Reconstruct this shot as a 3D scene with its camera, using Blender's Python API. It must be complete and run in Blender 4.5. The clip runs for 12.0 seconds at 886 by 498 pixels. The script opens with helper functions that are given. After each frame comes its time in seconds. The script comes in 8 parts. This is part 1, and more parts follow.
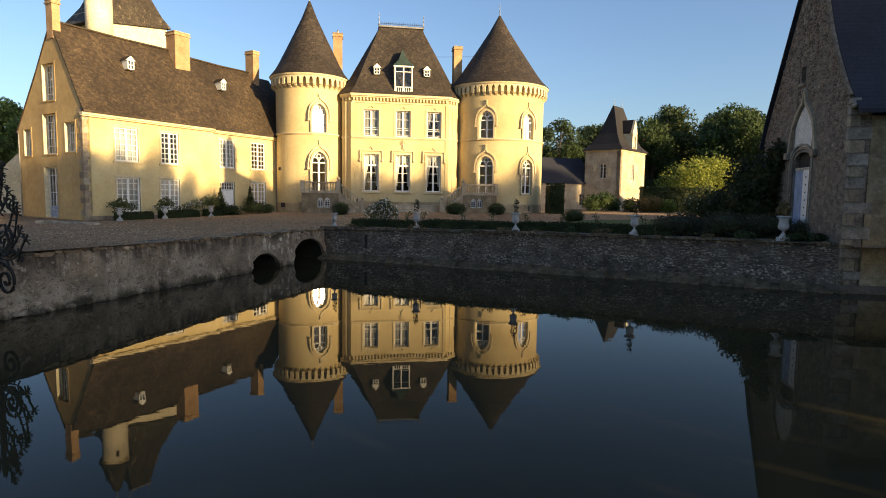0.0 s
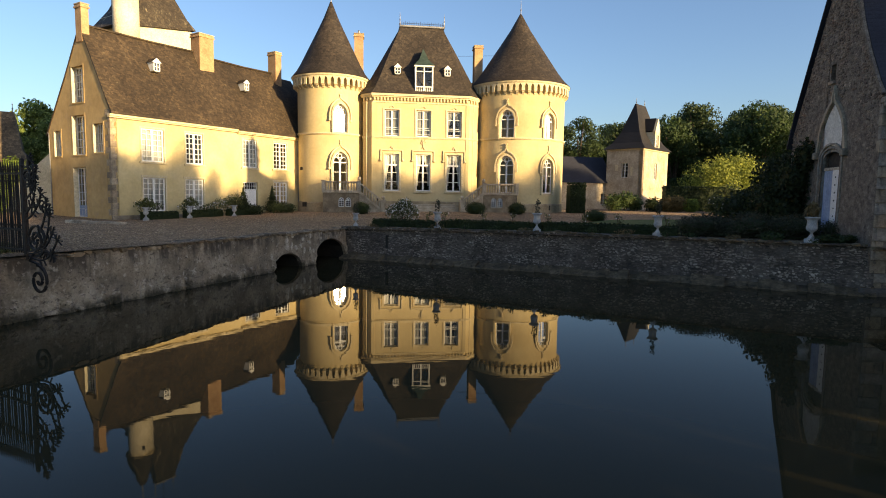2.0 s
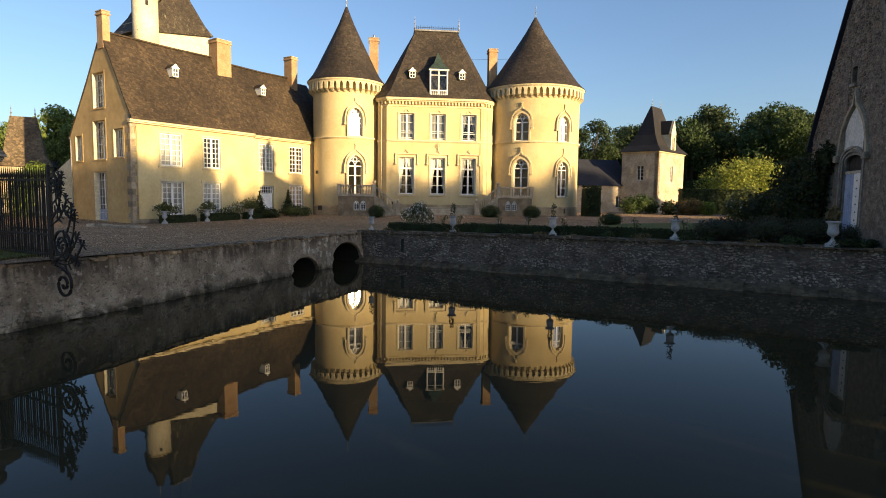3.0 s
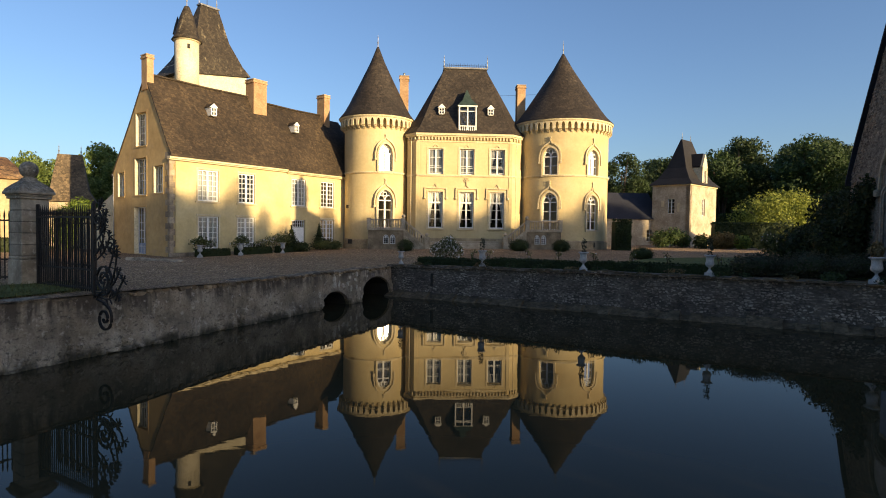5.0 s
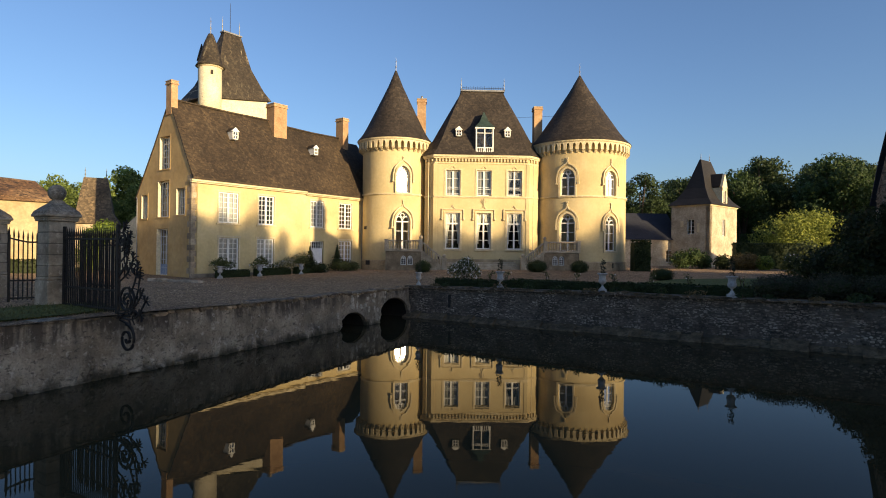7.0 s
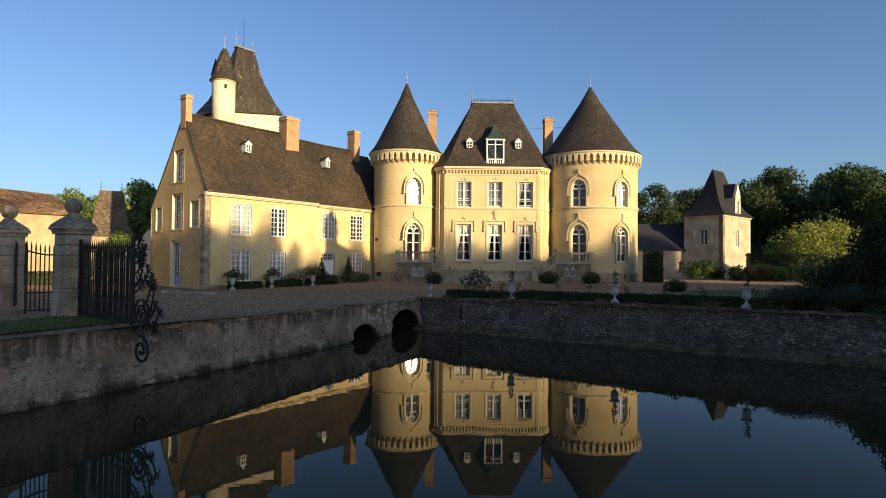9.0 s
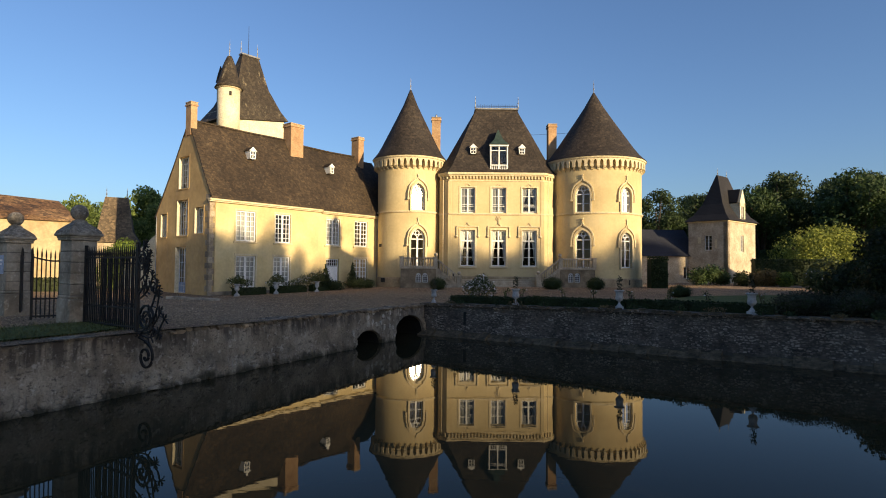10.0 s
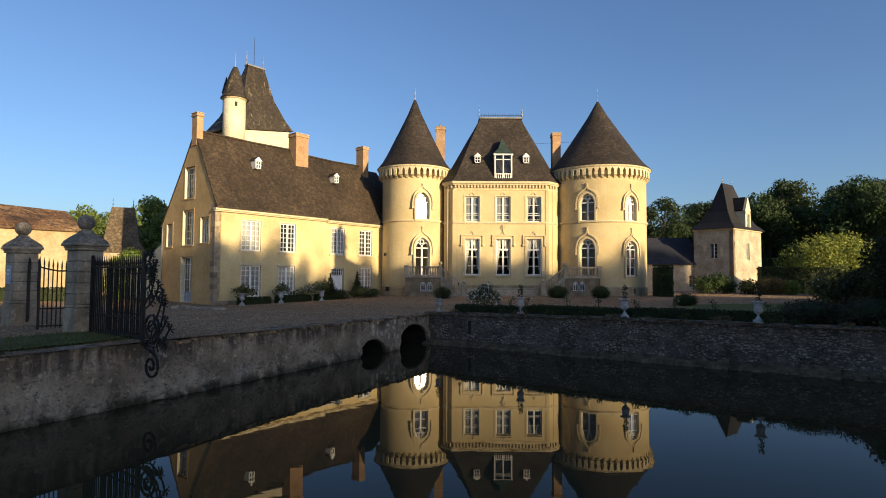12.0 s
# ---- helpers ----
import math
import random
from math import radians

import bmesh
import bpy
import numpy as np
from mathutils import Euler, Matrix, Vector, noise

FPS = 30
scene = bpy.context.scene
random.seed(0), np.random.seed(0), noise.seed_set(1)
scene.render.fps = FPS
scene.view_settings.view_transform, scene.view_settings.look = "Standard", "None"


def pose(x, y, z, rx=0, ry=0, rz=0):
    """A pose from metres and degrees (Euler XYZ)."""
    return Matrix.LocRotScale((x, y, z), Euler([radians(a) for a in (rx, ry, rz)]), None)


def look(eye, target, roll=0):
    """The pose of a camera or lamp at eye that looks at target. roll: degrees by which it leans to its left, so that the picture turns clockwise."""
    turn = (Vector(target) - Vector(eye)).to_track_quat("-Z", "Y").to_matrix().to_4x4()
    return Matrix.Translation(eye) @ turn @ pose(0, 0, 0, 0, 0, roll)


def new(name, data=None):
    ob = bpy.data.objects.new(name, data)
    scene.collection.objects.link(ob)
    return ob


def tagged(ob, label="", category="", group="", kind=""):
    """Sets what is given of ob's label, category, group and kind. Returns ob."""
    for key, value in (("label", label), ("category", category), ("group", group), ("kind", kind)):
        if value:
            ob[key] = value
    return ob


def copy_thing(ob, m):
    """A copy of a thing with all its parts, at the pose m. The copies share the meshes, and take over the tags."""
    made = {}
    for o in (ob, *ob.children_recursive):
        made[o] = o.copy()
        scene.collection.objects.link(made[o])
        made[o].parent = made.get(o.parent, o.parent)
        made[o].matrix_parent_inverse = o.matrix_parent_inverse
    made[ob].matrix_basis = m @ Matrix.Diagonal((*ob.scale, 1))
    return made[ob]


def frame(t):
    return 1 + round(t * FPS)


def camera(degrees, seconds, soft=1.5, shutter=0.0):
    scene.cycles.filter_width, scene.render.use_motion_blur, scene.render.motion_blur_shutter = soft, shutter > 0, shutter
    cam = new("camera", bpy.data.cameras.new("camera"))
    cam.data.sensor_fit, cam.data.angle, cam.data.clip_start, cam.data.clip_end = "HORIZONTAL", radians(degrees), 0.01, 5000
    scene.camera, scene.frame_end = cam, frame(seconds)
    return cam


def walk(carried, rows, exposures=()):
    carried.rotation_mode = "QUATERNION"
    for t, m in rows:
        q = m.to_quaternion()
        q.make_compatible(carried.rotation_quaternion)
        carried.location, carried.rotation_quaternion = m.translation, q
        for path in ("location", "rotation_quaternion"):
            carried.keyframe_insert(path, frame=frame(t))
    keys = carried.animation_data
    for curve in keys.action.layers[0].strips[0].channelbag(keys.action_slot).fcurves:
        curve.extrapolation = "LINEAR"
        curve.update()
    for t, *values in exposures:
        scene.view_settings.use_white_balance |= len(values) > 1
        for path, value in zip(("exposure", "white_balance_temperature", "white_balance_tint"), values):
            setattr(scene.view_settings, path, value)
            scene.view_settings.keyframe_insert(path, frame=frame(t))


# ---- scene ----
cam = camera(75.57, 12.0, soft=1.0)


def aim(x, y, z, yaw, pitch, roll):
    """A camera at a place, turned by yaw (to the left of +y), pitch (up) and roll, in degrees."""
    a, b = radians(yaw), radians(pitch)
    way = Vector((-math.sin(a) * math.cos(b), math.cos(a) * math.cos(b), math.sin(b)))
    return look((x, y, z), Vector((x, y, z)) + 10 * way, roll)


PATH = [
    (0, aim(0.000, 0.000, 3.200, -9.81, -5.20, 0.83)),
    (0.5, aim(-0.007, -0.005, 3.216, -9.55, -5.24, 0.83)),
    (1, aim(-0.025, 0.004, 3.232, -9.15, -5.27, 0.84)),
    (1.5, aim(-0.031, 0.017, 3.251, -8.53, -5.31, 0.81)),
    (2, aim(-0.070, 0.003, 3.276, -7.87, -5.36, 0.82)),
    (2.5, aim(-0.133, -0.032, 3.308, -7.26, -5.35, 0.84)),
    (3, aim(-0.178, -0.031, 3.338, -6.52, -5.12, 0.75)),
    (5, aim(-0.257, -0.050, 3.435, -3.69, -1.89, 0.71)),
    (5.5, aim(-0.271, -0.039, 3.433, -3.20, -1.20, 0.69)),
    (6, aim(-0.274, -0.052, 3.433, -2.75, -0.70, 0.66)),
    (6.5, aim(-0.284, -0.058, 3.440, -2.35, -0.23, 0.65)),
    (7, aim(-0.294, -0.057, 3.440, -1.97, 0.19, 0.64)),
    (9, aim(-0.303, -0.067, 3.452, -0.86, 1.31, 0.52)),
    (9.5, aim(-0.304, -0.067, 3.454, -0.66, 1.62, 0.49)),
    (10, aim(-0.307, -0.069, 3.448, -0.47, 1.90, 0.46)),
    (10.5, aim(-0.302, -0.073, 3.453, -0.32, 2.16, 0.45)),
    (11, aim(-0.307, -0.070, 3.446, -0.20, 2.38, 0.40)),
    (11.5, aim(-0.299, -0.080, 3.450, -0.08, 2.57, 0.39)),
    (12, aim(-0.303, -0.082, 3.451, 0.00, 2.78, 0.32)),
]
walk(cam, PATH, exposures=[(0.0, 1.38, 8500, 19), (3.0, 1.29, 8200, 19), (5.0, 1.04, 7700, 19), (7.0, 0.93, 7450, 19), (12.0, 0.82, 7100, 19)])

# ---- sky and sun ----
SUN_WAY = Vector((0.673, -0.714, 0.196)).normalized()
SUN_EL, SUN_AZ = math.asin(SUN_WAY.z), math.atan2(SUN_WAY.x, SUN_WAY.y)
world = bpy.data.worlds.new("evening_sky")
scene.world = world
world.use_nodes = True
wn, wl = world.node_tree.nodes, world.node_tree.links
wn.clear()
sky = wn.new("ShaderNodeTexSky")
sky.sky_type, sky.sun_disc = "NISHITA", False
sky.sun_elevation, sky.sun_rotation = SUN_EL, SUN_AZ
sky.air_density, sky.dust_density, sky.ozone_density = 1.0, 1.4, 4.8
back = wn.new("ShaderNodeBackground")
back.inputs["Strength"].default_value = 0.115
wout = wn.new("ShaderNodeOutputWorld")
wl.new(sky.outputs[0], back.inputs[0])
wl.new(back.outputs[0], wout.inputs[0])

sun_data = bpy.data.lights.new("sun", "SUN")
sun_data.energy, sun_data.angle, sun_data.color = 4.2, radians(0.55), (1.0, 0.855, 0.54)
sun = new("sun", sun_data)
sun.matrix_world = look(SUN_WAY * 200, (0, 0, 0))


# ---- materials ----
def material(name):
    m = bpy.data.materials.new(name)
    m.use_nodes = True
    return m, m.node_tree.nodes, m.node_tree.links, m.node_tree.nodes["Principled BSDF"]


def ramp(nodes, links, source, stops):
    r = nodes.new("ShaderNodeValToRGB")
    while len(r.color_ramp.elements) < len(stops):
        r.color_ramp.elements.new(0.5)
    for e, (p, c) in zip(r.color_ramp.elements, stops):
        e.position, e.color = p, (*c, 1)
    links.new(source, r.inputs[0])
    return r.outputs[0]


def noise_tex(nodes, links, scale, detail=4.0, rough=0.55, stretch=(1, 1, 1), distort=0.0):
    co = nodes.new("ShaderNodeNewGeometry")
    mp = nodes.new("ShaderNodeMapping")
    mp.inputs["Scale"].default_value = stretch
    links.new(co.outputs["Position"], mp.inputs["Vector"])
    n = nodes.new("ShaderNodeTexNoise")
    n.inputs["Scale"].default_value, n.inputs["Detail"].default_value = scale, detail
    n.inputs["Roughness"].default_value, n.inputs["Distortion"].default_value = rough, distort
    links.new(mp.outputs[0], n.inputs["Vector"])
    return n.outputs["Fac"]


def mixed(nodes, links, fac, a, b, mode="MIX"):
    x = nodes.new("ShaderNodeMix")
    x.data_type, x.blend_type = "RGBA", mode
    for sock, v in ((x.inputs[0], fac), (x.inputs[6], a), (x.inputs[7], b)):
        if isinstance(v, bpy.types.NodeSocket):
            links.new(v, sock)
        elif isinstance(v, (int, float)):
            sock.default_value = v
        else:
            sock.default_value = (*v, 1)
    return x.outputs[2]


def bumped(nodes, links, bsdf, heights, strength=0.4, distance=0.02):
    normal = None
    for h in heights:
        b = nodes.new("ShaderNodeBump")
        b.inputs["Strength"].default_value, b.inputs["Distance"].default_value = strength, distance
        links.new(h, b.inputs["Height"])
        if normal is not None:
            links.new(normal, b.inputs["Normal"])
        normal = b.outputs[0]
    links.new(normal, bsdf.inputs["Normal"])


def level(nodes, links, low, high):
    """0 to 1 from one height to another, with a ragged edge."""
    geo, sep = nodes.new("ShaderNodeNewGeometry"), nodes.new("ShaderNodeSeparateXYZ")
    links.new(geo.outputs["Position"], sep.inputs[0])
    wave, add, span = noise_tex(nodes, links, 1.1, 6, 0.7, (1, 1, 0.5)), nodes.new("ShaderNodeMath"), nodes.new("ShaderNodeMapRange")
    add.operation, add.inputs[1].default_value, add.inputs[2].default_value = "MULTIPLY_ADD", 1.2, -0.6
    links.new(wave, add.inputs[0])
    both = nodes.new("ShaderNodeMath")
    links.new(sep.outputs["Z"], both.inputs[0])
    links.new(add.outputs[0], both.inputs[1])
    span.inputs["From Min"].default_value, span.inputs["From Max"].default_value = low, high
    links.new(both.outputs[0], span.inputs["Value"])
    return span.outputs[0]


def surface(name, dark, mid, light, big=0.35, fine=6.0, rough=0.85, bump=0.4, dist=0.02, streak=None, island=0.0,
            speck=None, metal=0.0, stretch=(1, 1, 1), blot=None, depth=1.0, run=(0.52, 0.75), wet=None, vein=1.6):
    """A weathered surface: a slow variation, a fine grain, upright streaks and specks of another colour."""
    m, n, l, p = material(name)
    slow = noise_tex(n, l, big, 5, 0.6, stretch)
    grain = noise_tex(n, l, fine, 6, 0.65, stretch)
    col = ramp(n, l, slow, [(0.3, dark), (0.5, mid), (0.72, light)])
    g = ramp(n, l, grain, [(0.3, (1 - 0.28 * depth,) * 3), (0.7, (1 + 0.18 * depth,) * 3)])
    col = mixed(n, l, 1.0, col, g, "MULTIPLY")
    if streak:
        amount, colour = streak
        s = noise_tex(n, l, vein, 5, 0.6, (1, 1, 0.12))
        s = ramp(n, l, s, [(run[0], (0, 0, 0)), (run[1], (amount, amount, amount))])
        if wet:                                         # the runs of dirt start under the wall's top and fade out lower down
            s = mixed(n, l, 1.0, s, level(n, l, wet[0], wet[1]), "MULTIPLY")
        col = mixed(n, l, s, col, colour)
    if speck:
        amount, colour, size = speck
        s = noise_tex(n, l, size, 3, 0.7)
        s = ramp(n, l, s, [(0.58, (0, 0, 0)), (0.7, (amount, amount, amount))])
        col = mixed(n, l, s, col, colour)
    if blot:
        amount, colour, size = blot
        s = noise_tex(n, l, size, 6, 0.75, (1, 1, 1.6), 0.4)
        s = ramp(n, l, s, [(0.54, (0, 0, 0)), (0.62, (amount, amount, amount))])
        col = mixed(n, l, s, col, colour)
    if wet:                                             # dark band along the water: damp, with crevice shade put into its colour
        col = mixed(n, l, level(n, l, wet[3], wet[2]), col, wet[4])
    if island:
        info = n.new("ShaderNodeObjectInfo")
        geo = n.new("ShaderNodeNewGeometry")
        add = n.new("ShaderNodeMath")
        add.operation = "ADD"
        l.new(info.outputs["Random"], add.inputs[0])
        l.new(geo.outputs["Random Per Island"], add.inputs[1])
        fr = n.new("ShaderNodeMath")
        fr.operation = "FRACT"
        l.new(add.outputs[0], fr.inputs[0])
        v = ramp(n, l, fr.outputs[0], [(0.0, (1 - island,) * 3), (0.5, (1.0, 0.98, 0.95)), (1.0, (1 + island, 1 + island, 1 + 0.9 * island))])
        col = mixed(n, l, 1.0, col, v, "MULTIPLY")
    l.new(col, p.inputs["Base Color"])
    p.inputs["Roughness"].default_value, p.inputs["Metallic"].default_value = rough, metal
    p.inputs["Specular IOR Level"].default_value = 0.3
    bumped(n, l, p, [slow, grain], bump, dist)
    return m


STUCCO = surface("ochre_stucco", (0.48, 0.365, 0.19), (0.57, 0.45, 0.24), (0.63, 0.51, 0.29), 0.3, 5, 0.9, 0.1, 0.008,
                 streak=(0.4, (0.44, 0.32, 0.17)), depth=0.3)
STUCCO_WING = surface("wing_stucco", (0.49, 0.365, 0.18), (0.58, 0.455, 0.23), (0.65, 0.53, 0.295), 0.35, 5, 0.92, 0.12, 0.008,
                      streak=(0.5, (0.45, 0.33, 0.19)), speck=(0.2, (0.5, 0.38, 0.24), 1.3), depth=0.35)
# weathered gable stucco, set darker and redder than the wing's front
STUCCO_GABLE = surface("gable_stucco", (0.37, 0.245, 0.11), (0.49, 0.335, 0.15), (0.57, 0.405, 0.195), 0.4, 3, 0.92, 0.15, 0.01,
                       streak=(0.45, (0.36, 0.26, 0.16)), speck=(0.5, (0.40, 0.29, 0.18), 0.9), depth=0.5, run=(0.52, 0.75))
TRIM = surface("pale_limestone", (0.52, 0.42, 0.25), (0.63, 0.52, 0.32), (0.7, 0.59, 0.39), 0.8, 12, 0.85, 0.25, 0.008,
               streak=(0.3, (0.4, 0.34, 0.25)))
CREAM = surface("cream_render", (0.56, 0.48, 0.32), (0.68, 0.6, 0.42), (0.75, 0.67, 0.49), 0.5, 8, 0.9, 0.25, 0.01,
                streak=(0.3, (0.5, 0.42, 0.28)))
GREYSTONE = surface("grey_limestone", (0.17, 0.13, 0.09), (0.37, 0.30, 0.22), (0.52, 0.44, 0.33), 1.6, 14, 0.9, 0.5, 0.015,
                    streak=(0.5, (0.14, 0.13, 0.11)), speck=(0.5, (0.5, 0.48, 0.4), 7), island=0.25)
QUOIN_PALE = surface("pale_quoin_stone", (0.15, 0.125, 0.10), (0.265, 0.235, 0.195), (0.38, 0.345, 0.295), 2.8, 12, 0.9, 0.5, 0.015, blot=(0.6, (0.2, 0.18, 0.14), 3.5), island=0.12)
QUOIN = surface("weathered_quoin_stone", (0.20, 0.155, 0.11), (0.30, 0.24, 0.17), (0.42, 0.345, 0.25), 2.2, 14, 0.9, 0.4, 0.012, streak=(0.5, (0.15, 0.125, 0.095)), island=0.3)
RUBBLE = surface("moat_rubble", (0.095, 0.072, 0.06), (0.20, 0.16, 0.13), (0.42, 0.36, 0.295), 1.3, 12, 0.92, 0.6, 0.02,
                 island=0.6, speck=(0.45, (0.44, 0.39, 0.33), 4), blot=(0.85, (0.045, 0.038, 0.028), 1.3))
MORTAR = surface("old_mortar", (0.05, 0.04, 0.031), (0.105, 0.085, 0.065), (0.19, 0.157, 0.12), 1.0, 9, 0.95, 0.7, 0.03,
                 streak=(0.6, (0.06, 0.06, 0.05)))
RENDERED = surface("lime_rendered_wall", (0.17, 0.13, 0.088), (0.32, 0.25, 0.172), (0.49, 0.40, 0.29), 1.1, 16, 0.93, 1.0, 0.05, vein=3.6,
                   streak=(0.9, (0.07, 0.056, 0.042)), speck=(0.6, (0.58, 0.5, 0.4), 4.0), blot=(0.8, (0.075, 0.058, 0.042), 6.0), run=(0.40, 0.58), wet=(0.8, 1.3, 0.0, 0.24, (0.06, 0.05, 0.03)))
BARN_WALL = surface("barn_render", (0.33, 0.25, 0.135), (0.44, 0.345, 0.2), (0.53, 0.43, 0.265), 0.5, 4, 0.93, 0.3, 0.015, streak=(0.5, (0.3, 0.23, 0.15)), depth=0.6)
LIMEWASH = surface("limewashed_plaster", (0.55, 0.52, 0.45), (0.66, 0.63, 0.56), (0.72, 0.70, 0.63), 2.0, 10, 0.93, 0.3, 0.01, streak=(0.25, (0.4, 0.36, 0.3)))
LIME = surface("flaking_lime", (0.34, 0.28, 0.2), (0.5, 0.43, 0.33), (0.62, 0.55, 0.44), 3.0, 12, 0.95, 0.6, 0.02, blot=(0.8, (0.2, 0.15, 0.1), 6.0))
LEDGE = surface("muddy_ledge", (0.045, 0.033, 0.02), (0.12, 0.088, 0.052), (0.24, 0.175, 0.105), 2.6, 10, 0.95, 0.9, 0.04, blot=(0.8, (0.03, 0.026, 0.016), 3.0))
BANK_TOP = surface("mossy_wall_top", (0.10, 0.07, 0.042), (0.22, 0.155, 0.095), (0.38, 0.28, 0.175), 2.4, 11, 0.95, 0.8, 0.03, island=0.35)
STAINED = surface("stained_stair_stone", (0.14, 0.10, 0.062), (0.24, 0.178, 0.112), (0.34, 0.262, 0.17), 1.6, 10, 0.92, 0.4, 0.012, streak=(0.6, (0.11, 0.085, 0.06)))
# stained plinth, toned darker for the shade along the castle's foot
PLINTH = surface("stained_shaded_plinth", (0.27, 0.20, 0.12), (0.40, 0.305, 0.185), (0.50, 0.39, 0.24), 0.9, 7, 0.93, 0.3, 0.01, streak=(0.6, (0.2, 0.15, 0.095)))
PAV_STONE = surface("brown_pavilion_stone", (0.34, 0.265, 0.18), (0.46, 0.375, 0.265), (0.58, 0.49, 0.36), 0.8, 6, 0.93, 0.5, 0.02, streak=(0.25, (0.24, 0.18, 0.12)), speck=(0.6, (0.6, 0.52, 0.4), 2.0), blot=(0.5, (0.25, 0.18, 0.12), 1.4))
CHAPEL_RUBBLE = surface("chapel_rubble", (0.12, 0.082, 0.062), (0.20, 0.15, 0.115), (0.30, 0.245, 0.19), 2.0, 12, 0.93, 0.6, 0.02,
                        island=0.5, speck=(0.5, (0.22, 0.11, 0.08), 1.6))
CHAPEL_MORTAR = surface("chapel_mortar", (0.11, 0.085, 0.064), (0.19, 0.15, 0.115), (0.30, 0.25, 0.19), 4.5, 18, 0.95, 0.9, 0.03, blot=(0.6, (0.09, 0.062, 0.05), 5.0))
CHAPEL_SIDE = surface("chapel_side_render", (0.17, 0.125, 0.072), (0.28, 0.215, 0.125), (0.4, 0.33, 0.22), 1.6, 9, 0.95, 0.7, 0.03,
                      streak=(0.5, (0.13, 0.105, 0.07)), speck=(0.6, (0.42, 0.36, 0.27), 1.3), blot=(0.6, (0.12, 0.10, 0.065), 3.0))
WHITE = surface("white_paint", (0.74, 0.73, 0.68), (0.8, 0.79, 0.74), (0.84, 0.83, 0.79), 2.0, 20, 0.5, 0.08, 0.003)
BLUE_PAINT = surface("faded_blue_paint", (0.22, 0.29, 0.42), (0.28, 0.36, 0.50), (0.36, 0.44, 0.56), 2.0, 14, 0.6, 0.15, 0.004)
CURTAIN = surface("white_curtain", (0.6, 0.58, 0.52), (0.72, 0.70, 0.64), (0.78, 0.76, 0.7), 3.0, 12, 0.95, 0.3, 0.02, stretch=(4, 4, 0.3))
SHEER = surface("grey_sheer_curtain", (0.2, 0.2, 0.19), (0.27, 0.265, 0.25), (0.34, 0.33, 0.31), 2.0, 9, 0.95, 0.3, 0.02, stretch=(4, 4, 0.3))
NET = surface("thin_net_curtain", (0.36, 0.36, 0.35), (0.44, 0.44, 0.42), (0.52, 0.51, 0.48), 2.0, 9, 0.95, 0.3, 0.02, stretch=(4, 4, 0.3))
# near-black for rooms, backings and holes: their dimness is put into the colour
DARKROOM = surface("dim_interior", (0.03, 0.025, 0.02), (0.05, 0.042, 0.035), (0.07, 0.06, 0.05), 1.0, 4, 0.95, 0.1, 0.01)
IRON = surface("black_wrought_iron", (0.012, 0.011, 0.011), (0.02, 0.018, 0.017), (0.04, 0.03, 0.024), 3.0, 30, 0.55, 0.3, 0.004, metal=0.3)
BRICKCH = surface("chimney_brick", (0.33, 0.19, 0.10), (0.43, 0.27, 0.148), (0.52, 0.36, 0.21), 1.0, 9, 0.92, 0.35, 0.012, island=0.12,
                  streak=(0.4, (0.36, 0.24, 0.15)))
LEAD = surface("zinc_and_lead", (0.16, 0.16, 0.16), (0.24, 0.24, 0.24), (0.33, 0.33, 0.32), 1.5, 10, 0.5, 0.2, 0.01, metal=0.5)
COPPER = surface("green_copper", (0.022, 0.04, 0.034), (0.034, 0.058, 0.048), (0.055, 0.085, 0.07), 2.0, 12, 0.65, 0.2, 0.01, metal=0.2)
URN = surface("weathered_cast_iron_urn", (0.30, 0.30, 0.29), (0.42, 0.42, 0.40), (0.52, 0.51, 0.48), 5.0, 25, 0.75, 0.3, 0.008,
              streak=(0.6, (0.18, 0.17, 0.15)))
CAPSTONE = surface("lichened_capstone", (0.10, 0.085, 0.065), (0.20, 0.17, 0.13), (0.36, 0.31, 0.24), 3.5, 14, 0.93, 0.7, 0.02, speck=(0.7, (0.5, 0.46, 0.38), 9), blot=(0.7, (0.07, 0.06, 0.045), 6.0))
PILLAR = surface("pillar_limestone", (0.20, 0.165, 0.12), (0.37, 0.315, 0.24), (0.5, 0.44, 0.345), 1.3, 9, 0.9, 0.4, 0.012, streak=(0.55, (0.17, 0.135, 0.095)), speck=(0.45, (0.6, 0.55, 0.45), 6), island=0.08, run=(0.44, 0.66))
WARMSTONE = surface("warm_grey_stone", (0.30, 0.235, 0.155), (0.43, 0.35, 0.245), (0.54, 0.45, 0.33), 1.4, 13, 0.9, 0.4, 0.012, streak=(0.45, (0.2, 0.16, 0.11)))
# near-black: the shade inside arches and slot, put into the stone's colour
HOLLOW_SHADE = surface("hollow_shade_black", (0.012, 0.011, 0.009), (0.025, 0.022, 0.018), (0.04, 0.035, 0.028), 1.2, 8, 0.9, 0.6, 0.03)
BARK = surface("bark", (0.05, 0.035, 0.025), (0.09, 0.065, 0.045), (0.14, 0.11, 0.08), 2.0, 14, 0.95, 0.8, 0.04, stretch=(1, 1, 0.25))


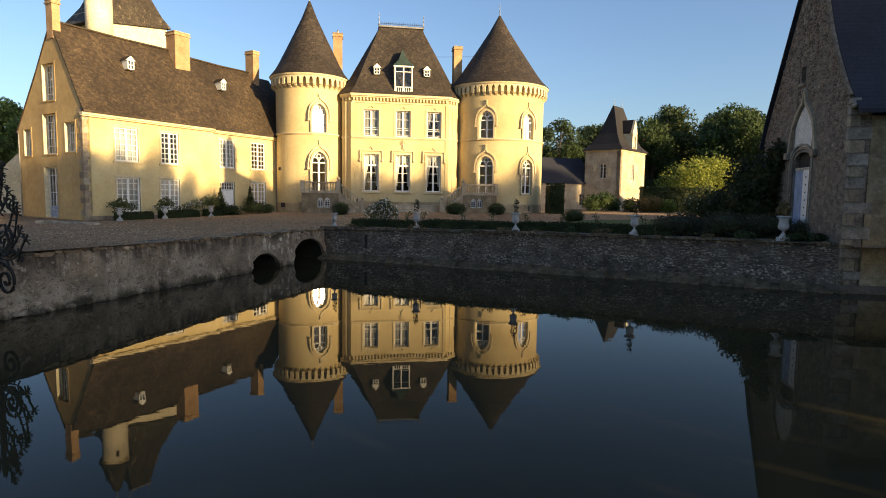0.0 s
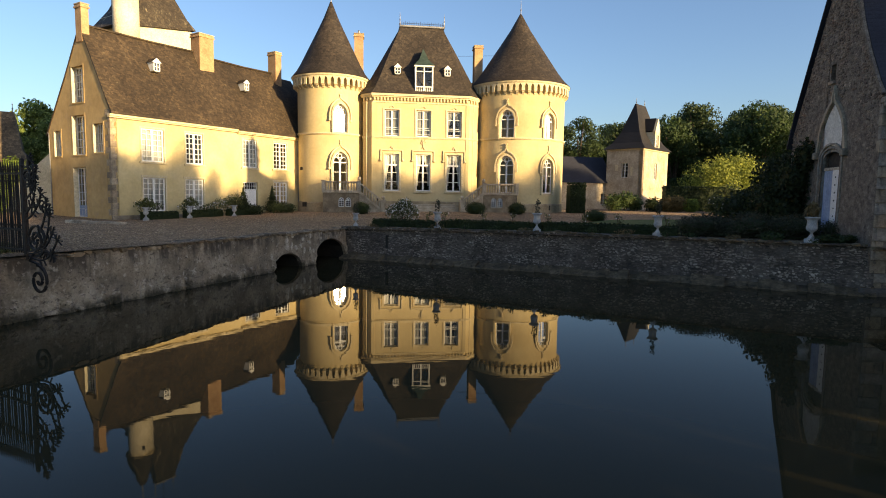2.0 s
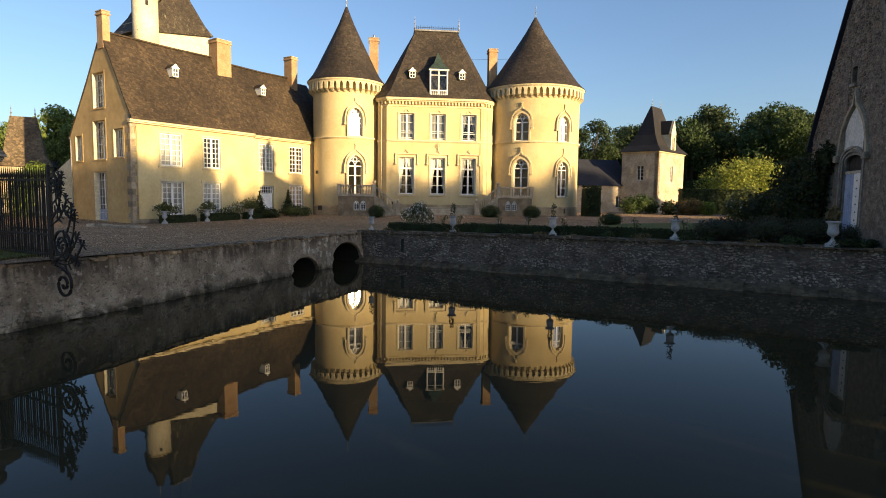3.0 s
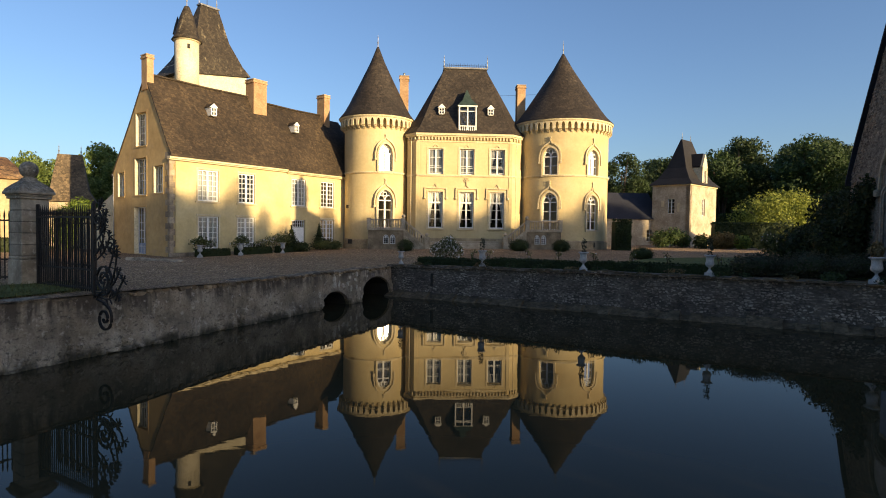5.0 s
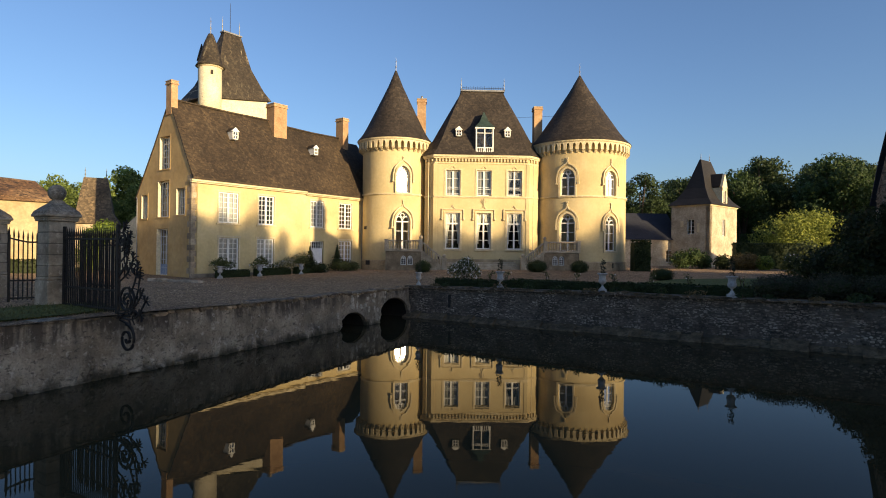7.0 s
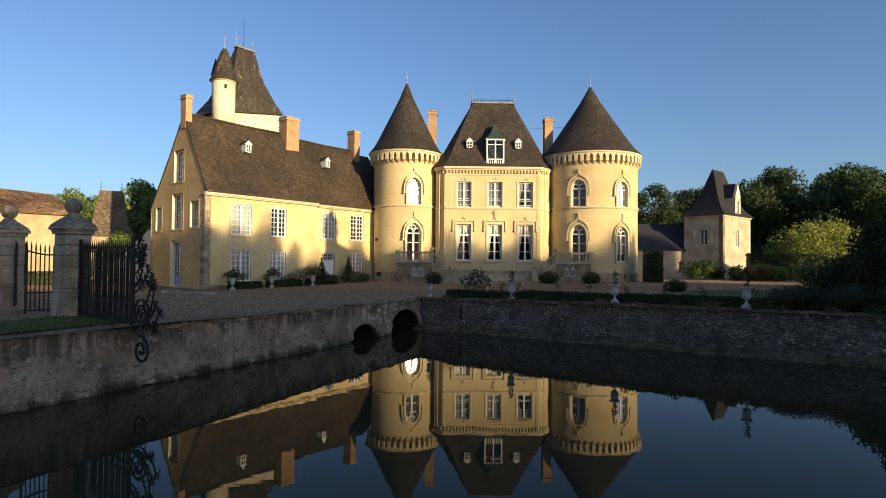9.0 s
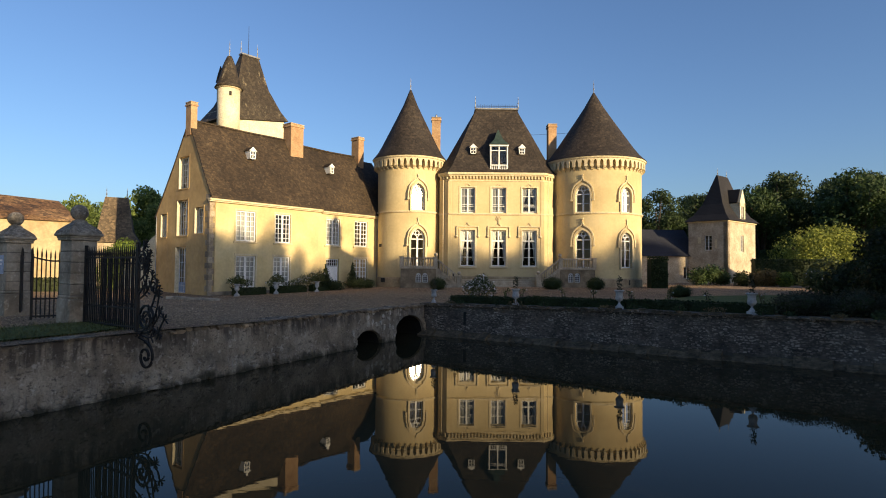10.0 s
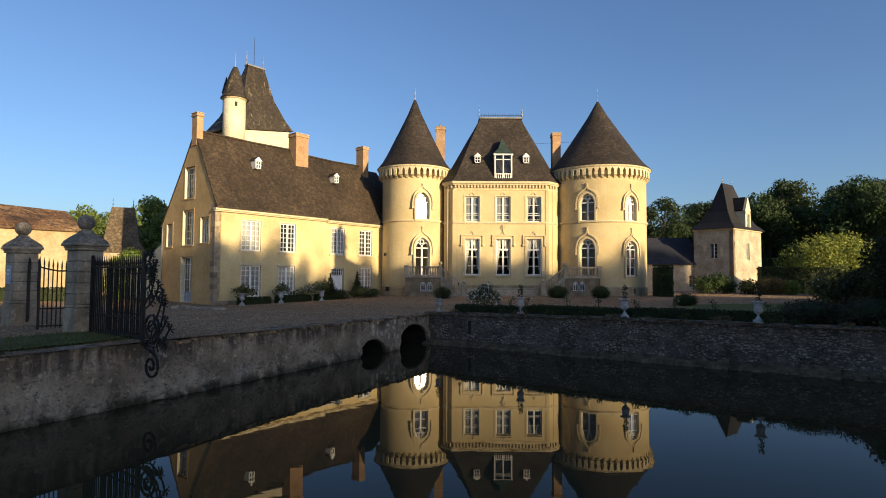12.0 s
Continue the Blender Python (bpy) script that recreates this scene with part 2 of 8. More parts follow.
def roof_material(name, dark, mid, light, row=0.16, moss=None, rough=0.75, streak=None, speck=None, cover=0.57):
    """Rows of small flat tiles: a saw-tooth relief along the height, blotches, moss and lichen."""
    m, n, l, p = material(name)
    slow, grain = noise_tex(n, l, 0.3, 4, 0.55), noise_tex(n, l, 9.0, 5, 0.75)
    col = ramp(n, l, slow, [(0.28, dark), (0.5, mid), (0.75, light)])
    col = mixed(n, l, 1.0, col, ramp(n, l, grain, [(0.3, (0.6, 0.6, 0.6)), (0.72, (1.3, 1.3, 1.3))]), "MULTIPLY")
    if streak:
        s = ramp(n, l, noise_tex(n, l, 2.6, 6, 0.7, (1, 1, 0.1)), [(0.57, (0, 0, 0)), (0.72, (streak[0],) * 3)])
        col = mixed(n, l, s, col, streak[1])
    if moss:
        s = ramp(n, l, noise_tex(n, l, 1.7, 6, 0.75), [(cover, (0, 0, 0)), (cover + 0.1, (moss[0],) * 3)])
        col = mixed(n, l, s, col, moss[1])
    if speck:
        s = ramp(n, l, noise_tex(n, l, 5.0, 4, 0.75), [(0.63, (0, 0, 0)), (0.72, (speck[0],) * 3)])
        col = mixed(n, l, s, col, speck[1])
        pieces = n.new("ShaderNodeTexVoronoi")
        pieces.inputs["Scale"].default_value = 5.5
        where = n.new("ShaderNodeNewGeometry")
        l.new(where.outputs["Position"], pieces.inputs["Vector"])
        sepc = n.new("ShaderNodeSeparateColor")
        l.new(pieces.outputs["Color"], sepc.inputs[0])
        col = mixed(n, l, 1.0, col, ramp(n, l, sepc.outputs[0], [(0.0, (0.62, 0.62, 0.62)), (0.6, (1.0, 1.0, 1.0)), (1.0, (1.55, 1.5, 1.4))]), "MULTIPLY")
    geo = n.new("ShaderNodeNewGeometry")
    sep = n.new("ShaderNodeSeparateXYZ")
    l.new(geo.outputs["Position"], sep.inputs[0])
    div = n.new("ShaderNodeMath")
    div.operation, div.inputs[1].default_value = "DIVIDE", row
    l.new(sep.outputs["Z"], div.inputs[0])
    saw = n.new("ShaderNodeMath")
    saw.operation = "FRACT"
    l.new(div.outputs[0], saw.inputs[0])
    line = ramp(n, l, saw.outputs[0], [(0.0, (0.72, 0.72, 0.72)), (0.2, (1.03, 1.03, 1.03)), (1.0, (1, 1, 1))])
    col = mixed(n, l, 1.0, col, line, "MULTIPLY")
    l.new(col, p.inputs["Base Color"])
    p.inputs["Roughness"].default_value = rough
    p.inputs["Specular IOR Level"].default_value = 0.35
    inv = n.new("ShaderNodeMath")
    inv.operation, inv.inputs[0].default_value = "SUBTRACT", 1.0
    l.new(saw.outputs[0], inv.inputs[1])
    bumped(n, l, p, [inv.outputs[0], grain], 0.5, 0.025)
    return m


SLATE = roof_material("dark_slate", (0.020, 0.015, 0.011), (0.036, 0.027, 0.020), (0.058, 0.045, 0.033), 0.17, moss=(0.06, (0.075, 0.06, 0.04)), speck=(0.4, (0.16, 0.14, 0.105)))
TILE = roof_material("old_brown_tile", (0.028, 0.019, 0.011), (0.043, 0.029, 0.017), (0.066, 0.045, 0.026), 0.18, moss=(0.28, (0.085, 0.062, 0.03)),
                     streak=(0.5, (0.11, 0.085, 0.055)), speck=(0.6, (0.17, 0.135, 0.085)), cover=0.59)
KEEP_TILE = roof_material("lichened_tile", (0.026, 0.02, 0.014), (0.042, 0.032, 0.022), (0.062, 0.05, 0.034), 0.13, moss=(0.25, (0.10, 0.085, 0.052)),
                          streak=(1.0, (0.24, 0.2, 0.135)), speck=(0.6, (0.26, 0.22, 0.155)))
RED_TILE = roof_material("orange_clay_tile", (0.07, 0.036, 0.017), (0.2, 0.108, 0.05), (0.38, 0.235, 0.112), 0.25, moss=(1.0, (0.045, 0.028, 0.018)), streak=(0.9, (0.07, 0.04, 0.024)), speck=(0.9, (0.5, 0.33, 0.18)), cover=0.49)
DOVE_TILE = roof_material("brown_dovecote_tile", (0.075, 0.052, 0.031), (0.125, 0.09, 0.055), (0.19, 0.142, 0.09), 0.16, moss=(0.5, (0.12, 0.1, 0.06)), speck=(0.5, (0.3, 0.24, 0.16)))
NEUTRAL_SLATE = roof_material("worn_black_slate", (0.0105, 0.0095, 0.0100), (0.0175, 0.0155, 0.0155), (0.029, 0.0255, 0.024), 0.16, moss=(0.06, (0.05, 0.042, 0.03)))
BLUE_SLATE = roof_material("blue_slate", (0.016, 0.017, 0.024), (0.024, 0.026, 0.036), (0.036, 0.038, 0.05), 0.16, rough=0.8)


def glass_material(name, rough, tint=(0.9, 0.93, 0.92)):
    m, n, l, p = material(name)
    n.remove(p)
    out = n["Material Output"]
    clear, gloss, mix, fres = (n.new("ShaderNodeBsdfTransparent"), n.new("ShaderNodeBsdfGlossy"), n.new("ShaderNodeMixShader"),
                               n.new("ShaderNodeFresnel"))
    clear.inputs["Color"].default_value = (*tint, 1)
    gloss.inputs["Roughness"].default_value = rough
    fres.inputs["IOR"].default_value = 1.6
    wob = noise_tex(n, l, 1.4, 2, 0.5)
    b = n.new("ShaderNodeBump")
    b.inputs["Strength"].default_value, b.inputs["Distance"].default_value = 0.25, 0.012
    l.new(wob, b.inputs["Height"])
    l.new(b.outputs[0], gloss.inputs["Normal"])
    l.new(fres.outputs[0], mix.inputs[0])
    l.new(clear.outputs[0], mix.inputs[1])
    l.new(gloss.outputs[0], mix.inputs[2])
    l.new(mix.outputs[0], out.inputs["Surface"])
    return m


GLASS = glass_material("old_window_glass", 0.03)
GLASS_WAVY = glass_material("wavy_window_glass", 0.06)


def leaf_material(name, dark, light, rough=0.6):
    m, n, l, p = material(name)
    geo = n.new("ShaderNodeNewGeometry")
    col = ramp(n, l, geo.outputs["Random Per Island"], [(0.0, dark), (0.6, tuple((a + b) / 2 for a, b in zip(dark, light))), (1.0, light)])
    slow = noise_tex(n, l, 0.6, 3, 0.6)
    col = mixed(n, l, 1.0, col, ramp(n, l, slow, [(0.3, (0.7, 0.7, 0.7)), (0.7, (1.25, 1.2, 1.1))]), "MULTIPLY")
    l.new(col, p.inputs["Base Color"])
    p.inputs["Roughness"].default_value = rough
    p.inputs["Specular IOR Level"].default_value = 0.25
    tr = n.new("ShaderNodeBsdfTranslucent")
    l.new(col, tr.inputs["Color"])
    mix = n.new("ShaderNodeMixShader")
    mix.inputs[0].default_value = 0.35
    l.new(p.outputs[0], mix.inputs[1])
    l.new(tr.outputs[0], mix.inputs[2])
    l.new(mix.outputs[0], n["Material Output"].inputs["Surface"])
    return m


LEAF_OAK = leaf_material("oak_leaves", (0.024, 0.042, 0.017), (0.070, 0.110, 0.041))
LEAF_OAK2 = leaf_material("ash_leaves", (0.024, 0.048, 0.017), (0.074, 0.120, 0.041))
# leaves behind the barn, brightened in colour for sun the castle blocks
LEAF_SUNNED = leaf_material("sun_brightened_leaves", (0.08, 0.12, 0.03), (0.22, 0.29, 0.085))
LEAF_GOLD = leaf_material("golden_leaves", (0.115, 0.155, 0.03), (0.40, 0.43, 0.10))
LEAF_FRESH = leaf_material("fresh_green_leaves", (0.08, 0.13, 0.02), (0.22, 0.3, 0.06))
LEAF_BOX = leaf_material("box_leaves", (0.018, 0.03, 0.01), (0.05, 0.075, 0.024))
LEAF_YEW = leaf_material("yew_needles", (0.018, 0.029, 0.011), (0.058, 0.074, 0.027))
LEAF_ROSE = leaf_material("rose_leaves", (0.05, 0.072, 0.022), (0.15, 0.17, 0.065))
LEAF_GREY = leaf_material("grey_green_leaves", (0.038, 0.042, 0.026), (0.10, 0.10, 0.062))
LEAF_RUST = leaf_material("bronze_hedge_leaves", (0.12, 0.085, 0.03), (0.28, 0.2, 0.08))
LEAF_GRASS = leaf_material("grass_blades", (0.06, 0.072, 0.022), (0.17, 0.165, 0.065))
LEAF_DRY = leaf_material("dry_grass_blades", (0.12, 0.09, 0.045), (0.24, 0.19, 0.1))
PETAL = surface("white_petals", (0.6, 0.56, 0.5), (0.72, 0.68, 0.62), (0.8, 0.77, 0.72), 3, 10, 0.8, 0.1, 0.004)


def ground_material(name, cols, fine, bump, dist, patches=None, pebbles=None):
    m, n, l, p = material(name)
    slow, mid, grain = noise_tex(n, l, 0.12, 5, 0.6), noise_tex(n, l, 2.6, 6, 0.75), noise_tex(n, l, fine, 4, 0.75)
    col = ramp(n, l, slow, [(0.3, cols[0]), (0.5, cols[1]), (0.7, cols[2])])
    col = mixed(n, l, 1.0, col, ramp(n, l, mid, [(0.34, (0.6, 0.6, 0.6)), (0.66, (1.3, 1.3, 1.3))]), "MULTIPLY")
    col = mixed(n, l, 1.0, col, ramp(n, l, grain, [(0.35, (0.42, 0.42, 0.42)), (0.65, (1.55, 1.52, 1.48))]), "MULTIPLY")
    if patches:
        s = ramp(n, l, noise_tex(n, l, 0.5, 6, 0.7), [(0.55, (0, 0, 0)), (0.68, (patches[0],) * 3)])
        col = mixed(n, l, s, col, patches[1])
    if pebbles:                                         # single stones of many tones at two sizes
        where = n.new("ShaderNodeNewGeometry")
        for scale, lo, hi in pebbles:
            cells = n.new("ShaderNodeTexVoronoi")
            cells.inputs["Scale"].default_value = scale
            l.new(where.outputs["Position"], cells.inputs["Vector"])
            tone = n.new("ShaderNodeSeparateColor")
            l.new(cells.outputs["Color"], tone.inputs[0])
            col = mixed(n, l, 1.0, col, ramp(n, l, tone.outputs[0], [(0.0, (lo,) * 3), (0.55, (1, 1, 1)), (1.0, (hi, hi * 0.97, hi * 0.93))]), "MULTIPLY")
    l.new(col, p.inputs["Base Color"])
    p.inputs["Roughness"].default_value = 0.95
    p.inputs["Specular IOR Level"].default_value = 0.2
    bumped(n, l, p, [mid, grain], bump, dist)
    return m


GRAVEL = ground_material("tan_gravel", ((0.24, 0.16, 0.1), (0.305, 0.208, 0.131), (0.37, 0.263, 0.17)), 14.0, 1.0, 0.09,
                         patches=(0.5, (0.15, 0.115, 0.07)), pebbles=((26.0, 0.5, 1.5), (60.0, 0.5, 1.6)))
PEBBLE = surface("loose_pebble", (0.16, 0.105, 0.06), (0.36, 0.25, 0.15), (0.56, 0.42, 0.28), 3.0, 9, 0.9, 0.3, 0.01, island=0.5)
GRASS = ground_material("mown_grass", ((0.06, 0.082, 0.024), (0.09, 0.115, 0.034), (0.135, 0.145, 0.05)), 14.0, 0.8, 0.04)
EARTH = ground_material("meadow_earth", ((0.06, 0.065, 0.025), (0.085, 0.085, 0.035), (0.11, 0.10, 0.05)), 6.0, 0.7, 0.05)


def water_material():
    """Murky brown water under a still, mirror-like surface."""
    m, n, l, p = material("still_moat_water")
    n.remove(p)
    body, gloss, mix, fres, gain = (n.new("ShaderNodeBsdfDiffuse"), n.new("ShaderNodeBsdfGlossy"), n.new("ShaderNodeMixShader"),
                                    n.new("ShaderNodeFresnel"), n.new("ShaderNodeMath"))
    body.inputs["Color"].default_value = (0.034, 0.028, 0.014, 1)
    gloss.inputs["Roughness"].default_value = 0.015
    fres.inputs["IOR"].default_value = 1.12
    gain.operation, gain.use_clamp, gain.inputs[1].default_value = "MULTIPLY", True, 1.6
    normal = None
    for scale, stretch, s, d in ((1.1, (0.35, 1.6, 1), 0.10, 0.010), (4.0, (0.5, 1.4, 1), 0.08, 0.0026), (11.0, (0.4, 1.5, 1), 0.06, 0.0006)):
        b = n.new("ShaderNodeBump")
        b.inputs["Strength"].default_value, b.inputs["Distance"].default_value = s, d
        l.new(noise_tex(n, l, scale, 2, 0.5, stretch), b.inputs["Height"])
        if normal:
            l.new(normal, b.inputs["Normal"])
        normal = b.outputs[0]
    l.new(normal, gloss.inputs["Normal"])
    l.new(fres.outputs[0], gain.inputs[0])
    l.new(gain.outputs[0], mix.inputs[0])
    l.new(body.outputs[0], mix.inputs[1])
    l.new(gloss.outputs[0], mix.inputs[2])
    l.new(mix.outputs[0], n["Material Output"].inputs["Surface"])
    return m


WATER = water_material()


# ---- building tools ----
def mesh_of(name, bm, mat, smooth=False, weld=True):
    if weld:
        bmesh.ops.remove_doubles(bm, verts=bm.verts, dist=1e-4)
        bmesh.ops.recalc_face_normals(bm, faces=bm.faces)
    me = bpy.data.meshes.new(name)
    bm.to_mesh(me)
    bm.free()
    if mat:
        me.materials.append(mat)
    if smooth:
        me.shade_smooth()
    return me


def part(name, bm, mat, parent, label="", at=None, smooth=False):
    """One mesh object under a thing or a part; bm may be a bmesh or a mesh made before."""
    me = bm if isinstance(bm, bpy.types.Mesh) else mesh_of(name, bm, mat, smooth)
    ob = new(name, me)
    ob.parent = parent
    if at is not None:
        ob.matrix_local = at
    if label:
        ob["label"] = label
    return ob


def thing(name, m, label, category, group="", kind=""):
    """An Empty at a thing's base that parents its parts."""
    ob = new(name)
    ob.empty_display_size = 0.2
    ob.matrix_world = m
    return tagged(ob, label, category, group, kind)


def solid(name, bm, mat, m, label, category, group="", kind="", smooth=False):
    """A thing of one mesh."""
    me = bm if isinstance(bm, bpy.types.Mesh) else mesh_of(name, bm, mat, smooth)
    ob = new(name, me)
    ob.matrix_world = m
    return tagged(ob, label, category, group, kind)


def box(bm, x0, x1, y0, y1, z0, z1, m=None):
    vs = [bm.verts.new((x, y, z)) for z in (z0, z1) for y in (y0, y1) for x in (x0, x1)]
    if m is not None:
        for v in vs:
            v.co = m @ v.co
    for f in ((0, 2, 3, 1), (4, 5, 7, 6), (0, 1, 5, 4), (2, 6, 7, 3), (0, 4, 6, 2), (1, 3, 7, 5)):
        bm.faces.new([vs[i] for i in f])
    return vs


def boxes(*rows, m=None, bevel=0.0):
    bm = bmesh.new()
    for r in rows:
        box(bm, *r, m=m)
    if bevel:
        bmesh.ops.remove_doubles(bm, verts=bm.verts, dist=1e-5)
        bmesh.ops.bevel(bm, geom=bm.edges[:], offset=bevel, segments=1, affect="EDGES", profile=0.6)
    return bm


def lathe(profile, n=24, bm=None, cx=0.0, cy=0.0, a0=0.0, a1=2 * math.pi):
    """A turned shape from (radius, height) pairs."""
    bm = bm or bmesh.new()
    full = abs(a1 - a0 - 2 * math.pi) < 1e-6
    cols = n if full else n + 1
    rings = []
    for r, z in profile:
        if r < 1e-6:
            rings.append([bm.verts.new((cx, cy, z))] * cols)
        else:
            rings.append([bm.verts.new((cx + r * math.sin(a0 + (a1 - a0) * i / n), cy - r * math.cos(a0 + (a1 - a0) * i / n), z))
                          for i in range(cols)])
    for a, b in zip(rings, rings[1:]):
        for i in range(n):
            j = (i + 1) % cols
            q = [a[i], a[j], b[j], b[i]]
            q = [v for k, v in enumerate(q) if v not in q[:k]]
            if len(q) > 2:
                bm.faces.new(q)
    if full and profile[0][0] > 1e-6:
        bm.faces.new(rings[0])
    if full and profile[-1][0] > 1e-6:
        bm.faces.new(rings[-1])
    return bm


def sweep(points, half, deep, bm=None, up=None, closed=False, round_n=0):
    """A bar along points: a rectangle half*2 by deep*2 across (or a round bar of radius half)."""
    bm = bm or bmesh.new()
    pts = [Vector(p) for p in points]
    rings = []
    for i, p in enumerate(pts):
        a = pts[i - 1] if i or closed else p
        b = pts[(i + 1) % len(pts)] if i + 1 < len(pts) or closed else p
        t = (b - a).normalized()
        u = Vector(up) if up is not None else (Vector((0, 0, 1)) if abs(t.z) < 0.95 else Vector((1, 0, 0)))
        s = t.cross(u).normalized()
        w = s.cross(t).normalized()
        if round_n:
            ring = [bm.verts.new(p + half * (math.cos(k * 2 * math.pi / round_n) * s + math.sin(k * 2 * math.pi / round_n) * w)) for k in range(round_n)]
        else:
            ring = [bm.verts.new(p + s * half * e + w * deep * f) for e, f in ((-1, -1), (1, -1), (1, 1), (-1, 1))]
        rings.append(ring)
    n = len(rings[0])
    pairs = list(zip(rings, rings[1:])) + ([(rings[-1], rings[0])] if closed else [])
    for a, b in pairs:
        for k in range(n):
            bm.faces.new((a[k], a[(k + 1) % n], b[(k + 1) % n], b[k]))
    if not closed:
        bm.faces.new(rings[0])
        bm.faces.new(rings[-1])
    return bm


def ogive(w, h, n=10):
    """The height over the springing of a pointed arch of half width w and rise h, as a function of the offset."""
    r = (w * w + h * h) / (2 * w)
    return lambda x: math.sqrt(max(0.0, r * r - (min(abs(x), w) + r - w) ** 2))


def round_arch(w, h):
    return lambda x: h * math.sqrt(max(0.0, 1 - (min(abs(x), w) / w) ** 2))


def wall_mesh(mp, s0, s1, z0, ztop, holes, thick, step=None, bm=None):
    """A wall with openings through it. mp(s, d, z) lays it out; ztop(s) is its top; holes are (s0, s1, z0, z1, arch), arch being a
    function of the offset from the middle, added to z1."""
    bm = bm or bmesh.new()
    cuts = {s0, s1}
    for a, b, *_, arch in holes:
        cuts |= {a, b}
        if arch:
            cuts |= {a + (b - a) * i / 10 for i in range(11)}
    if step:
        k = max(1, round((s1 - s0) / step))
        cuts |= {s0 + (s1 - s0) * i / k for i in range(k + 1)}
    cuts = sorted(c for c in cuts if s0 - 1e-9 <= c <= s1 + 1e-9)
    cuts = [c for i, c in enumerate(cuts) if i == 0 or c - cuts[i - 1] > 1e-4]

    def quad(*ps):
        vs = [bm.verts.new(mp(*p)) for p in ps]
        bm.faces.new(vs)

    for a, b in zip(cuts, cuts[1:]):
        mid = (a + b) / 2
        ops = sorted((h for h in holes if h[0] - 1e-6 < mid < h[1] + 1e-6), key=lambda h: h[2])
        la = lb = z0
        for h in ops:
            c = (h[0] + h[1]) / 2
            ta, tb = h[3] + (h[4](a - c) if h[4] else 0), h[3] + (h[4](b - c) if h[4] else 0)
            for d in (0, thick) if h[2] - min(la, lb) > 1e-4 else ():
                quad((a, d, la), (b, d, lb), (b, d, h[2]), (a, d, h[2]))
            quad((a, 0, h[2]), (b, 0, h[2]), (b, thick, h[2]), (a, thick, h[2]))
            quad((a, 0, ta), (b, 0, tb), (b, thick, tb), (a, thick, ta))
            la, lb = ta, tb
        for d in (0, thick):
            quad((a, d, la), (b, d, lb), (b, d, ztop(b)), (a, d, ztop(a)))
        quad((a, 0, ztop(a)), (b, 0, ztop(b)), (b, thick, ztop(b)), (a, thick, ztop(a)))
    for h in holes:
        for e in (h[0], h[1]):
            quad((e, 0, h[2]), (e, thick, h[2]), (e, thick, h[3]), (e, 0, h[3]))
    for e in (s0, s1):
        quad((e, 0, z0), (e, thick, z0), (e, thick, ztop(e)), (e, 0, ztop(e)))
    return bm


def flat(x0, y0, ang=0.0):
    """Lay-out of a straight wall from (x0, y0), its depth to the left of its run."""
    c, s = math.cos(ang), math.sin(ang)
    return lambda a, d, z: Vector((x0 + a * c - d * s, y0 + a * s + d * c, z))


def ring(r, cx=0.0, cy=0.0):
    """Lay-out of a round wall: the run is the arc at radius r from the front (-y), depth goes inwards."""
    return lambda a, d, z: Vector((cx + (r - d) * math.sin(a / r), cy - (r - d) * math.cos(a / r), z))


MESHES = {}


def shared(key, make, mat, smooth=False):
    if key not in MESHES:
        MESHES[key] = mesh_of(key[0] if isinstance(key, tuple) else key, make(), mat, smooth)
    return MESHES[key]


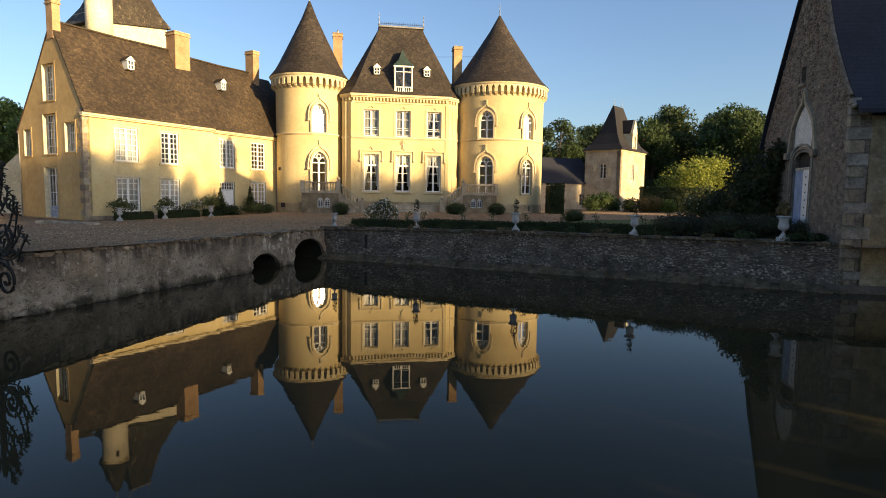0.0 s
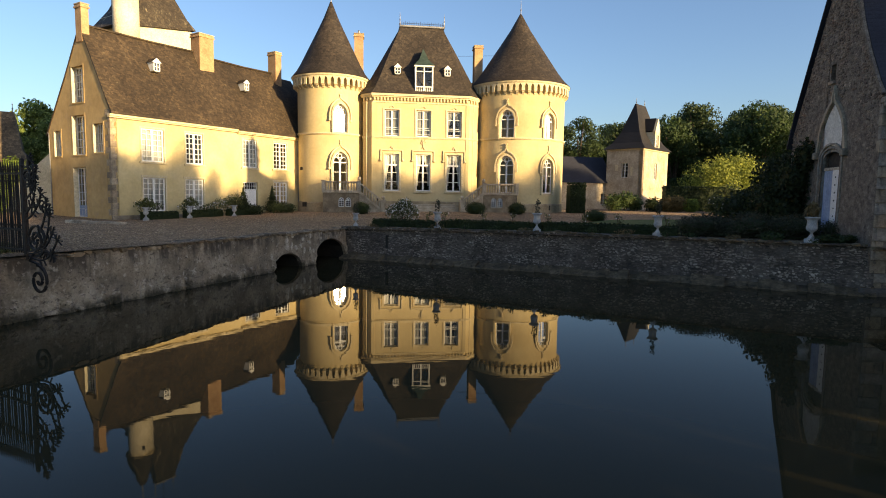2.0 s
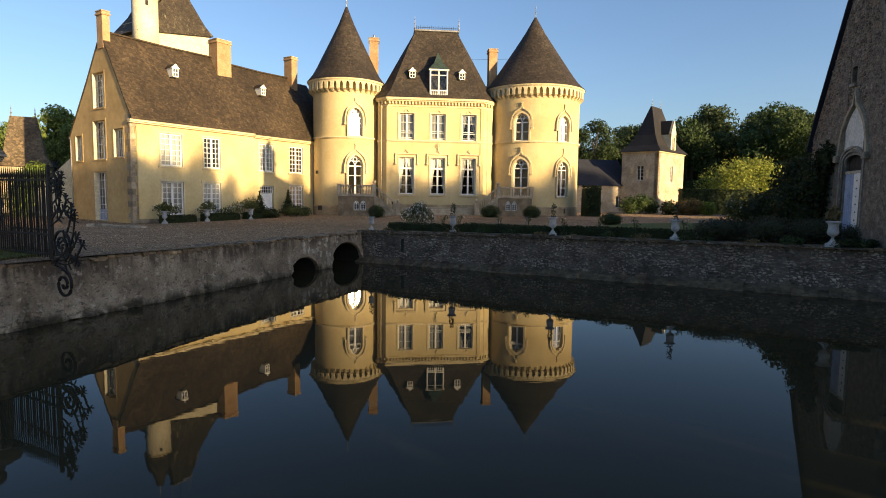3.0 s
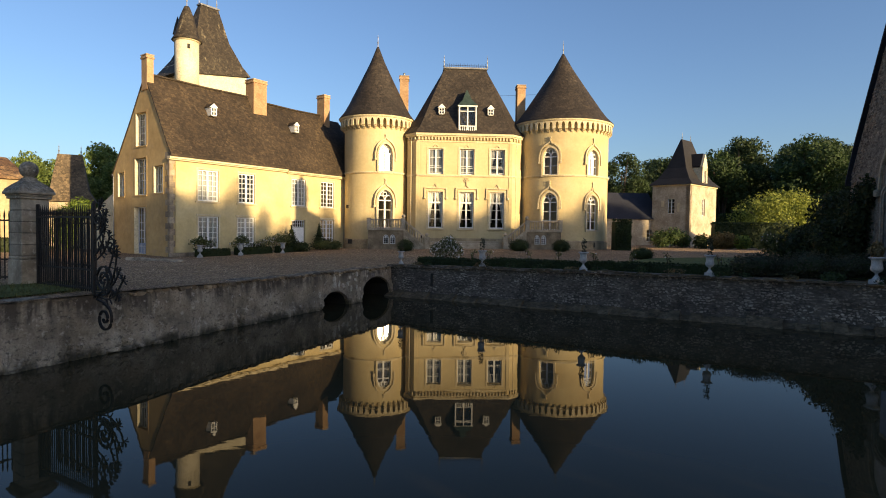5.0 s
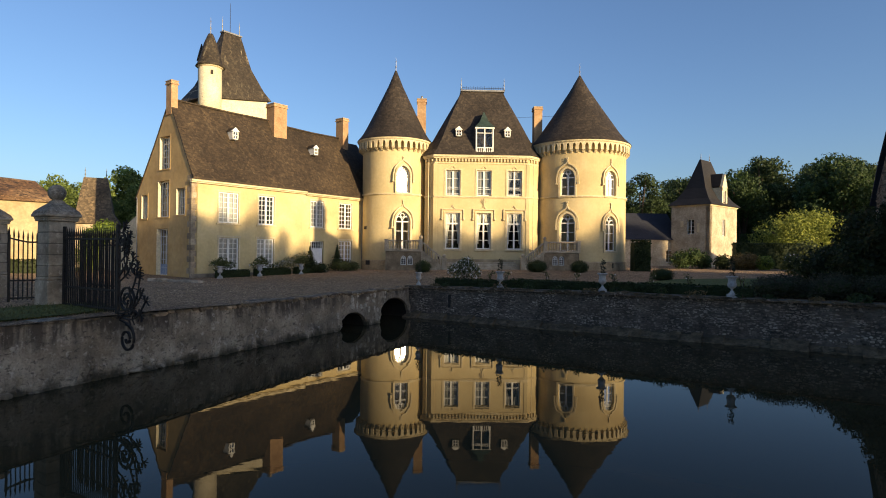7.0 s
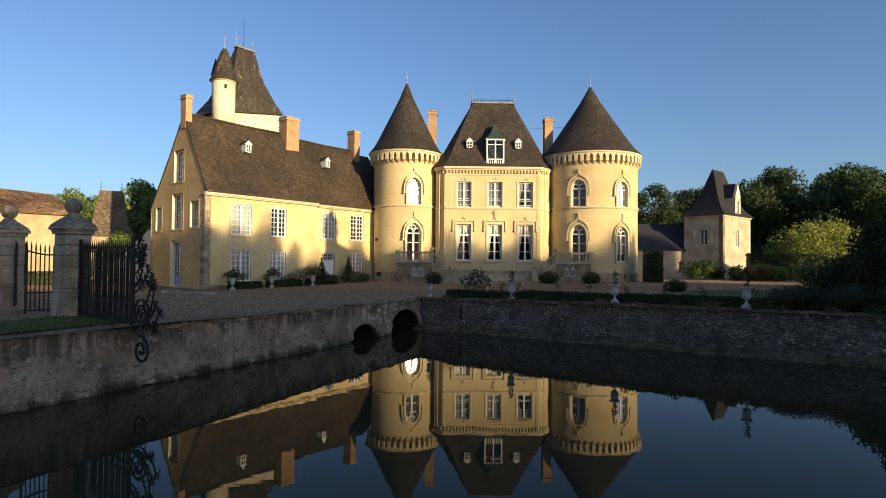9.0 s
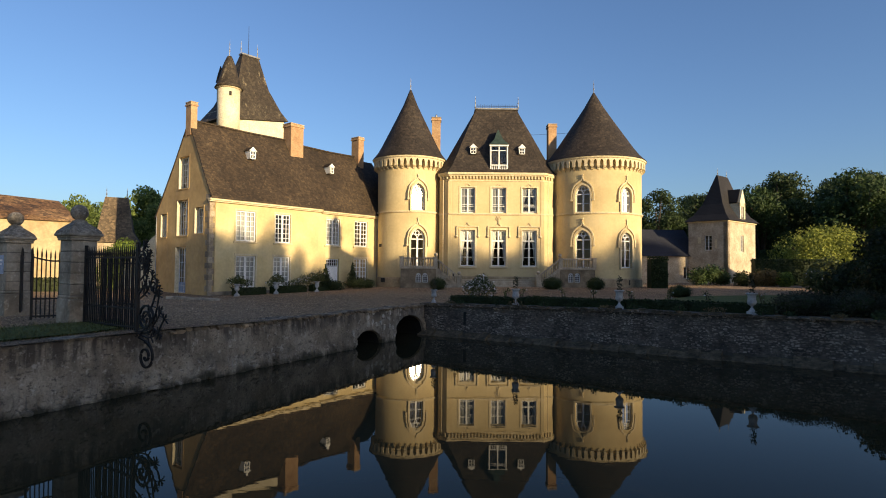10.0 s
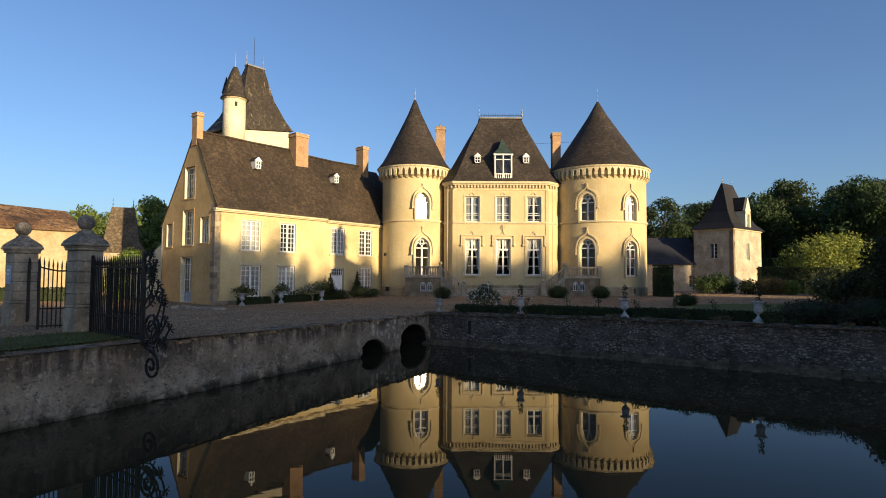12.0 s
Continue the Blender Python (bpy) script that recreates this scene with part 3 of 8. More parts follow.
def casement(parent, m, w, h, leaves=2, rows=5, cols=2, transom=None, arch=None, bar=0.035, rail=0.07, curtain=None, glass=None,
             name="window", label="", cloth=None, lean=0.0):
    """A window set into an opening: local x across its width from the middle, y inwards, z up from the sill."""
    glass = glass or GLASS
    key = ("window_frame", w, h, leaves, rows, cols, transom, arch)
    rise = arch[1] if arch else 0.0
    top = arch[0](w / 2, rise) if arch else None

    def lattice():
        """A plain rectangular frame with its bars, in one piece."""
        lw = w / leaves
        solid_x = [(-w / 2, -w / 2 + rail), (w / 2 - rail, w / 2)]
        solid_x += [(-w / 2 + i * lw - rail * 0.8, -w / 2 + i * lw + rail * 0.8) for i in range(1, leaves)]
        solid_x += [(-w / 2 + (i + k / cols) * lw - bar / 2, -w / 2 + (i + k / cols) * lw + bar / 2) for i in range(leaves) for k in range(1, cols)]
        solid_z = [(0.0, rail), (h - rail, h)] + [(h * k / rows - bar / 2, h * k / rows + bar / 2) for k in range(1, rows)]
        if transom:
            solid_z = [(a, b) for a, b in solid_z if abs((a + b) / 2 - transom) > 0.2] + [(transom - rail * 0.8, transom + rail * 0.8)]
        solid_x.sort()
        solid_z.sort()
        gaps = [(a[1], b[0], c[1], d[0], None) for a, b in zip(solid_x, solid_x[1:]) for c, d in zip(solid_z, solid_z[1:]) if b[0] > a[1] and d[0] > c[1]]
        return wall_mesh(flat(0, 0), -w / 2, w / 2, 0.0, lambda s: h, gaps, 0.07)

    def frame_bm():
        if not arch:
            return lattice()
        bm = bmesh.new()
        box(bm, -w / 2, -w / 2 + rail, 0, 0.08, 0, h)
        box(bm, w / 2 - rail, w / 2, 0, 0.08, 0, h)
        box(bm, -w / 2, w / 2, 0, 0.08, 0, rail)
        if not arch:
            box(bm, -w / 2, w / 2, 0, 0.08, h - rail, h)
        else:
            xs = [-w / 2 + w * i / 14 for i in range(15)]
            sweep([(x * (1 - rail / w), 0.04, h + top(x) - rail / 2) for x in xs], rail / 2, 0.04, bm, up=(0, 1, 0))
            box(bm, -w / 2, w / 2, 0, 0.08, h - rail / 2, h + rail / 2)
            # two small lights and a circle in the head
            for sx in (-1, 1):
                c = sx * w / 4
                small = arch[0](w / 4, rise * 0.5)
                sweep([(c + (w / 4) * k / 5, 0.04, h + small(w / 4 * k / 5)) for k in range(-5, 6)], bar * 0.8, 0.03, bm, up=(0, 1, 0))
            sweep([(w * 0.13 * math.cos(k * math.pi / 6), 0.04, h + rise * 0.60 + w * 0.13 * math.sin(k * math.pi / 6)) for k in range(12)],
                  bar * 0.8, 0.03, bm, up=(0, 1, 0), closed=True)
        lw = w / leaves
        for i in range(1, leaves):
            box(bm, -w / 2 + i * lw - rail * 0.8, -w / 2 + i * lw + rail * 0.8, -0.01, 0.085, 0, h)
        if transom:
            box(bm, -w / 2, w / 2, -0.012, 0.085, transom - rail * 0.8, transom + rail * 0.8)
        for i in range(leaves):
            for k in range(1, cols):
                x = -w / 2 + i * lw + lw * k / cols
                box(bm, x - bar / 2, x + bar / 2, 0.015, 0.06, 0, h)
        for k in range(1, rows):
            z = h * k / rows
            box(bm, -w / 2, w / 2, 0.016, 0.058, z - bar / 2, z + bar / 2)
        return bm

    def pane_bm():
        bm = bmesh.new()
        if arch:
            xs = [-w / 2 + w * i / 14 for i in range(15)]
            vs = [bm.verts.new((x, 0.04, h + top(x))) for x in xs] + [bm.verts.new((w / 2, 0.04, 0.03)), bm.verts.new((-w / 2, 0.04, 0.03))]
            bm.faces.new(vs)
        else:
            bm.faces.new([bm.verts.new(c) for c in ((-w / 2, 0.04, 0.02), (w / 2, 0.04, 0.02), (w / 2, 0.04, h - 0.02), (-w / 2, 0.04, h - 0.02))])
        return bm

    win = part(name, shared(key, frame_bm, WHITE), None, parent, label, m)
    # a leaning pane is tilted and turned to aim the sun's reflection
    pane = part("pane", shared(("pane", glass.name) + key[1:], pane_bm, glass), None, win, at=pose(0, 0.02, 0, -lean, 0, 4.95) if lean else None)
    pane.visible_shadow = False
    if curtain:
        def curtain_bm():
            bm = bmesh.new()
            spans = {"full": ((-w / 2 + 0.03, w / 2 - 0.03, 0.02, h - 0.05, 0),),
                     "sides": ((-w / 2 + 0.04, -0.03, 0.5, h - 0.1, 1), (0.03, w / 2 - 0.04, 0.5, h - 0.1, -1)),
                     "half": ((-w / 2 + 0.03, w / 2 - 0.03, 0.02, h * 0.45, 0),)}[curtain]
            for a, b, lo, hi, side in spans:
                n = 14
                rows_z = [lo + (hi - lo) * k / 6 for k in range(7)]
                grid = []
                for z in rows_z:
                    e = (z - lo) / (hi - lo)
                    pull = 0.3 + 0.7 * max(0.0, (e - 0.25) / 0.75) ** 1.3 if side else 1.0
                    line = []
                    for i in range(n + 1):
                        f = i / n
                        x = a + (b - a) * f
                        if side > 0:
                            x = a + (b - a) * f * pull
                        elif side < 0:
                            x = b - (b - a) * (1 - f) * pull
                        line.append(bm.verts.new((x, 0.15 + 0.022 * math.sin(f * 22), z)))
                    grid.append(line)
                for r0, r1 in zip(grid, grid[1:]):
                    for i in range(n):
                        bm.faces.new((r0[i], r0[i + 1], r1[i + 1], r1[i]))
            bmesh.ops.solidify(bm, geom=bm.faces[:], thickness=0.006)
            return bm
        part("curtain", shared(("curtain", curtain) + key[1:], curtain_bm, cloth or CURTAIN), None, win, "pale gathered cloth curtain")
    return win


def quad_roof(corners, ridge, bm=None):
    """A hipped roof from four eave corners to a ridge of two points (or one apex)."""
    bm = bm or bmesh.new()
    c = [bm.verts.new(p) for p in corners]
    r = [bm.verts.new(p) for p in ridge]
    if len(r) == 1:
        for i in range(4):
            bm.faces.new((c[i], c[(i + 1) % 4], r[0]))
    else:
        bm.faces.new((c[0], c[1], r[1], r[0]))
        bm.faces.new((c[1], c[2], r[1]))
        bm.faces.new((c[2], c[3], r[0], r[1]))
        bm.faces.new((c[3], c[0], r[0]))
    bm.faces.new(c)
    return bm


def rows_roof(rings, bm=None, cap=True):
    """A roof of several rings of equal length, eave first (a bell-cast or curved hip)."""
    bm = bm or bmesh.new()
    vr = [[bm.verts.new(p) for p in r] for r in rings]
    n = len(vr[0])
    for a, b in zip(vr, vr[1:]):
        for i in range(n):
            bm.faces.new((a[i], a[(i + 1) % n], b[(i + 1) % n], b[i]))
    if cap:
        bm.faces.new(vr[0])
        bm.faces.new(vr[-1])
    return bm


# ---- foliage ----
def leaf_cloud(rng, blobs, count, size, flat_z=1.0):
    """Small leaf sprays scattered through the skins of several blobs (x, y, z, rx, ry, rz). Returns a mesh of bent quads."""
    weights = np.array([b[3] * b[4] + b[4] * b[5] + b[3] * b[5] for b in blobs])
    pick = rng.choice(len(blobs), size=count, p=weights / weights.sum())
    B = np.array(blobs)[pick]
    d = rng.normal(size=(count, 3))
    d /= np.linalg.norm(d, axis=1)[:, None]
    rad = 1.0 - 0.45 * rng.random(count) ** 1.6 + 0.10 * rng.normal(size=count)
    c = B[:, :3] + d * B[:, 3:] * rad[:, None]
    nrm = d + 0.7 * rng.normal(size=(count, 3))
    nrm /= np.linalg.norm(nrm, axis=1)[:, None]
    t = np.cross(nrm, rng.normal(size=(count, 3)))
    t /= np.linalg.norm(t, axis=1)[:, None]
    b = np.cross(nrm, t)
    s = size * (0.6 + 0.8 * rng.random(count))[:, None]
    v = np.stack([c - t * s, c - b * s * 0.55 + nrm * s * 0.15, c + t * s, c + b * s * 0.55 + nrm * s * 0.15], 1).reshape(-1, 3)
    f = np.arange(count * 4).reshape(-1, 4)
    return v, f


def cloud_mesh(name, v, f, mat):
    me = bpy.data.meshes.new(name)
    me.from_pydata(v.tolist(), [], f.tolist())
    me.materials.append(mat)
    return me


def crown_blobs(rng, height, width, trunk, n):
    """Clumps of a broad crown over a trunk of that height."""
    out = []
    for i in range(n):
        a, e = rng.random() * 2 * math.pi, rng.random()
        z = trunk + (height - trunk) * (0.15 + 0.78 * e)
        reach = width / 2 * math.sqrt(max(0.05, 1 - ((e - 0.35) / 0.72) ** 2)) * (0.35 + 0.6 * rng.random())
        r = width * (0.10 + 0.10 * rng.random())
        out.append((reach * math.cos(a), reach * math.sin(a), z, r, r, r * (0.7 + 0.3 * rng.random())))
    out.append((0, 0, height - width * 0.13, width * 0.16, width * 0.16, width * 0.13))
    return out


def tree(m, height, width, mat, seed, label, leaves=4200, size=0.28, trunk=None, category="tree", group="", clumps=26, radius=0.22):
    """A tapered trunk with limbs and a crown of many small sprays."""
    rng = np.random.default_rng(seed)
    trunk = trunk if trunk is not None else height * 0.22
    blobs = crown_blobs(rng, height, width, trunk, clumps)
    bm = bmesh.new()
    rings = [(radius * (1.35 - 0.35 * k / 2 if k < 2 else 1 - 0.14 * (k - 2)), height * 0.8 * k / 7) for k in range(8)]
    lathe(rings, 9, bm)
    for b in blobs[:9]:
        z0 = trunk * (0.7 + 0.5 * rng.random())
        mid = Vector((b[0] * 0.5, b[1] * 0.5, (z0 + b[2]) / 2 + 0.3))
        sweep([(0, 0, z0), mid, (b[0], b[1], b[2])], radius * 0.32, 0, bm, round_n=5)
    ob = thing("tree", m, label, category, group)
    part("trunk", bm, BARK, ob)
    v, f = leaf_cloud(rng, blobs, leaves, size)
    part("crown", cloud_mesh("crown", v, f, mat), None, ob)
    return ob


def shrub(name, m, blobs, mat, seed, count, size, label, category, group="", core=None, flowers=None, inner=0.72):
    """A bush of leaf sprays round a dark leafy core; flowers: (count, size)."""
    rng = np.random.default_rng(seed)
    ob = thing(name, m, label, category, group)
    v, f = leaf_cloud(rng, blobs, count, size)
    part("foliage", cloud_mesh("foliage", v, f, mat), None, ob)
    bm = bmesh.new()
    if inner < 0.5:                                     # an open bush shows its stems
        for b in blobs:
            part("stem", sweep([(0, 0, -0.05), (b[0] * 0.4, b[1] * 0.4, b[2] * 0.5), (b[0], b[1], b[2] + b[5] * 0.5)], 0.018, 0, round_n=5), BARK, ob)
        blobs_in = []
    else:
        blobs_in = blobs
    bm = bmesh.new()
    for b in blobs_in:
        mm = Matrix.Translation(b[:3]) @ Matrix.Diagonal((b[3] * inner, b[4] * inner, b[5] * inner, 1))
        bmesh.ops.create_icosphere(bm, subdivisions=1, radius=1, matrix=mm)
    if blobs_in:
        part("inner_growth", mesh_of("inner_growth", bm, core or mat, weld=False), None, ob)
    if flowers:
        v, f = leaf_cloud(rng, blobs, flowers[0], flowers[1])
        part("blossom", cloud_mesh("blossom", v, f, PETAL), None, ob, "white blossom")
    return ob


# ---- the ground, the moat and its walls ----
HEIGHTS = [(-9, 15, 1.62), (-4.5, 23, 1.5), (-1, 30, 1.5), (7, 25.5, 1.64), (14, 21, 1.70), (18, 19.5, 1.71), (-17, 41, 1.25), (-6.5, 52, 1.6),
           (-11.3, 46.2, 1.36), (-3, 50.5, 1.72), (5, 50, 1.86), (14, 50, 1.82), (31, 61, 1.98), (-14, 31, 1.45), (-20, 22, 1.7), (-11, 17.5, 1.72),
           (25, 30, 1.8), (40, 45, 2.0), (0, 40, 1.6), (-20, 60, 1.3), (0, -10, 1.8), (-30, 0, 1.8), (50, 10, 1.9)]


def ground_z(x, y):
    num = den = 0.0
    for a, b, z in HEIGHTS:
        w = 1.0 / ((x - a) ** 2 + (y - b) ** 2 + 6.0) ** 1.5
        num, den = num + w * z, den + w
    far = 1.0 / (max(1.0, 140.0 ** 2)) ** 1.5 * 4
    return (num + far * 2.0) / (den + far)


BANK_A, BANK_B = Vector((-18.0, -2.75)), Vector((-0.95, 29.85))     # causeway wall, at the water
CORNER = BANK_B
FAR_END = Vector((17.55, 17.53))                                      # where the far wall meets the chapel
CHAPEL_NEAR = Vector((17.15, 16.6))
CHAPEL_SIDE_END = Vector((40.0, 9.2))
MOAT = [BANK_A, BANK_B, FAR_END, CHAPEL_NEAR, CHAPEL_SIDE_END, Vector((42.0, -5.0)), Vector((-18.6, -5.0))]


def inside(poly, x, y):
    hit = False
    for a, b in zip(poly, poly[1:] + poly[:1]):
        if (a.y > y) != (b.y > y) and x < (b.x - a.x) * (y - a.y) / (b.y - a.y) + a.x:
            hit = not hit
    return hit


def make_ground():
    bm = bmesh.new()
    lines = sorted(set([-1800, -900, -500, -300, -200, -150, -120] + list(range(-100, 121, 4)) + [150, 200, 300, 500, 900, 1800]))
    vs = {(x, y): bm.verts.new((x, y, 0)) for x in lines for y in lines}
    for x0, x1 in zip(lines, lines[1:]):
        for y0, y1 in zip(lines, lines[1:]):
            bm.faces.new((vs[x0, y0], vs[x1, y0], vs[x1, y1], vs[x0, y1]))
    for a, b in zip(MOAT, MOAT[1:] + MOAT[:1]):
        d = (b - a).normalized()
        bmesh.ops.bisect_plane(bm, geom=bm.verts[:] + bm.edges[:] + bm.faces[:], plane_co=(a.x, a.y, 0), plane_no=(-d.y, d.x, 0))
    gone = [f for f in bm.faces if inside(MOAT, f.calc_center_median().x, f.calc_center_median().y)]
    bmesh.ops.delete(bm, geom=gone, context="FACES")
    for v in bm.verts:
        v.co.z = ground_z(v.co.x, v.co.y) if max(abs(v.co.x), abs(v.co.y)) < 200 else 2.0
    return solid("ground", bm, GRAVEL, Matrix(), "tan gravel forecourt and drive on level ground", "ground", kind="structure", smooth=True)


make_ground()


def patch(name, poly, mat, label, lift=0.05, step=1.5, kind="structure", category="lawn"):
    """A sheet that follows the ground inside a polygon."""
    bm = bmesh.new()
    xs, ys = [p[0] for p in poly], [p[1] for p in poly]
    nx, ny = max(2, int((max(xs) - min(xs)) / step)), max(2, int((max(ys) - min(ys)) / step))
    g = [[bm.verts.new((min(xs) + (max(xs) - min(xs)) * i / nx, min(ys) + (max(ys) - min(ys)) * j / ny, 0)) for i in range(nx + 1)] for j in range(ny + 1)]
    for j in range(ny):
        for i in range(nx):
            bm.faces.new((g[j][i], g[j][i + 1], g[j + 1][i + 1], g[j + 1][i]))
    pv = [Vector((p[0], p[1])) for p in poly]
    for a, b in zip(pv, pv[1:] + pv[:1]):
        d = (b - a).normalized()
        bmesh.ops.bisect_plane(bm, geom=bm.verts[:] + bm.edges[:] + bm.faces[:], plane_co=(a.x, a.y, 0), plane_no=(-d.y, d.x, 0))
    gone = [f for f in bm.faces if not inside(pv, f.calc_center_median().x, f.calc_center_median().y)]
    bmesh.ops.delete(bm, geom=gone, context="FACES")
    for v in bm.verts:
        v.co.z = ground_z(v.co.x, v.co.y) + lift
    return solid(name, bm, mat, Matrix(), label, category, kind=kind, smooth=True)


bm = bmesh.new()
bm.faces.new([bm.verts.new((x, y, 0)) for x, y in ((-40, -5.5), (45, -5.5), (45, 45), (-40, 45))])
solid("water", bm, WATER, Matrix(), "still dark moat water mirroring the castle", "water", kind="structure")
bm = bmesh.new()
bm.faces.new([bm.verts.new((x, y, -1.2)) for x, y in ((-40, -5.5), (45, -5.5), (45, 45), (-40, 45))])
solid("moat_bed", bm, EARTH, Matrix(), "muddy bed under the moat water", "moat bed", kind="structure")


def run_of(a, b):
    d = (b - a)
    return d.length, math.atan2(d.y, d.x)


def wall_run(name, a, b, height, mat, label, thick=0.6, holes=(), rough=0.0, batter=0.0):
    """A moat wall along a line: its face on the water's side (the right of the run). height(s) is its top."""
    length, ang = run_of(a, b)
    ob = thing(name, pose(a.x, a.y, 0, 0, 0, math.degrees(ang)), label, "wall", kind="structure")
    top = height

    def mp(s, d, z):
        return Vector((s, d + batter * z, z))
    bm = wall_mesh(mp, 0.0, length, -1.15, top, list(holes), thick, step=0.7)
    if rough:                                           # an uneven, flaking face
        bmesh.ops.remove_doubles(bm, verts=bm.verts, dist=1e-4)
        bmesh.ops.subdivide_edges(bm, edges=[e for e in bm.edges if min(v.co.y for v in e.verts) < 0.25], cuts=7, use_grid_fill=True)
        for v in bm.verts:
            p = v.co
            a = noise.noise(Vector((p.x * 0.9, p.z * 1.4, 1.0))) + 0.6 * noise.noise(Vector((p.x * 2.7, p.z * 3.6, 5.0)))
            if p.y < 0.3:
                jag = noise.noise(Vector((p.x * 5.5, p.z * 7.0, 2.0))) + 0.7 * noise.noise(Vector((p.x * 11.0, p.z * 13.0, 7.0)))
                v.co.y += rough * a + (0.13 * jag - 0.04) * max(0.0, min(1.0, (0.55 - p.z) * 3.0))
            if p.z > 1.3:
                v.co.z += rough * (0.8 * noise.noise(Vector((p.x * 1.6, p.y * 2.0, 9.0))) + 0.7 * noise.noise(Vector((p.x * 6.0, p.y * 6.0, 4.0))))
    part("masonry", bm, mat, ob)
    return ob, length


# far wall of coursed rubble, with a sloping stone footing at the water
def far_top(s):
    return 1.59 + 0.15 * max(0.0, min(1.0, s / 11)) + 0.012 * math.sin(s * 2.3) + 0.012 * math.sin(s * 5.1)


far_wall, FAR_LEN = wall_run("moat_wall_far", CORNER - (FAR_END - CORNER).normalized() * 0.5, FAR_END, far_top, MORTAR, "rough grey rubble retaining wall along the moat", batter=0.12, thick=0.7)
bank_wall_holes = [(30.6, 32.66, -1.14, 0.02, round_arch(1.03, 0.66)), (33.72, 36.74, -1.14, 0.05, round_arch(1.51, 1.04))]


def bank_top(s):
    return 1.60 - 0.0042 * max(0.0, s - 18) + 0.02 * math.sin(s * 1.7) + 0.015 * math.sin(s * 4.3)


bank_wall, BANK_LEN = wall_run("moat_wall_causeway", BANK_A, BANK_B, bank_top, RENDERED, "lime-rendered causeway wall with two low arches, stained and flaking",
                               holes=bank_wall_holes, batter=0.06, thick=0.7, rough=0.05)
for h in bank_wall_holes:                       # vaults under the causeway
    bm = bmesh.new()
    c, w = (h[0] + h[1]) / 2, (h[1] - h[0]) / 2
    prof = [(-w * 0.975, -1.1)] + [(w * 0.975 * k / 5, h[3] - 0.03 + 0.97 * h[4](w * k / 5)) for k in range(-5, 6)] + [(w * 0.975, -1.1)]
    lines = [[bm.verts.new((c + x, y, z)) for x, z in prof] for y in (0.12, 7.0)]
    for i in range(len(prof) - 1):
        bm.faces.new((lines[0][i], lines[0][i + 1], lines[1][i + 1], lines[1][i]))
    bm.faces.new(lines[1])
    # the lining is coloured black to carry the shade under the arch
    part("vault", bm, HOLLOW_SHADE, bank_wall)

# bank behind the camera and on the far right
bm = boxes((-18.5, 42.0, -5.9, -5.0, -1.15, 1.75), bevel=0.03)
solid("moat_wall_near", bm, MORTAR, Matrix(), "plain rubble wall of the near bank", "wall", kind="structure")


# ---- the castle: central pavilion ----
def hood(parent, w, z0, z1, tip, at, drop=0.5, mat=None, name="hood_mould"):
    """An ogee label moulding over an opening, with a finial; local x across, y outwards negative."""
    top = ogive(w, z1 - z0)
    xs = [w * k / 8 for k in range(-8, 9)]
    path = [(-w, -0.03, z0 - drop)] + [(x, -0.03, z0 + top(x)) for x in xs if abs(x) > 0.01] + [(w, -0.03, z0 - drop)]
    k = len(path) // 2
    path.insert(k, (0, -0.03, z1 + (tip - z1) * 0.45))
    bm = sweep(path, 0.055, 0.06, up=(0, 1, 0))
    sweep([(0, -0.05, z1 + (tip - z1) * 0.35), (0, -0.06, tip)], 0.035, 0.035, bm)
    for zz, s in ((tip, 0.09), (z1 + (tip - z1) * 0.6, 0.07)):
        box(bm, -s, s, -0.13, 0.0, zz - 0.05, zz + 0.05)
    for sx in (-1, 1):
        box(bm, sx * w - 0.09, sx * w + 0.09, -0.12, 0.02, z0 - drop - 0.12, z0 - drop + 0.04)
    return part(name, bm, mat or TRIM, parent, "carved pale stone ogee moulding", at)


def finial(parent, x, y, z, h, label="thin metal finial"):
    bm = lathe([(0.10, z - 0.15), (0.05, z), (0.03, z + 0.2 * h), (0.075, z + 0.3 * h), (0.03, z + 0.38 * h), (0.022, z + 0.6 * h), (0.05, z + 0.66 * h),
                (0.018, z + 0.72 * h), (0.0, z + h)], 8, cx=x, cy=y)
    return part("finial", bm, LEAD, parent, label)


def chimney(parent, x0, x1, y0, y1, z0, z1, pots=0):
    bm = boxes((x0, x1, y0, y1, z0, z1 - 0.32), (x0 - 0.07, x1 + 0.07, y0 - 0.07, y1 + 0.07, z1 - 0.32, z1 - 0.2),
               (x0 - 0.02, x1 + 0.02, y0 - 0.02, y1 + 0.02, z1 - 0.2, z1 - 0.06))
    ob = part("chimney", bm, BRICKCH, parent, "orange brick chimney stack with a corbelled cap")
    part("chimney_cap", boxes((x0 - 0.06, x1 + 0.06, y0 - 0.06, y1 + 0.06, z1 - 0.06, z1 + 0.02), bevel=0.01), GREYSTONE, ob, "grey stone cap slab")
    for k in range(pots):
        part("chimney_pot", lathe([(0.11, z1), (0.09, z1 + 0.32), (0.11, z1 + 0.36)], 10, cx=(x0 + x1) / 2 + (k - (pots - 1) / 2) * 0.3, cy=(y0 + y1) / 2), LEAD, ob)
    return ob


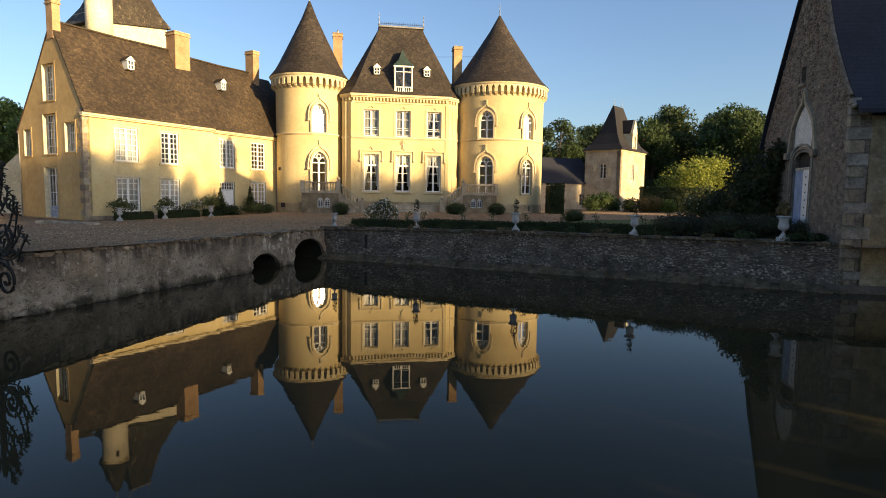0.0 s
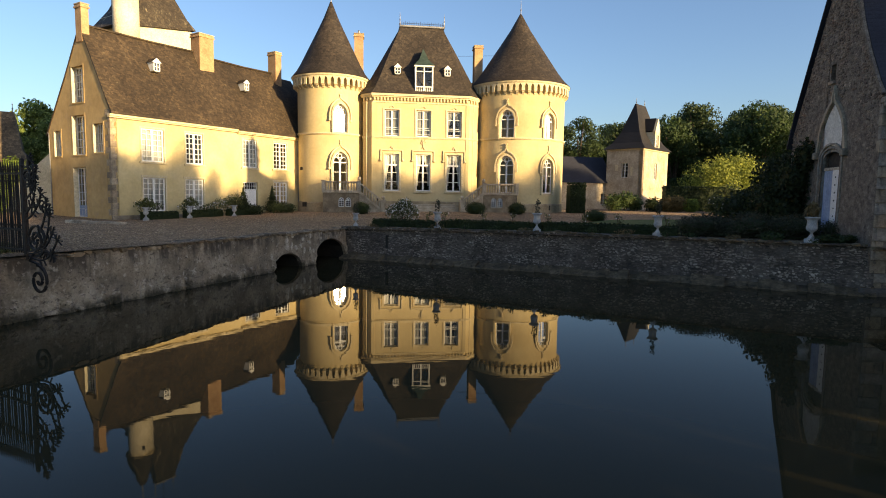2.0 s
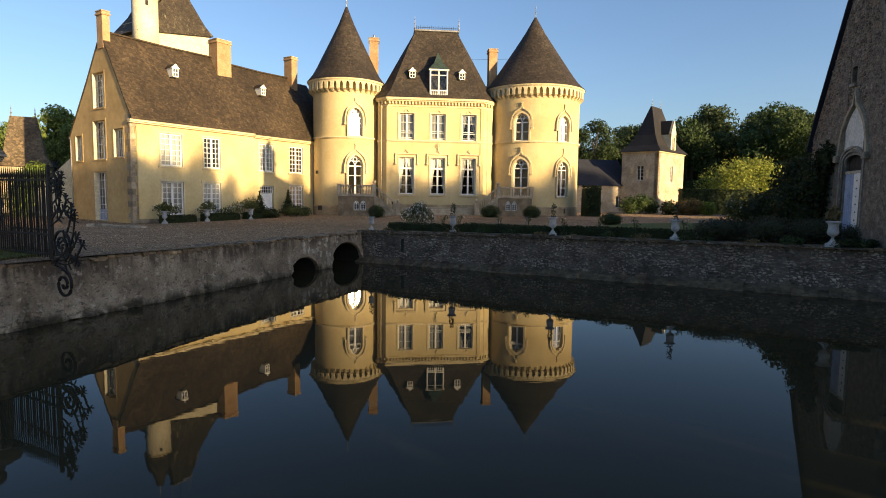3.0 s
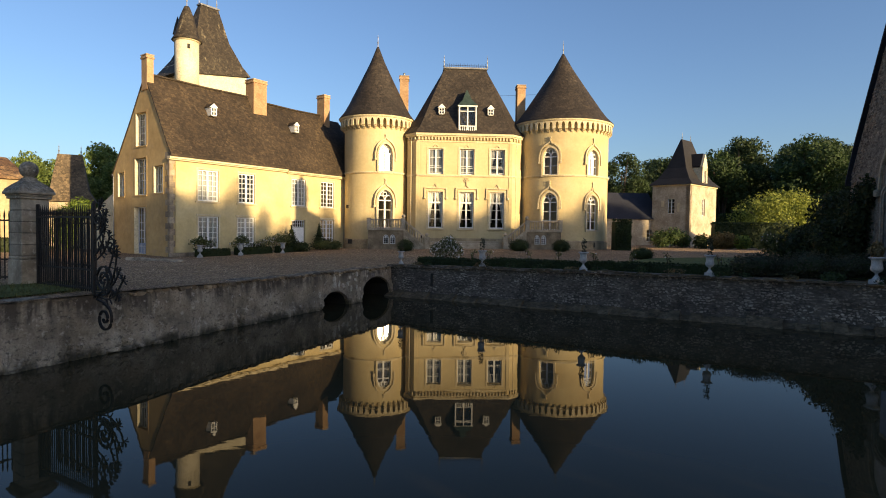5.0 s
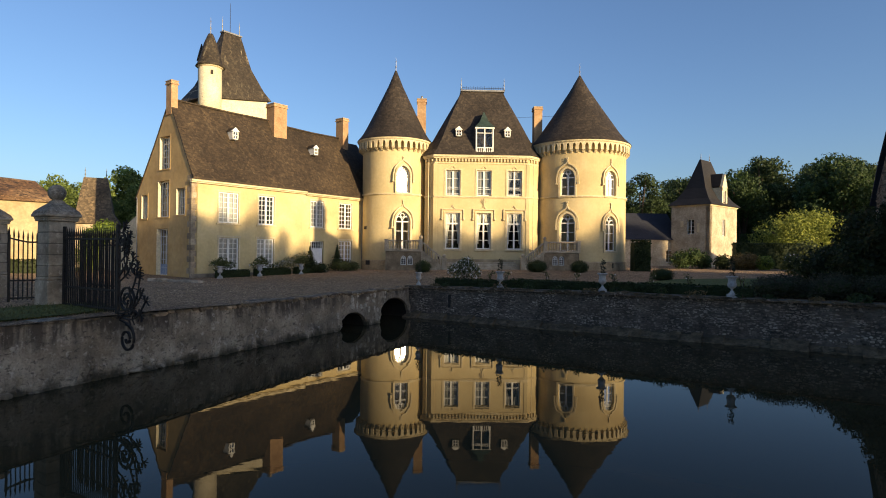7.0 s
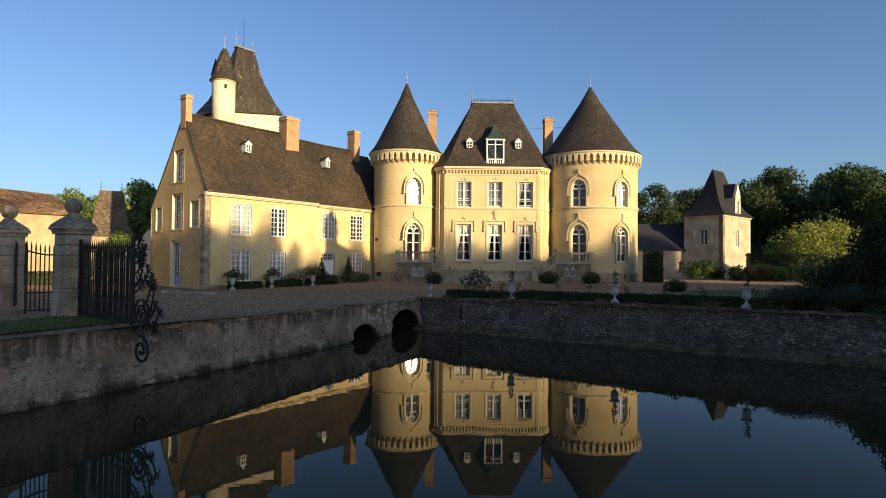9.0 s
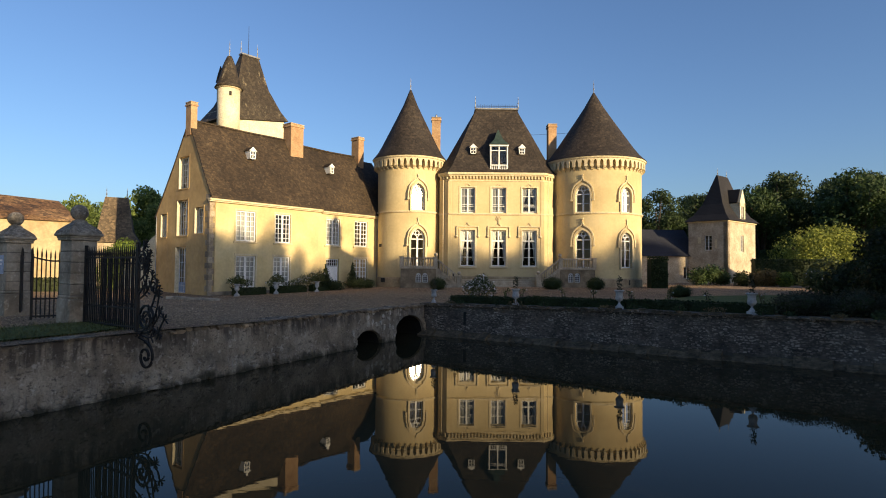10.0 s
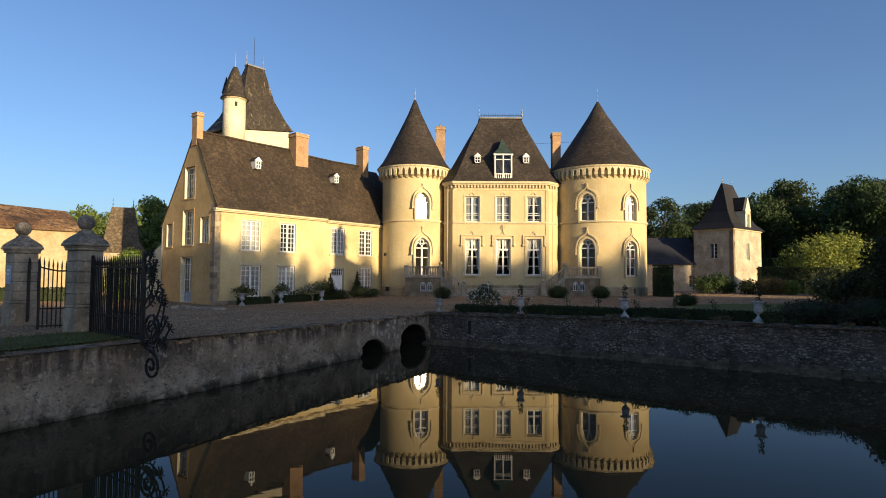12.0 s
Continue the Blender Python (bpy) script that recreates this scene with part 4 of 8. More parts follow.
def lucarne(parent, x, y, z, w=0.55, h=0.62, deep=1.6, at=None, roof=None):
    """A tiny white roof window with a gablet, its front at (x, y)."""
    bm = boxes((x - w / 2, x - w / 2 + 0.07, y, y + 0.1, z, z + h), (x + w / 2 - 0.07, x + w / 2, y, y + 0.1, z, z + h), (x - w / 2, x + w / 2, y, y + 0.1, z, z + 0.07),
               (x - w / 2, x + w / 2, y, y + 0.1, z + h - 0.07, z + h), (x - 0.03, x + 0.03, y + 0.01, y + 0.08, z, z + h), (x - w / 2, x + w / 2, y + 0.01, y + 0.08, z + h / 2 - 0.03, z + h / 2 + 0.03),
               (x - w / 2, x - w / 2 + 0.05, y + 0.1, y + deep, z, z + h), (x + w / 2 - 0.05, x + w / 2, y + 0.1, y + deep, z, z + h))
    tri = [(x - w / 2 - 0.1, z + h - 0.02), (x + w / 2 + 0.1, z + h - 0.02), (x, z + h + w * 0.62)]
    f = [bm.verts.new((a, y - 0.04, b)) for a, b in tri]
    g = [bm.verts.new((a, y + 0.12, b)) for a, b in tri]
    bm.faces.new(f)
    bm.faces.new(g)
    for i in range(3):
        bm.faces.new((f[i], f[(i + 1) % 3], g[(i + 1) % 3], g[i]))
    ob = part("roof_window", bm, WHITE, parent, "tiny white-painted gabled roof window", at)
    bm = bmesh.new()
    f = [bm.verts.new((a, y + 0.121, b + 0.03)) for a, b in tri]
    g = [bm.verts.new((a, y + deep, b + 0.03)) for a, b in tri]
    for i in (1, 2):
        bm.faces.new((f[i], f[(i + 1) % 3], g[(i + 1) % 3], g[i]))
    part("gablet_roof", bm, roof or SLATE, ob)
    bm = bmesh.new()
    bm.faces.new([bm.verts.new(c) for c in ((x - w / 2, y + 0.05, z), (x + w / 2, y + 0.05, z), (x + w / 2, y + 0.05, z + h), (x - w / 2, y + 0.05, z + h))])
    p = part("pane", bm, GLASS, ob)
    p.visible_shadow = False
    return ob


PX, PY, PZ = 5.02, 52.6, 1.85
pav = thing("castle_pavilion", pose(PX, PY, PZ), "yellow stuccoed central castle pavilion with steep slate roof", "castle")
GX = (-2.63, 0.24, 3.08)
holes = [(x - 0.66, x + 0.66, 1.79, 5.12, None) for x in GX] + [(x - 0.66, x + 0.66, 6.72, 9.07, None) for x in GX]
holes += [(-3.95, -3.83, 0.72, 1.1, None), (3.83, 3.95, 0.72, 1.1, None)]
part("wall", wall_mesh(flat(-4.34, 0), 0, 8.68, -0.4, lambda s: 10.4, [(a + 4.34, b + 4.34, c, d, e) for a, b, c, d, e in holes], 0.55), STUCCO, pav)
for sx in (-1, 1):
    L = math.hypot(0.9, 0.85)
    if sx < 0:
        bm = wall_mesh(flat(-5.24, 0.85, math.atan2(-0.85, 0.9)), 0, L, -0.4, lambda s: 10.4, [], 0.5)
    else:
        bm = wall_mesh(flat(4.34, 0, math.atan2(0.85, 1.1)), 0, math.hypot(0.85, 1.1), -0.4, lambda s: 10.4, [], 0.5)
    part("wall", bm, STUCCO, pav)
part("wall", boxes((-5.24, -4.74, 0.86, 9.0, -0.4, 10.4)), STUCCO, pav)
part("wall", boxes((4.94, 5.44, 0.86, 9.0, -0.4, 10.4)), STUCCO, pav)
part("wall", boxes((-4.74, 4.94, 8.5, 9.0, -0.4, 10.4)), STUCCO, pav)
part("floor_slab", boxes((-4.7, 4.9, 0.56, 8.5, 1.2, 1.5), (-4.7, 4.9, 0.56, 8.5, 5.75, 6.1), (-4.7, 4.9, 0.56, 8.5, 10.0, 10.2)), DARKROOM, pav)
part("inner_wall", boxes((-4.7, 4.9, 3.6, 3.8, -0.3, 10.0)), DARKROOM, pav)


def front_band(z0, z1, out, mat, name, label=""):
    """A moulding round the front and its two canted corners."""
    path = [(-5.24 - out * 0.6, 0.85 + 0.02), (-4.34 - out * 0.4, -out), (4.34 + out * 0.4, -out), (5.44 + out * 0.6, 0.87)]
    inner = [(-5.2, 0.9), (-4.3, 0.05), (4.3, 0.05), (5.4, 0.9)]
    bm = bmesh.new()
    rows = [[bm.verts.new((x, y, z)) for x, y in p] for p, z in ((path, z0), (path, z1), (inner, z1), (inner, z0))]
    for a, b in zip(rows, rows[1:] + rows[:1]):
        for i in range(3):
            bm.faces.new((a[i], a[i + 1], b[i + 1], b[i]))
    for i in (0, 3):
        bm.faces.new([r[i] for r in rows])
    return part(name, bm, mat, pav, label)


front_band(-0.4, 0.85, 0.09, PLINTH, "plinth")
front_band(6.5, 6.56, 0.06, TRIM, "string_course")
front_band(6.56, 6.68, 0.13, TRIM, "string_course")
front_band(9.66, 9.74, 0.06, TRIM, "frieze_moulding")
front_band(10.12, 10.24, 0.22, TRIM, "cornice", "pale moulded stone cornice")
front_band(10.24, 10.44, 0.34, TRIM, "cornice")
dent = shared("dentil", lambda: boxes((-0.075, 0.075, -0.16, 0.02, 0, 0.26), bevel=0.012), TRIM)
for i in range(29):
    part("dentil", dent, None, pav, at=pose(-4.2 + 8.4 * i / 28, 0, 9.86))
for i in range(3):
    part("dentil", dent, None, pav, at=pose(-4.52 - 0.26 * i, 0.19 + 0.25 * i, 9.86, 0, 0, -43))
    part("dentil", dent, None, pav, at=pose(4.56 + 0.29 * i, 0.18 + 0.22 * i, 9.86, 0, 0, 38))
for sx, x in ((-1, -4.3), (1, 4.3)):                 # flat corner pilasters and rainwater pipes
    part("pilaster", boxes((x - 0.16, x + 0.16, -0.05, 0.1, 0.85, 9.66), bevel=0.01), STUCCO, pav)
    part("downpipe", lathe([(0.05, 0.3), (0.05, 10.1)], 8, cx=x - 0.6 * -sx, cy=0.42), TRIM, pav)
for k, x in enumerate(GX):
    w = casement(pav, pose(x, 0.2, 1.79), 1.32, 3.33, 2, 4, 1, transom=2.35, curtain="sides", rail=0.095, bar=0.045, label="tall white window with tied-back curtains")
    v, f = leaf_cloud(np.random.default_rng(300 + k), [(dx, 0.16, 0.2, 0.2, 0.05, 0.34) for dx in (-0.42, -0.14, 0.14, 0.42)], 420, 0.05)
    part("window_plants", cloud_mesh("window_plants", v, f, LEAF_YEW), None, w, "dark trailing plants on the sill")
    part("sill", boxes((x - 0.85, x + 0.85, -0.16, 0.2, 1.62, 1.79), bevel=0.015), TRIM, pav)
    bm = boxes((x - 0.84, x - 0.68, -0.05, 0.06, 1.79, 5.12), (x + 0.68, x + 0.84, -0.05, 0.06, 1.79, 5.12), (x - 0.84, x + 0.84, -0.05, 0.06, 5.12, 5.28))
    part("surround", bm, TRIM, pav)
    bm = boxes((x - 1.02, x + 1.02, -0.13, 0.03, 5.4, 5.5), (x - 1.04, x - 0.93, -0.13, 0.03, 4.6, 5.4), (x + 0.93, x + 1.04, -0.13, 0.03, 4.6, 5.4))
    sweep([(x - 0.3, -0.06, 5.5), (x - 0.1, -0.06, 5.6), (x, -0.06, 5.82), (x + 0.1, -0.06, 5.6), (x + 0.3, -0.06, 5.5)], 0.035, 0.05, bm, up=(0, 1, 0))
    for sx in (-1, 1):
        lathe([(0.0, 4.4), (0.1, 4.45), (0.13, 4.53), (0.1, 4.62), (0, 4.66)], 8, bm, x + sx * 1.0, -0.08)
    part("hood_mould", bm, TRIM, pav, "square label moulding with carved bosses")
    if k == 1:
        bm = sweep([(x, -0.07, 5.75), (x, -0.08, 6.45)], 0.04, 0.04)
        for sx in (-1, 1):
            sweep([(x, -0.06, 6.0), (x + sx * 0.2, -0.06, 6.1), (x + sx * 0.22, -0.06, 6.25)], 0.03, 0.03, bm)
            sweep([(x, -0.06, 6.15), (x + sx * 0.13, -0.06, 6.3), (x + sx * 0.12, -0.06, 6.42)], 0.025, 0.03, bm)
        part("carved_fleuron", bm, TRIM, pav)
    casement(pav, pose(x, 0.2, 6.72), 1.32, 2.35, 2, 3, 1, rail=0.095, bar=0.045, curtain="sides" if k == 2 else "full", cloth=SHEER)
    bm = boxes((x - 0.82, x - 0.68, -0.045, 0.06, 6.72, 9.07), (x + 0.68, x + 0.82, -0.045, 0.06, 6.72, 9.07), (x - 0.82, x + 0.82, -0.045, 0.06, 9.07, 9.2))
    sweep([(x - 0.22, -0.05, 9.22), (x, -0.05, 9.42), (x + 0.22, -0.05, 9.22)], 0.03, 0.04, bm, up=(0, 1, 0))
    part("surround", bm, TRIM, pav)
    part("balcony_bar", boxes((x - 0.64, x + 0.64, 0.08, 0.11, 7.3, 7.34), (x - 0.64, x + 0.64, 0.08, 0.11, 6.9, 6.93)), WHITE, pav)
eave = [(-5.6, 0.95), (-4.5, -0.36), (4.5, -0.36), (5.8, 0.95), (5.8, 9.3), (-5.6, 9.3)]
peak = [(-1.72, 3.3), (-1.72, 3.05), (2.32, 3.05), (2.32, 3.3), (2.32, 6.2), (-1.72, 6.2)]


def between(f, z):
    return [(a + (c - a) * f, b + (d - b) * f, z) for (a, b), (c, d) in zip(eave, peak)]


part("roof", rows_roof([between(0, 10.44), between(0.13, 11.05), between(0.3, 12.2), between(0.63, 14.6), between(1, 17.2)]), SLATE, pav,
     "steep dark slate hipped roof")
part("ridge_capping", boxes((-1.85, 2.45, 2.9, 6.3, 17.18, 17.36), bevel=0.03), LEAD, pav, "grey zinc roof capping")
bm = bmesh.new()
for i in range(25):
    x = -1.8 + 4.2 * i / 24
    box(bm, x - 0.015, x + 0.015, 2.93, 2.96, 17.36, 17.62 + (0.08 if i % 2 else 0))
box(bm, -1.8, 2.4, 2.93, 2.96, 17.5, 17.53)
part("roof_cresting", bm, IRON, pav, "low wrought-iron roof cresting")
for x in (-1.8, 2.4):
    finial(pav, x, 2.95, 17.5, 1.1)
# dormer with a pointed copper roof
dx0, dx1, dz0, dz1 = -0.58, 1.06, 10.5, 13.05
dm = (dx0 + dx1) / 2
bm = boxes((dx0, dx0 + 0.1, -0.1, 0.1, dz0, dz1), (dx1 - 0.1, dx1, -0.1, 0.1, dz0, dz1), (dx0, dx1, -0.1, 0.1, dz0, dz0 + 0.1), (dx0 - 0.08, dx1 + 0.08, -0.16, 0.12, dz1 - 0.13, dz1),
           (dm - 0.05, dm + 0.05, -0.08, 0.08, dz0, dz1), (dx0, dx0 + 0.08, 0.1, 2.6, dz0, dz1), (dx1 - 0.08, dx1, 0.1, 2.6, dz0, dz1), (dx0, dx1, -0.14, -0.06, dz0 + 0.62, dz0 + 0.7),
           (dx0, dx1, 0.1, 2.5, dz0 - 0.1, dz0), (dx0, dx1, -0.04, 0.06, dz1 - 0.55, dz1 - 0.49))
dormer = part("dormer", bm, WHITE, pav, "white timber dormer with a little balustrade")
for i in range(8):
    x = dx0 + 0.18 + (dx1 - dx0 - 0.36) * i / 7
    part("baluster", lathe([(0.045, dz0 + 0.08), (0.025, dz0 + 0.16), (0.05, dz0 + 0.3), (0.022, dz0 + 0.5), (0.045, dz0 + 0.63)], 8, cx=x, cy=-0.1), WHITE, dormer)
part("dormer_roof", rows_roof([[(dx0 - 0.12, -0.2, dz1), (dx1 + 0.12, -0.2, dz1), (dx1 + 0.12, 3.2, dz1), (dx0 - 0.12, 3.2, dz1)],
                               [(dm - 0.42, 0.35, dz1 + 0.62), (dm + 0.42, 0.35, dz1 + 0.62), (dm + 0.42, 3.3, dz1 + 0.62), (dm - 0.42, 3.3, dz1 + 0.62)],
                               [(dm - 0.04, 0.95, dz1 + 1.65), (dm + 0.04, 0.95, dz1 + 1.65), (dm + 0.04, 3.4, dz1 + 1.5), (dm - 0.04, 3.4, dz1 + 1.5)]]), COPPER, dormer, "verdigris copper dormer roof")
# dark sheet behind the dormer's glass for the unlit room
part("room_backing", boxes((dx0 + 0.1, dx1 - 0.1, 1.4, 1.44, dz0, dz1 - 0.1)), DARKROOM, dormer)
bm = bmesh.new()
bm.faces.new([bm.verts.new(c) for c in ((dx0, 0.06, dz0), (dx1, 0.06, dz0), (dx1, 0.06, dz1), (dx0, 0.06, dz1))])
p = part("pane", bm, GLASS, dormer)
p.visible_shadow = False
lucarne(pav, -2.12, 0.5, 12.3)
lucarne(pav, 2.45, 0.5, 12.3)
chimney(pav, -6.05, -5.2, 3.2, 4.2, 8.0, 16.45, 1)
chimney(pav, 5.45, 6.25, 3.2, 4.2, 8.0, 15.9, 0)
part("wire", sweep([(2.3, 3.5, 15.0), (4.0, 3.5, 14.85), (8.2, 3.5, 15.1)], 0.012, 0, round_n=4), IRON, pav)
# lower rear range that ties the pavilion to the towers
rear = thing("castle_rear_range", pose(PX, PY + 3.0, PZ), "low slate-roofed range behind the castle towers", "castle")
part("wall", boxes((-11.0, -5.25, 0.4, 6.0, -0.4, 10.6)), STUCCO, rear)
part("wall", boxes((5.45, 11.0, 0.4, 6.0, -0.4, 10.6)), STUCCO, rear)
bm = quad_roof([(-11.2, 0.2, 10.6), (-5.2, 0.2, 10.6), (-5.2, 6.2, 10.6), (-11.2, 6.2, 10.6)], [(-9.5, 3.1, 12.7), (-5.3, 3.1, 12.9)])
part("roof", bm, SLATE, rear)
bm = quad_roof([(5.4, 0.2, 10.6), (11.2, 0.2, 10.6), (11.2, 6.2, 10.6), (5.4, 6.2, 10.6)], [(5.5, 3.1, 12.9), (9.5, 3.1, 12.7)])
part("roof", bm, SLATE, rear)


# ---- the round towers ----
def round_tower(x, y, base, r, over, corbel, tip, windows, string, label, seed, k=1.0):
    """windows: (angle, sill, spring, rise, width, tip of the hood, glass). Heights are from the base."""
    ob = thing("round_tower", pose(x, y, base) @ Matrix.Scale(k, 4), label, "castle tower", "round castle towers")
    mp = ring(r)
    holes = [((math.radians(a)) * r - w / 2, math.radians(a) * r + w / 2, s, sp, ogive(w / 2, rise)) for a, s, sp, rise, w, _, _ in windows]
    part("wall", wall_mesh(mp, -math.pi * r, math.pi * r, -0.5, lambda s: corbel + 0.9, holes, 0.5, step=0.18), STUCCO, ob, smooth=False)
    part("plinth", lathe([(r + 0.1, -0.5), (r + 0.1, 0.7), (r + 0.02, 0.82), (r - 0.1, 0.82), (r - 0.1, -0.5)], 56), PLINTH, ob)
    for z, o, h in ((string, 0.07, 0.06), (string + 0.06, 0.13, 0.11)):
        part("string_course", lathe([(r - 0.08, z), (r + o, z), (r + o, z + h), (r - 0.08, z + h)], 64), TRIM, ob)
    part("floor_slab", lathe([(0.0, string - 0.6), (r - 0.48, string - 0.6), (r - 0.48, string - 0.3), (0.0, string - 0.3)], 24), DARKROOM, ob)
    part("floor_slab", lathe([(0.0, 1.3), (r - 0.48, 1.3), (r - 0.48, 1.5), (0.0, 1.5)], 24), DARKROOM, ob)
    # machicolated crown: tall pointed openings between slim corbels that taper down to the wall
    R = r + over
    n = int(2 * math.pi * R / 0.56)
    step = 2 * math.pi * R / n
    arches = [(-math.pi * R + step * (k + 0.23), -math.pi * R + step * (k + 0.77), corbel + 0.3, corbel + 0.6, ogive(step * 0.27, 0.3)) for k in range(n)]
    part("parapet", wall_mesh(ring(R), -math.pi * R, math.pi * R, corbel + 0.3, lambda s: corbel + 1.02, arches, 0.15), TRIM, ob, "pale stone parapet of small pointed arches")
    part("parapet_walk", lathe([(r - 0.3, corbel + 0.86), (R - 0.1, corbel + 0.86), (R - 0.1, corbel + 1.0), (r - 0.3, corbel + 1.0)], 56), DARKROOM, ob)
    wc = step * 0.23

    def corbel_bm():
        bm = bmesh.new()
        prof = [(-over, 0.02), (-over, -0.03), (-over * 0.72, -0.08), (-over * 0.66, -0.14), (-over * 0.34, -0.19), (-over * 0.28, -0.26), (-0.02, -0.32), (0.08, -0.32), (0.08, 0.02)]
        f, g = [[bm.verts.new((x * (1.0 if z > -0.06 else 0.8 if z > -0.2 else 0.55), y, z)) for y, z in prof] for x in (-wc, wc)]
        bm.faces.new(f)
        bm.faces.new(g)
        for k in range(len(prof)):
            bm.faces.new((f[k], f[(k + 1) % len(prof)], g[(k + 1) % len(prof)], g[k]))
        return bm
    cor = shared(("corbel", round(over, 2)), corbel_bm, TRIM)
    for k in range(n):
        a = -math.pi + 2 * math.pi * k / n
        part("corbel", cor, None, ob, at=Matrix.Rotation(a, 4, "Z") @ pose(0, -r, corbel + 0.3))
    part("parapet_moulding", lathe([(R - 0.1, corbel + 1.0), (R + 0.06, corbel + 1.0), (R + 0.1, corbel + 1.06), (R + 0.12, corbel + 1.16), (R - 0.1, corbel + 1.18)], 64), TRIM, ob)
    e = corbel + 1.16
    hgt = tip - e
    prof = [(R + 0.16, e), (R + 0.14, e + 0.05), (R * 0.905, e + 0.09 * hgt), (R * 0.79, e + 0.19 * hgt), (R * 0.6, e + 0.38 * hgt), (R * 0.4, e + 0.58 * hgt), (R * 0.2, e + 0.785 * hgt), (0.09, tip), (0, tip + 0.05)]
    part("roof", lathe(prof, 56), SLATE, ob, "conical dark slate roof", smooth=True)
    finial(ob, 0, 0, tip, 1.35)
    for a, s, sp, rise, w, ht, gl in windows:
        m = Matrix.Rotation(math.radians(a), 4, "Z")
        # lean chosen so that these panes glint in the sun as seen from the camera
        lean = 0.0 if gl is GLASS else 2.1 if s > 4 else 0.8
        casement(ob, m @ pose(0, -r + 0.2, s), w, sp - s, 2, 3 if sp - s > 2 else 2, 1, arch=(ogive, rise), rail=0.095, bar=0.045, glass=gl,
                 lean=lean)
        hood(ob, w / 2 + 0.32, sp, sp + rise + 0.42, ht, m @ pose(0, -r - 0.01, 0))
        part("sill", boxes((-w / 2 - 0.15, w / 2 + 0.15, -0.14, 0.35, s - 0.14, s), bevel=0.012), TRIM, ob, at=m @ pose(0, -r + 0.06, 0))
        path = [(-w / 2 - 0.07, -0.02, s)] + [(x * 1.14, -0.02, sp + ogive(w / 2, rise)(x) + 0.06) for x in [w / 2 * k / 6 for k in range(-6, 7)]] + [(w / 2 + 0.07, -0.02, s)]
        part("surround", sweep(path, 0.08, 0.06, up=(0, 1, 0)), TRIM, ob, at=m @ pose(0, -r - 0.0, 0))
    return ob


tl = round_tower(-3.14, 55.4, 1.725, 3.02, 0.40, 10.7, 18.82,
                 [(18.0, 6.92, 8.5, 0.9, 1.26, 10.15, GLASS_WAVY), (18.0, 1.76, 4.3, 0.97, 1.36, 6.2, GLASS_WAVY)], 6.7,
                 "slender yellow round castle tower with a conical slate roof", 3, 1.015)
# loophole and vent are not cut: dark blocks stand for their shade
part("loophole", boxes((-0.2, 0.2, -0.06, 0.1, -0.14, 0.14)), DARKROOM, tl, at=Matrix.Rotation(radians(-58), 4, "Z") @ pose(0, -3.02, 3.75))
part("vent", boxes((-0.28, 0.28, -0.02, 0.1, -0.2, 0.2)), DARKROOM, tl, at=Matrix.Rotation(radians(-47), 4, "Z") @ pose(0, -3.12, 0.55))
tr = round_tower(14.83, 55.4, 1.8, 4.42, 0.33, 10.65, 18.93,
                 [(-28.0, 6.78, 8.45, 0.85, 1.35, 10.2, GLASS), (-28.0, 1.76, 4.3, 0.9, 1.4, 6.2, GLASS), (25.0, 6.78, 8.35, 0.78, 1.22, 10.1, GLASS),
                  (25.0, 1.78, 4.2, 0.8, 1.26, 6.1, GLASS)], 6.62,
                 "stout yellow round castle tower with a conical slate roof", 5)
# a dark block on the plinth in place of a shaded slit
part("loophole", boxes((-0.05, 0.05, -0.05, 0.1, -0.22, 0.22)), DARKROOM, tr, at=Matrix.Rotation(radians(28), 4, "Z") @ pose(0, -4.52, 0.45))


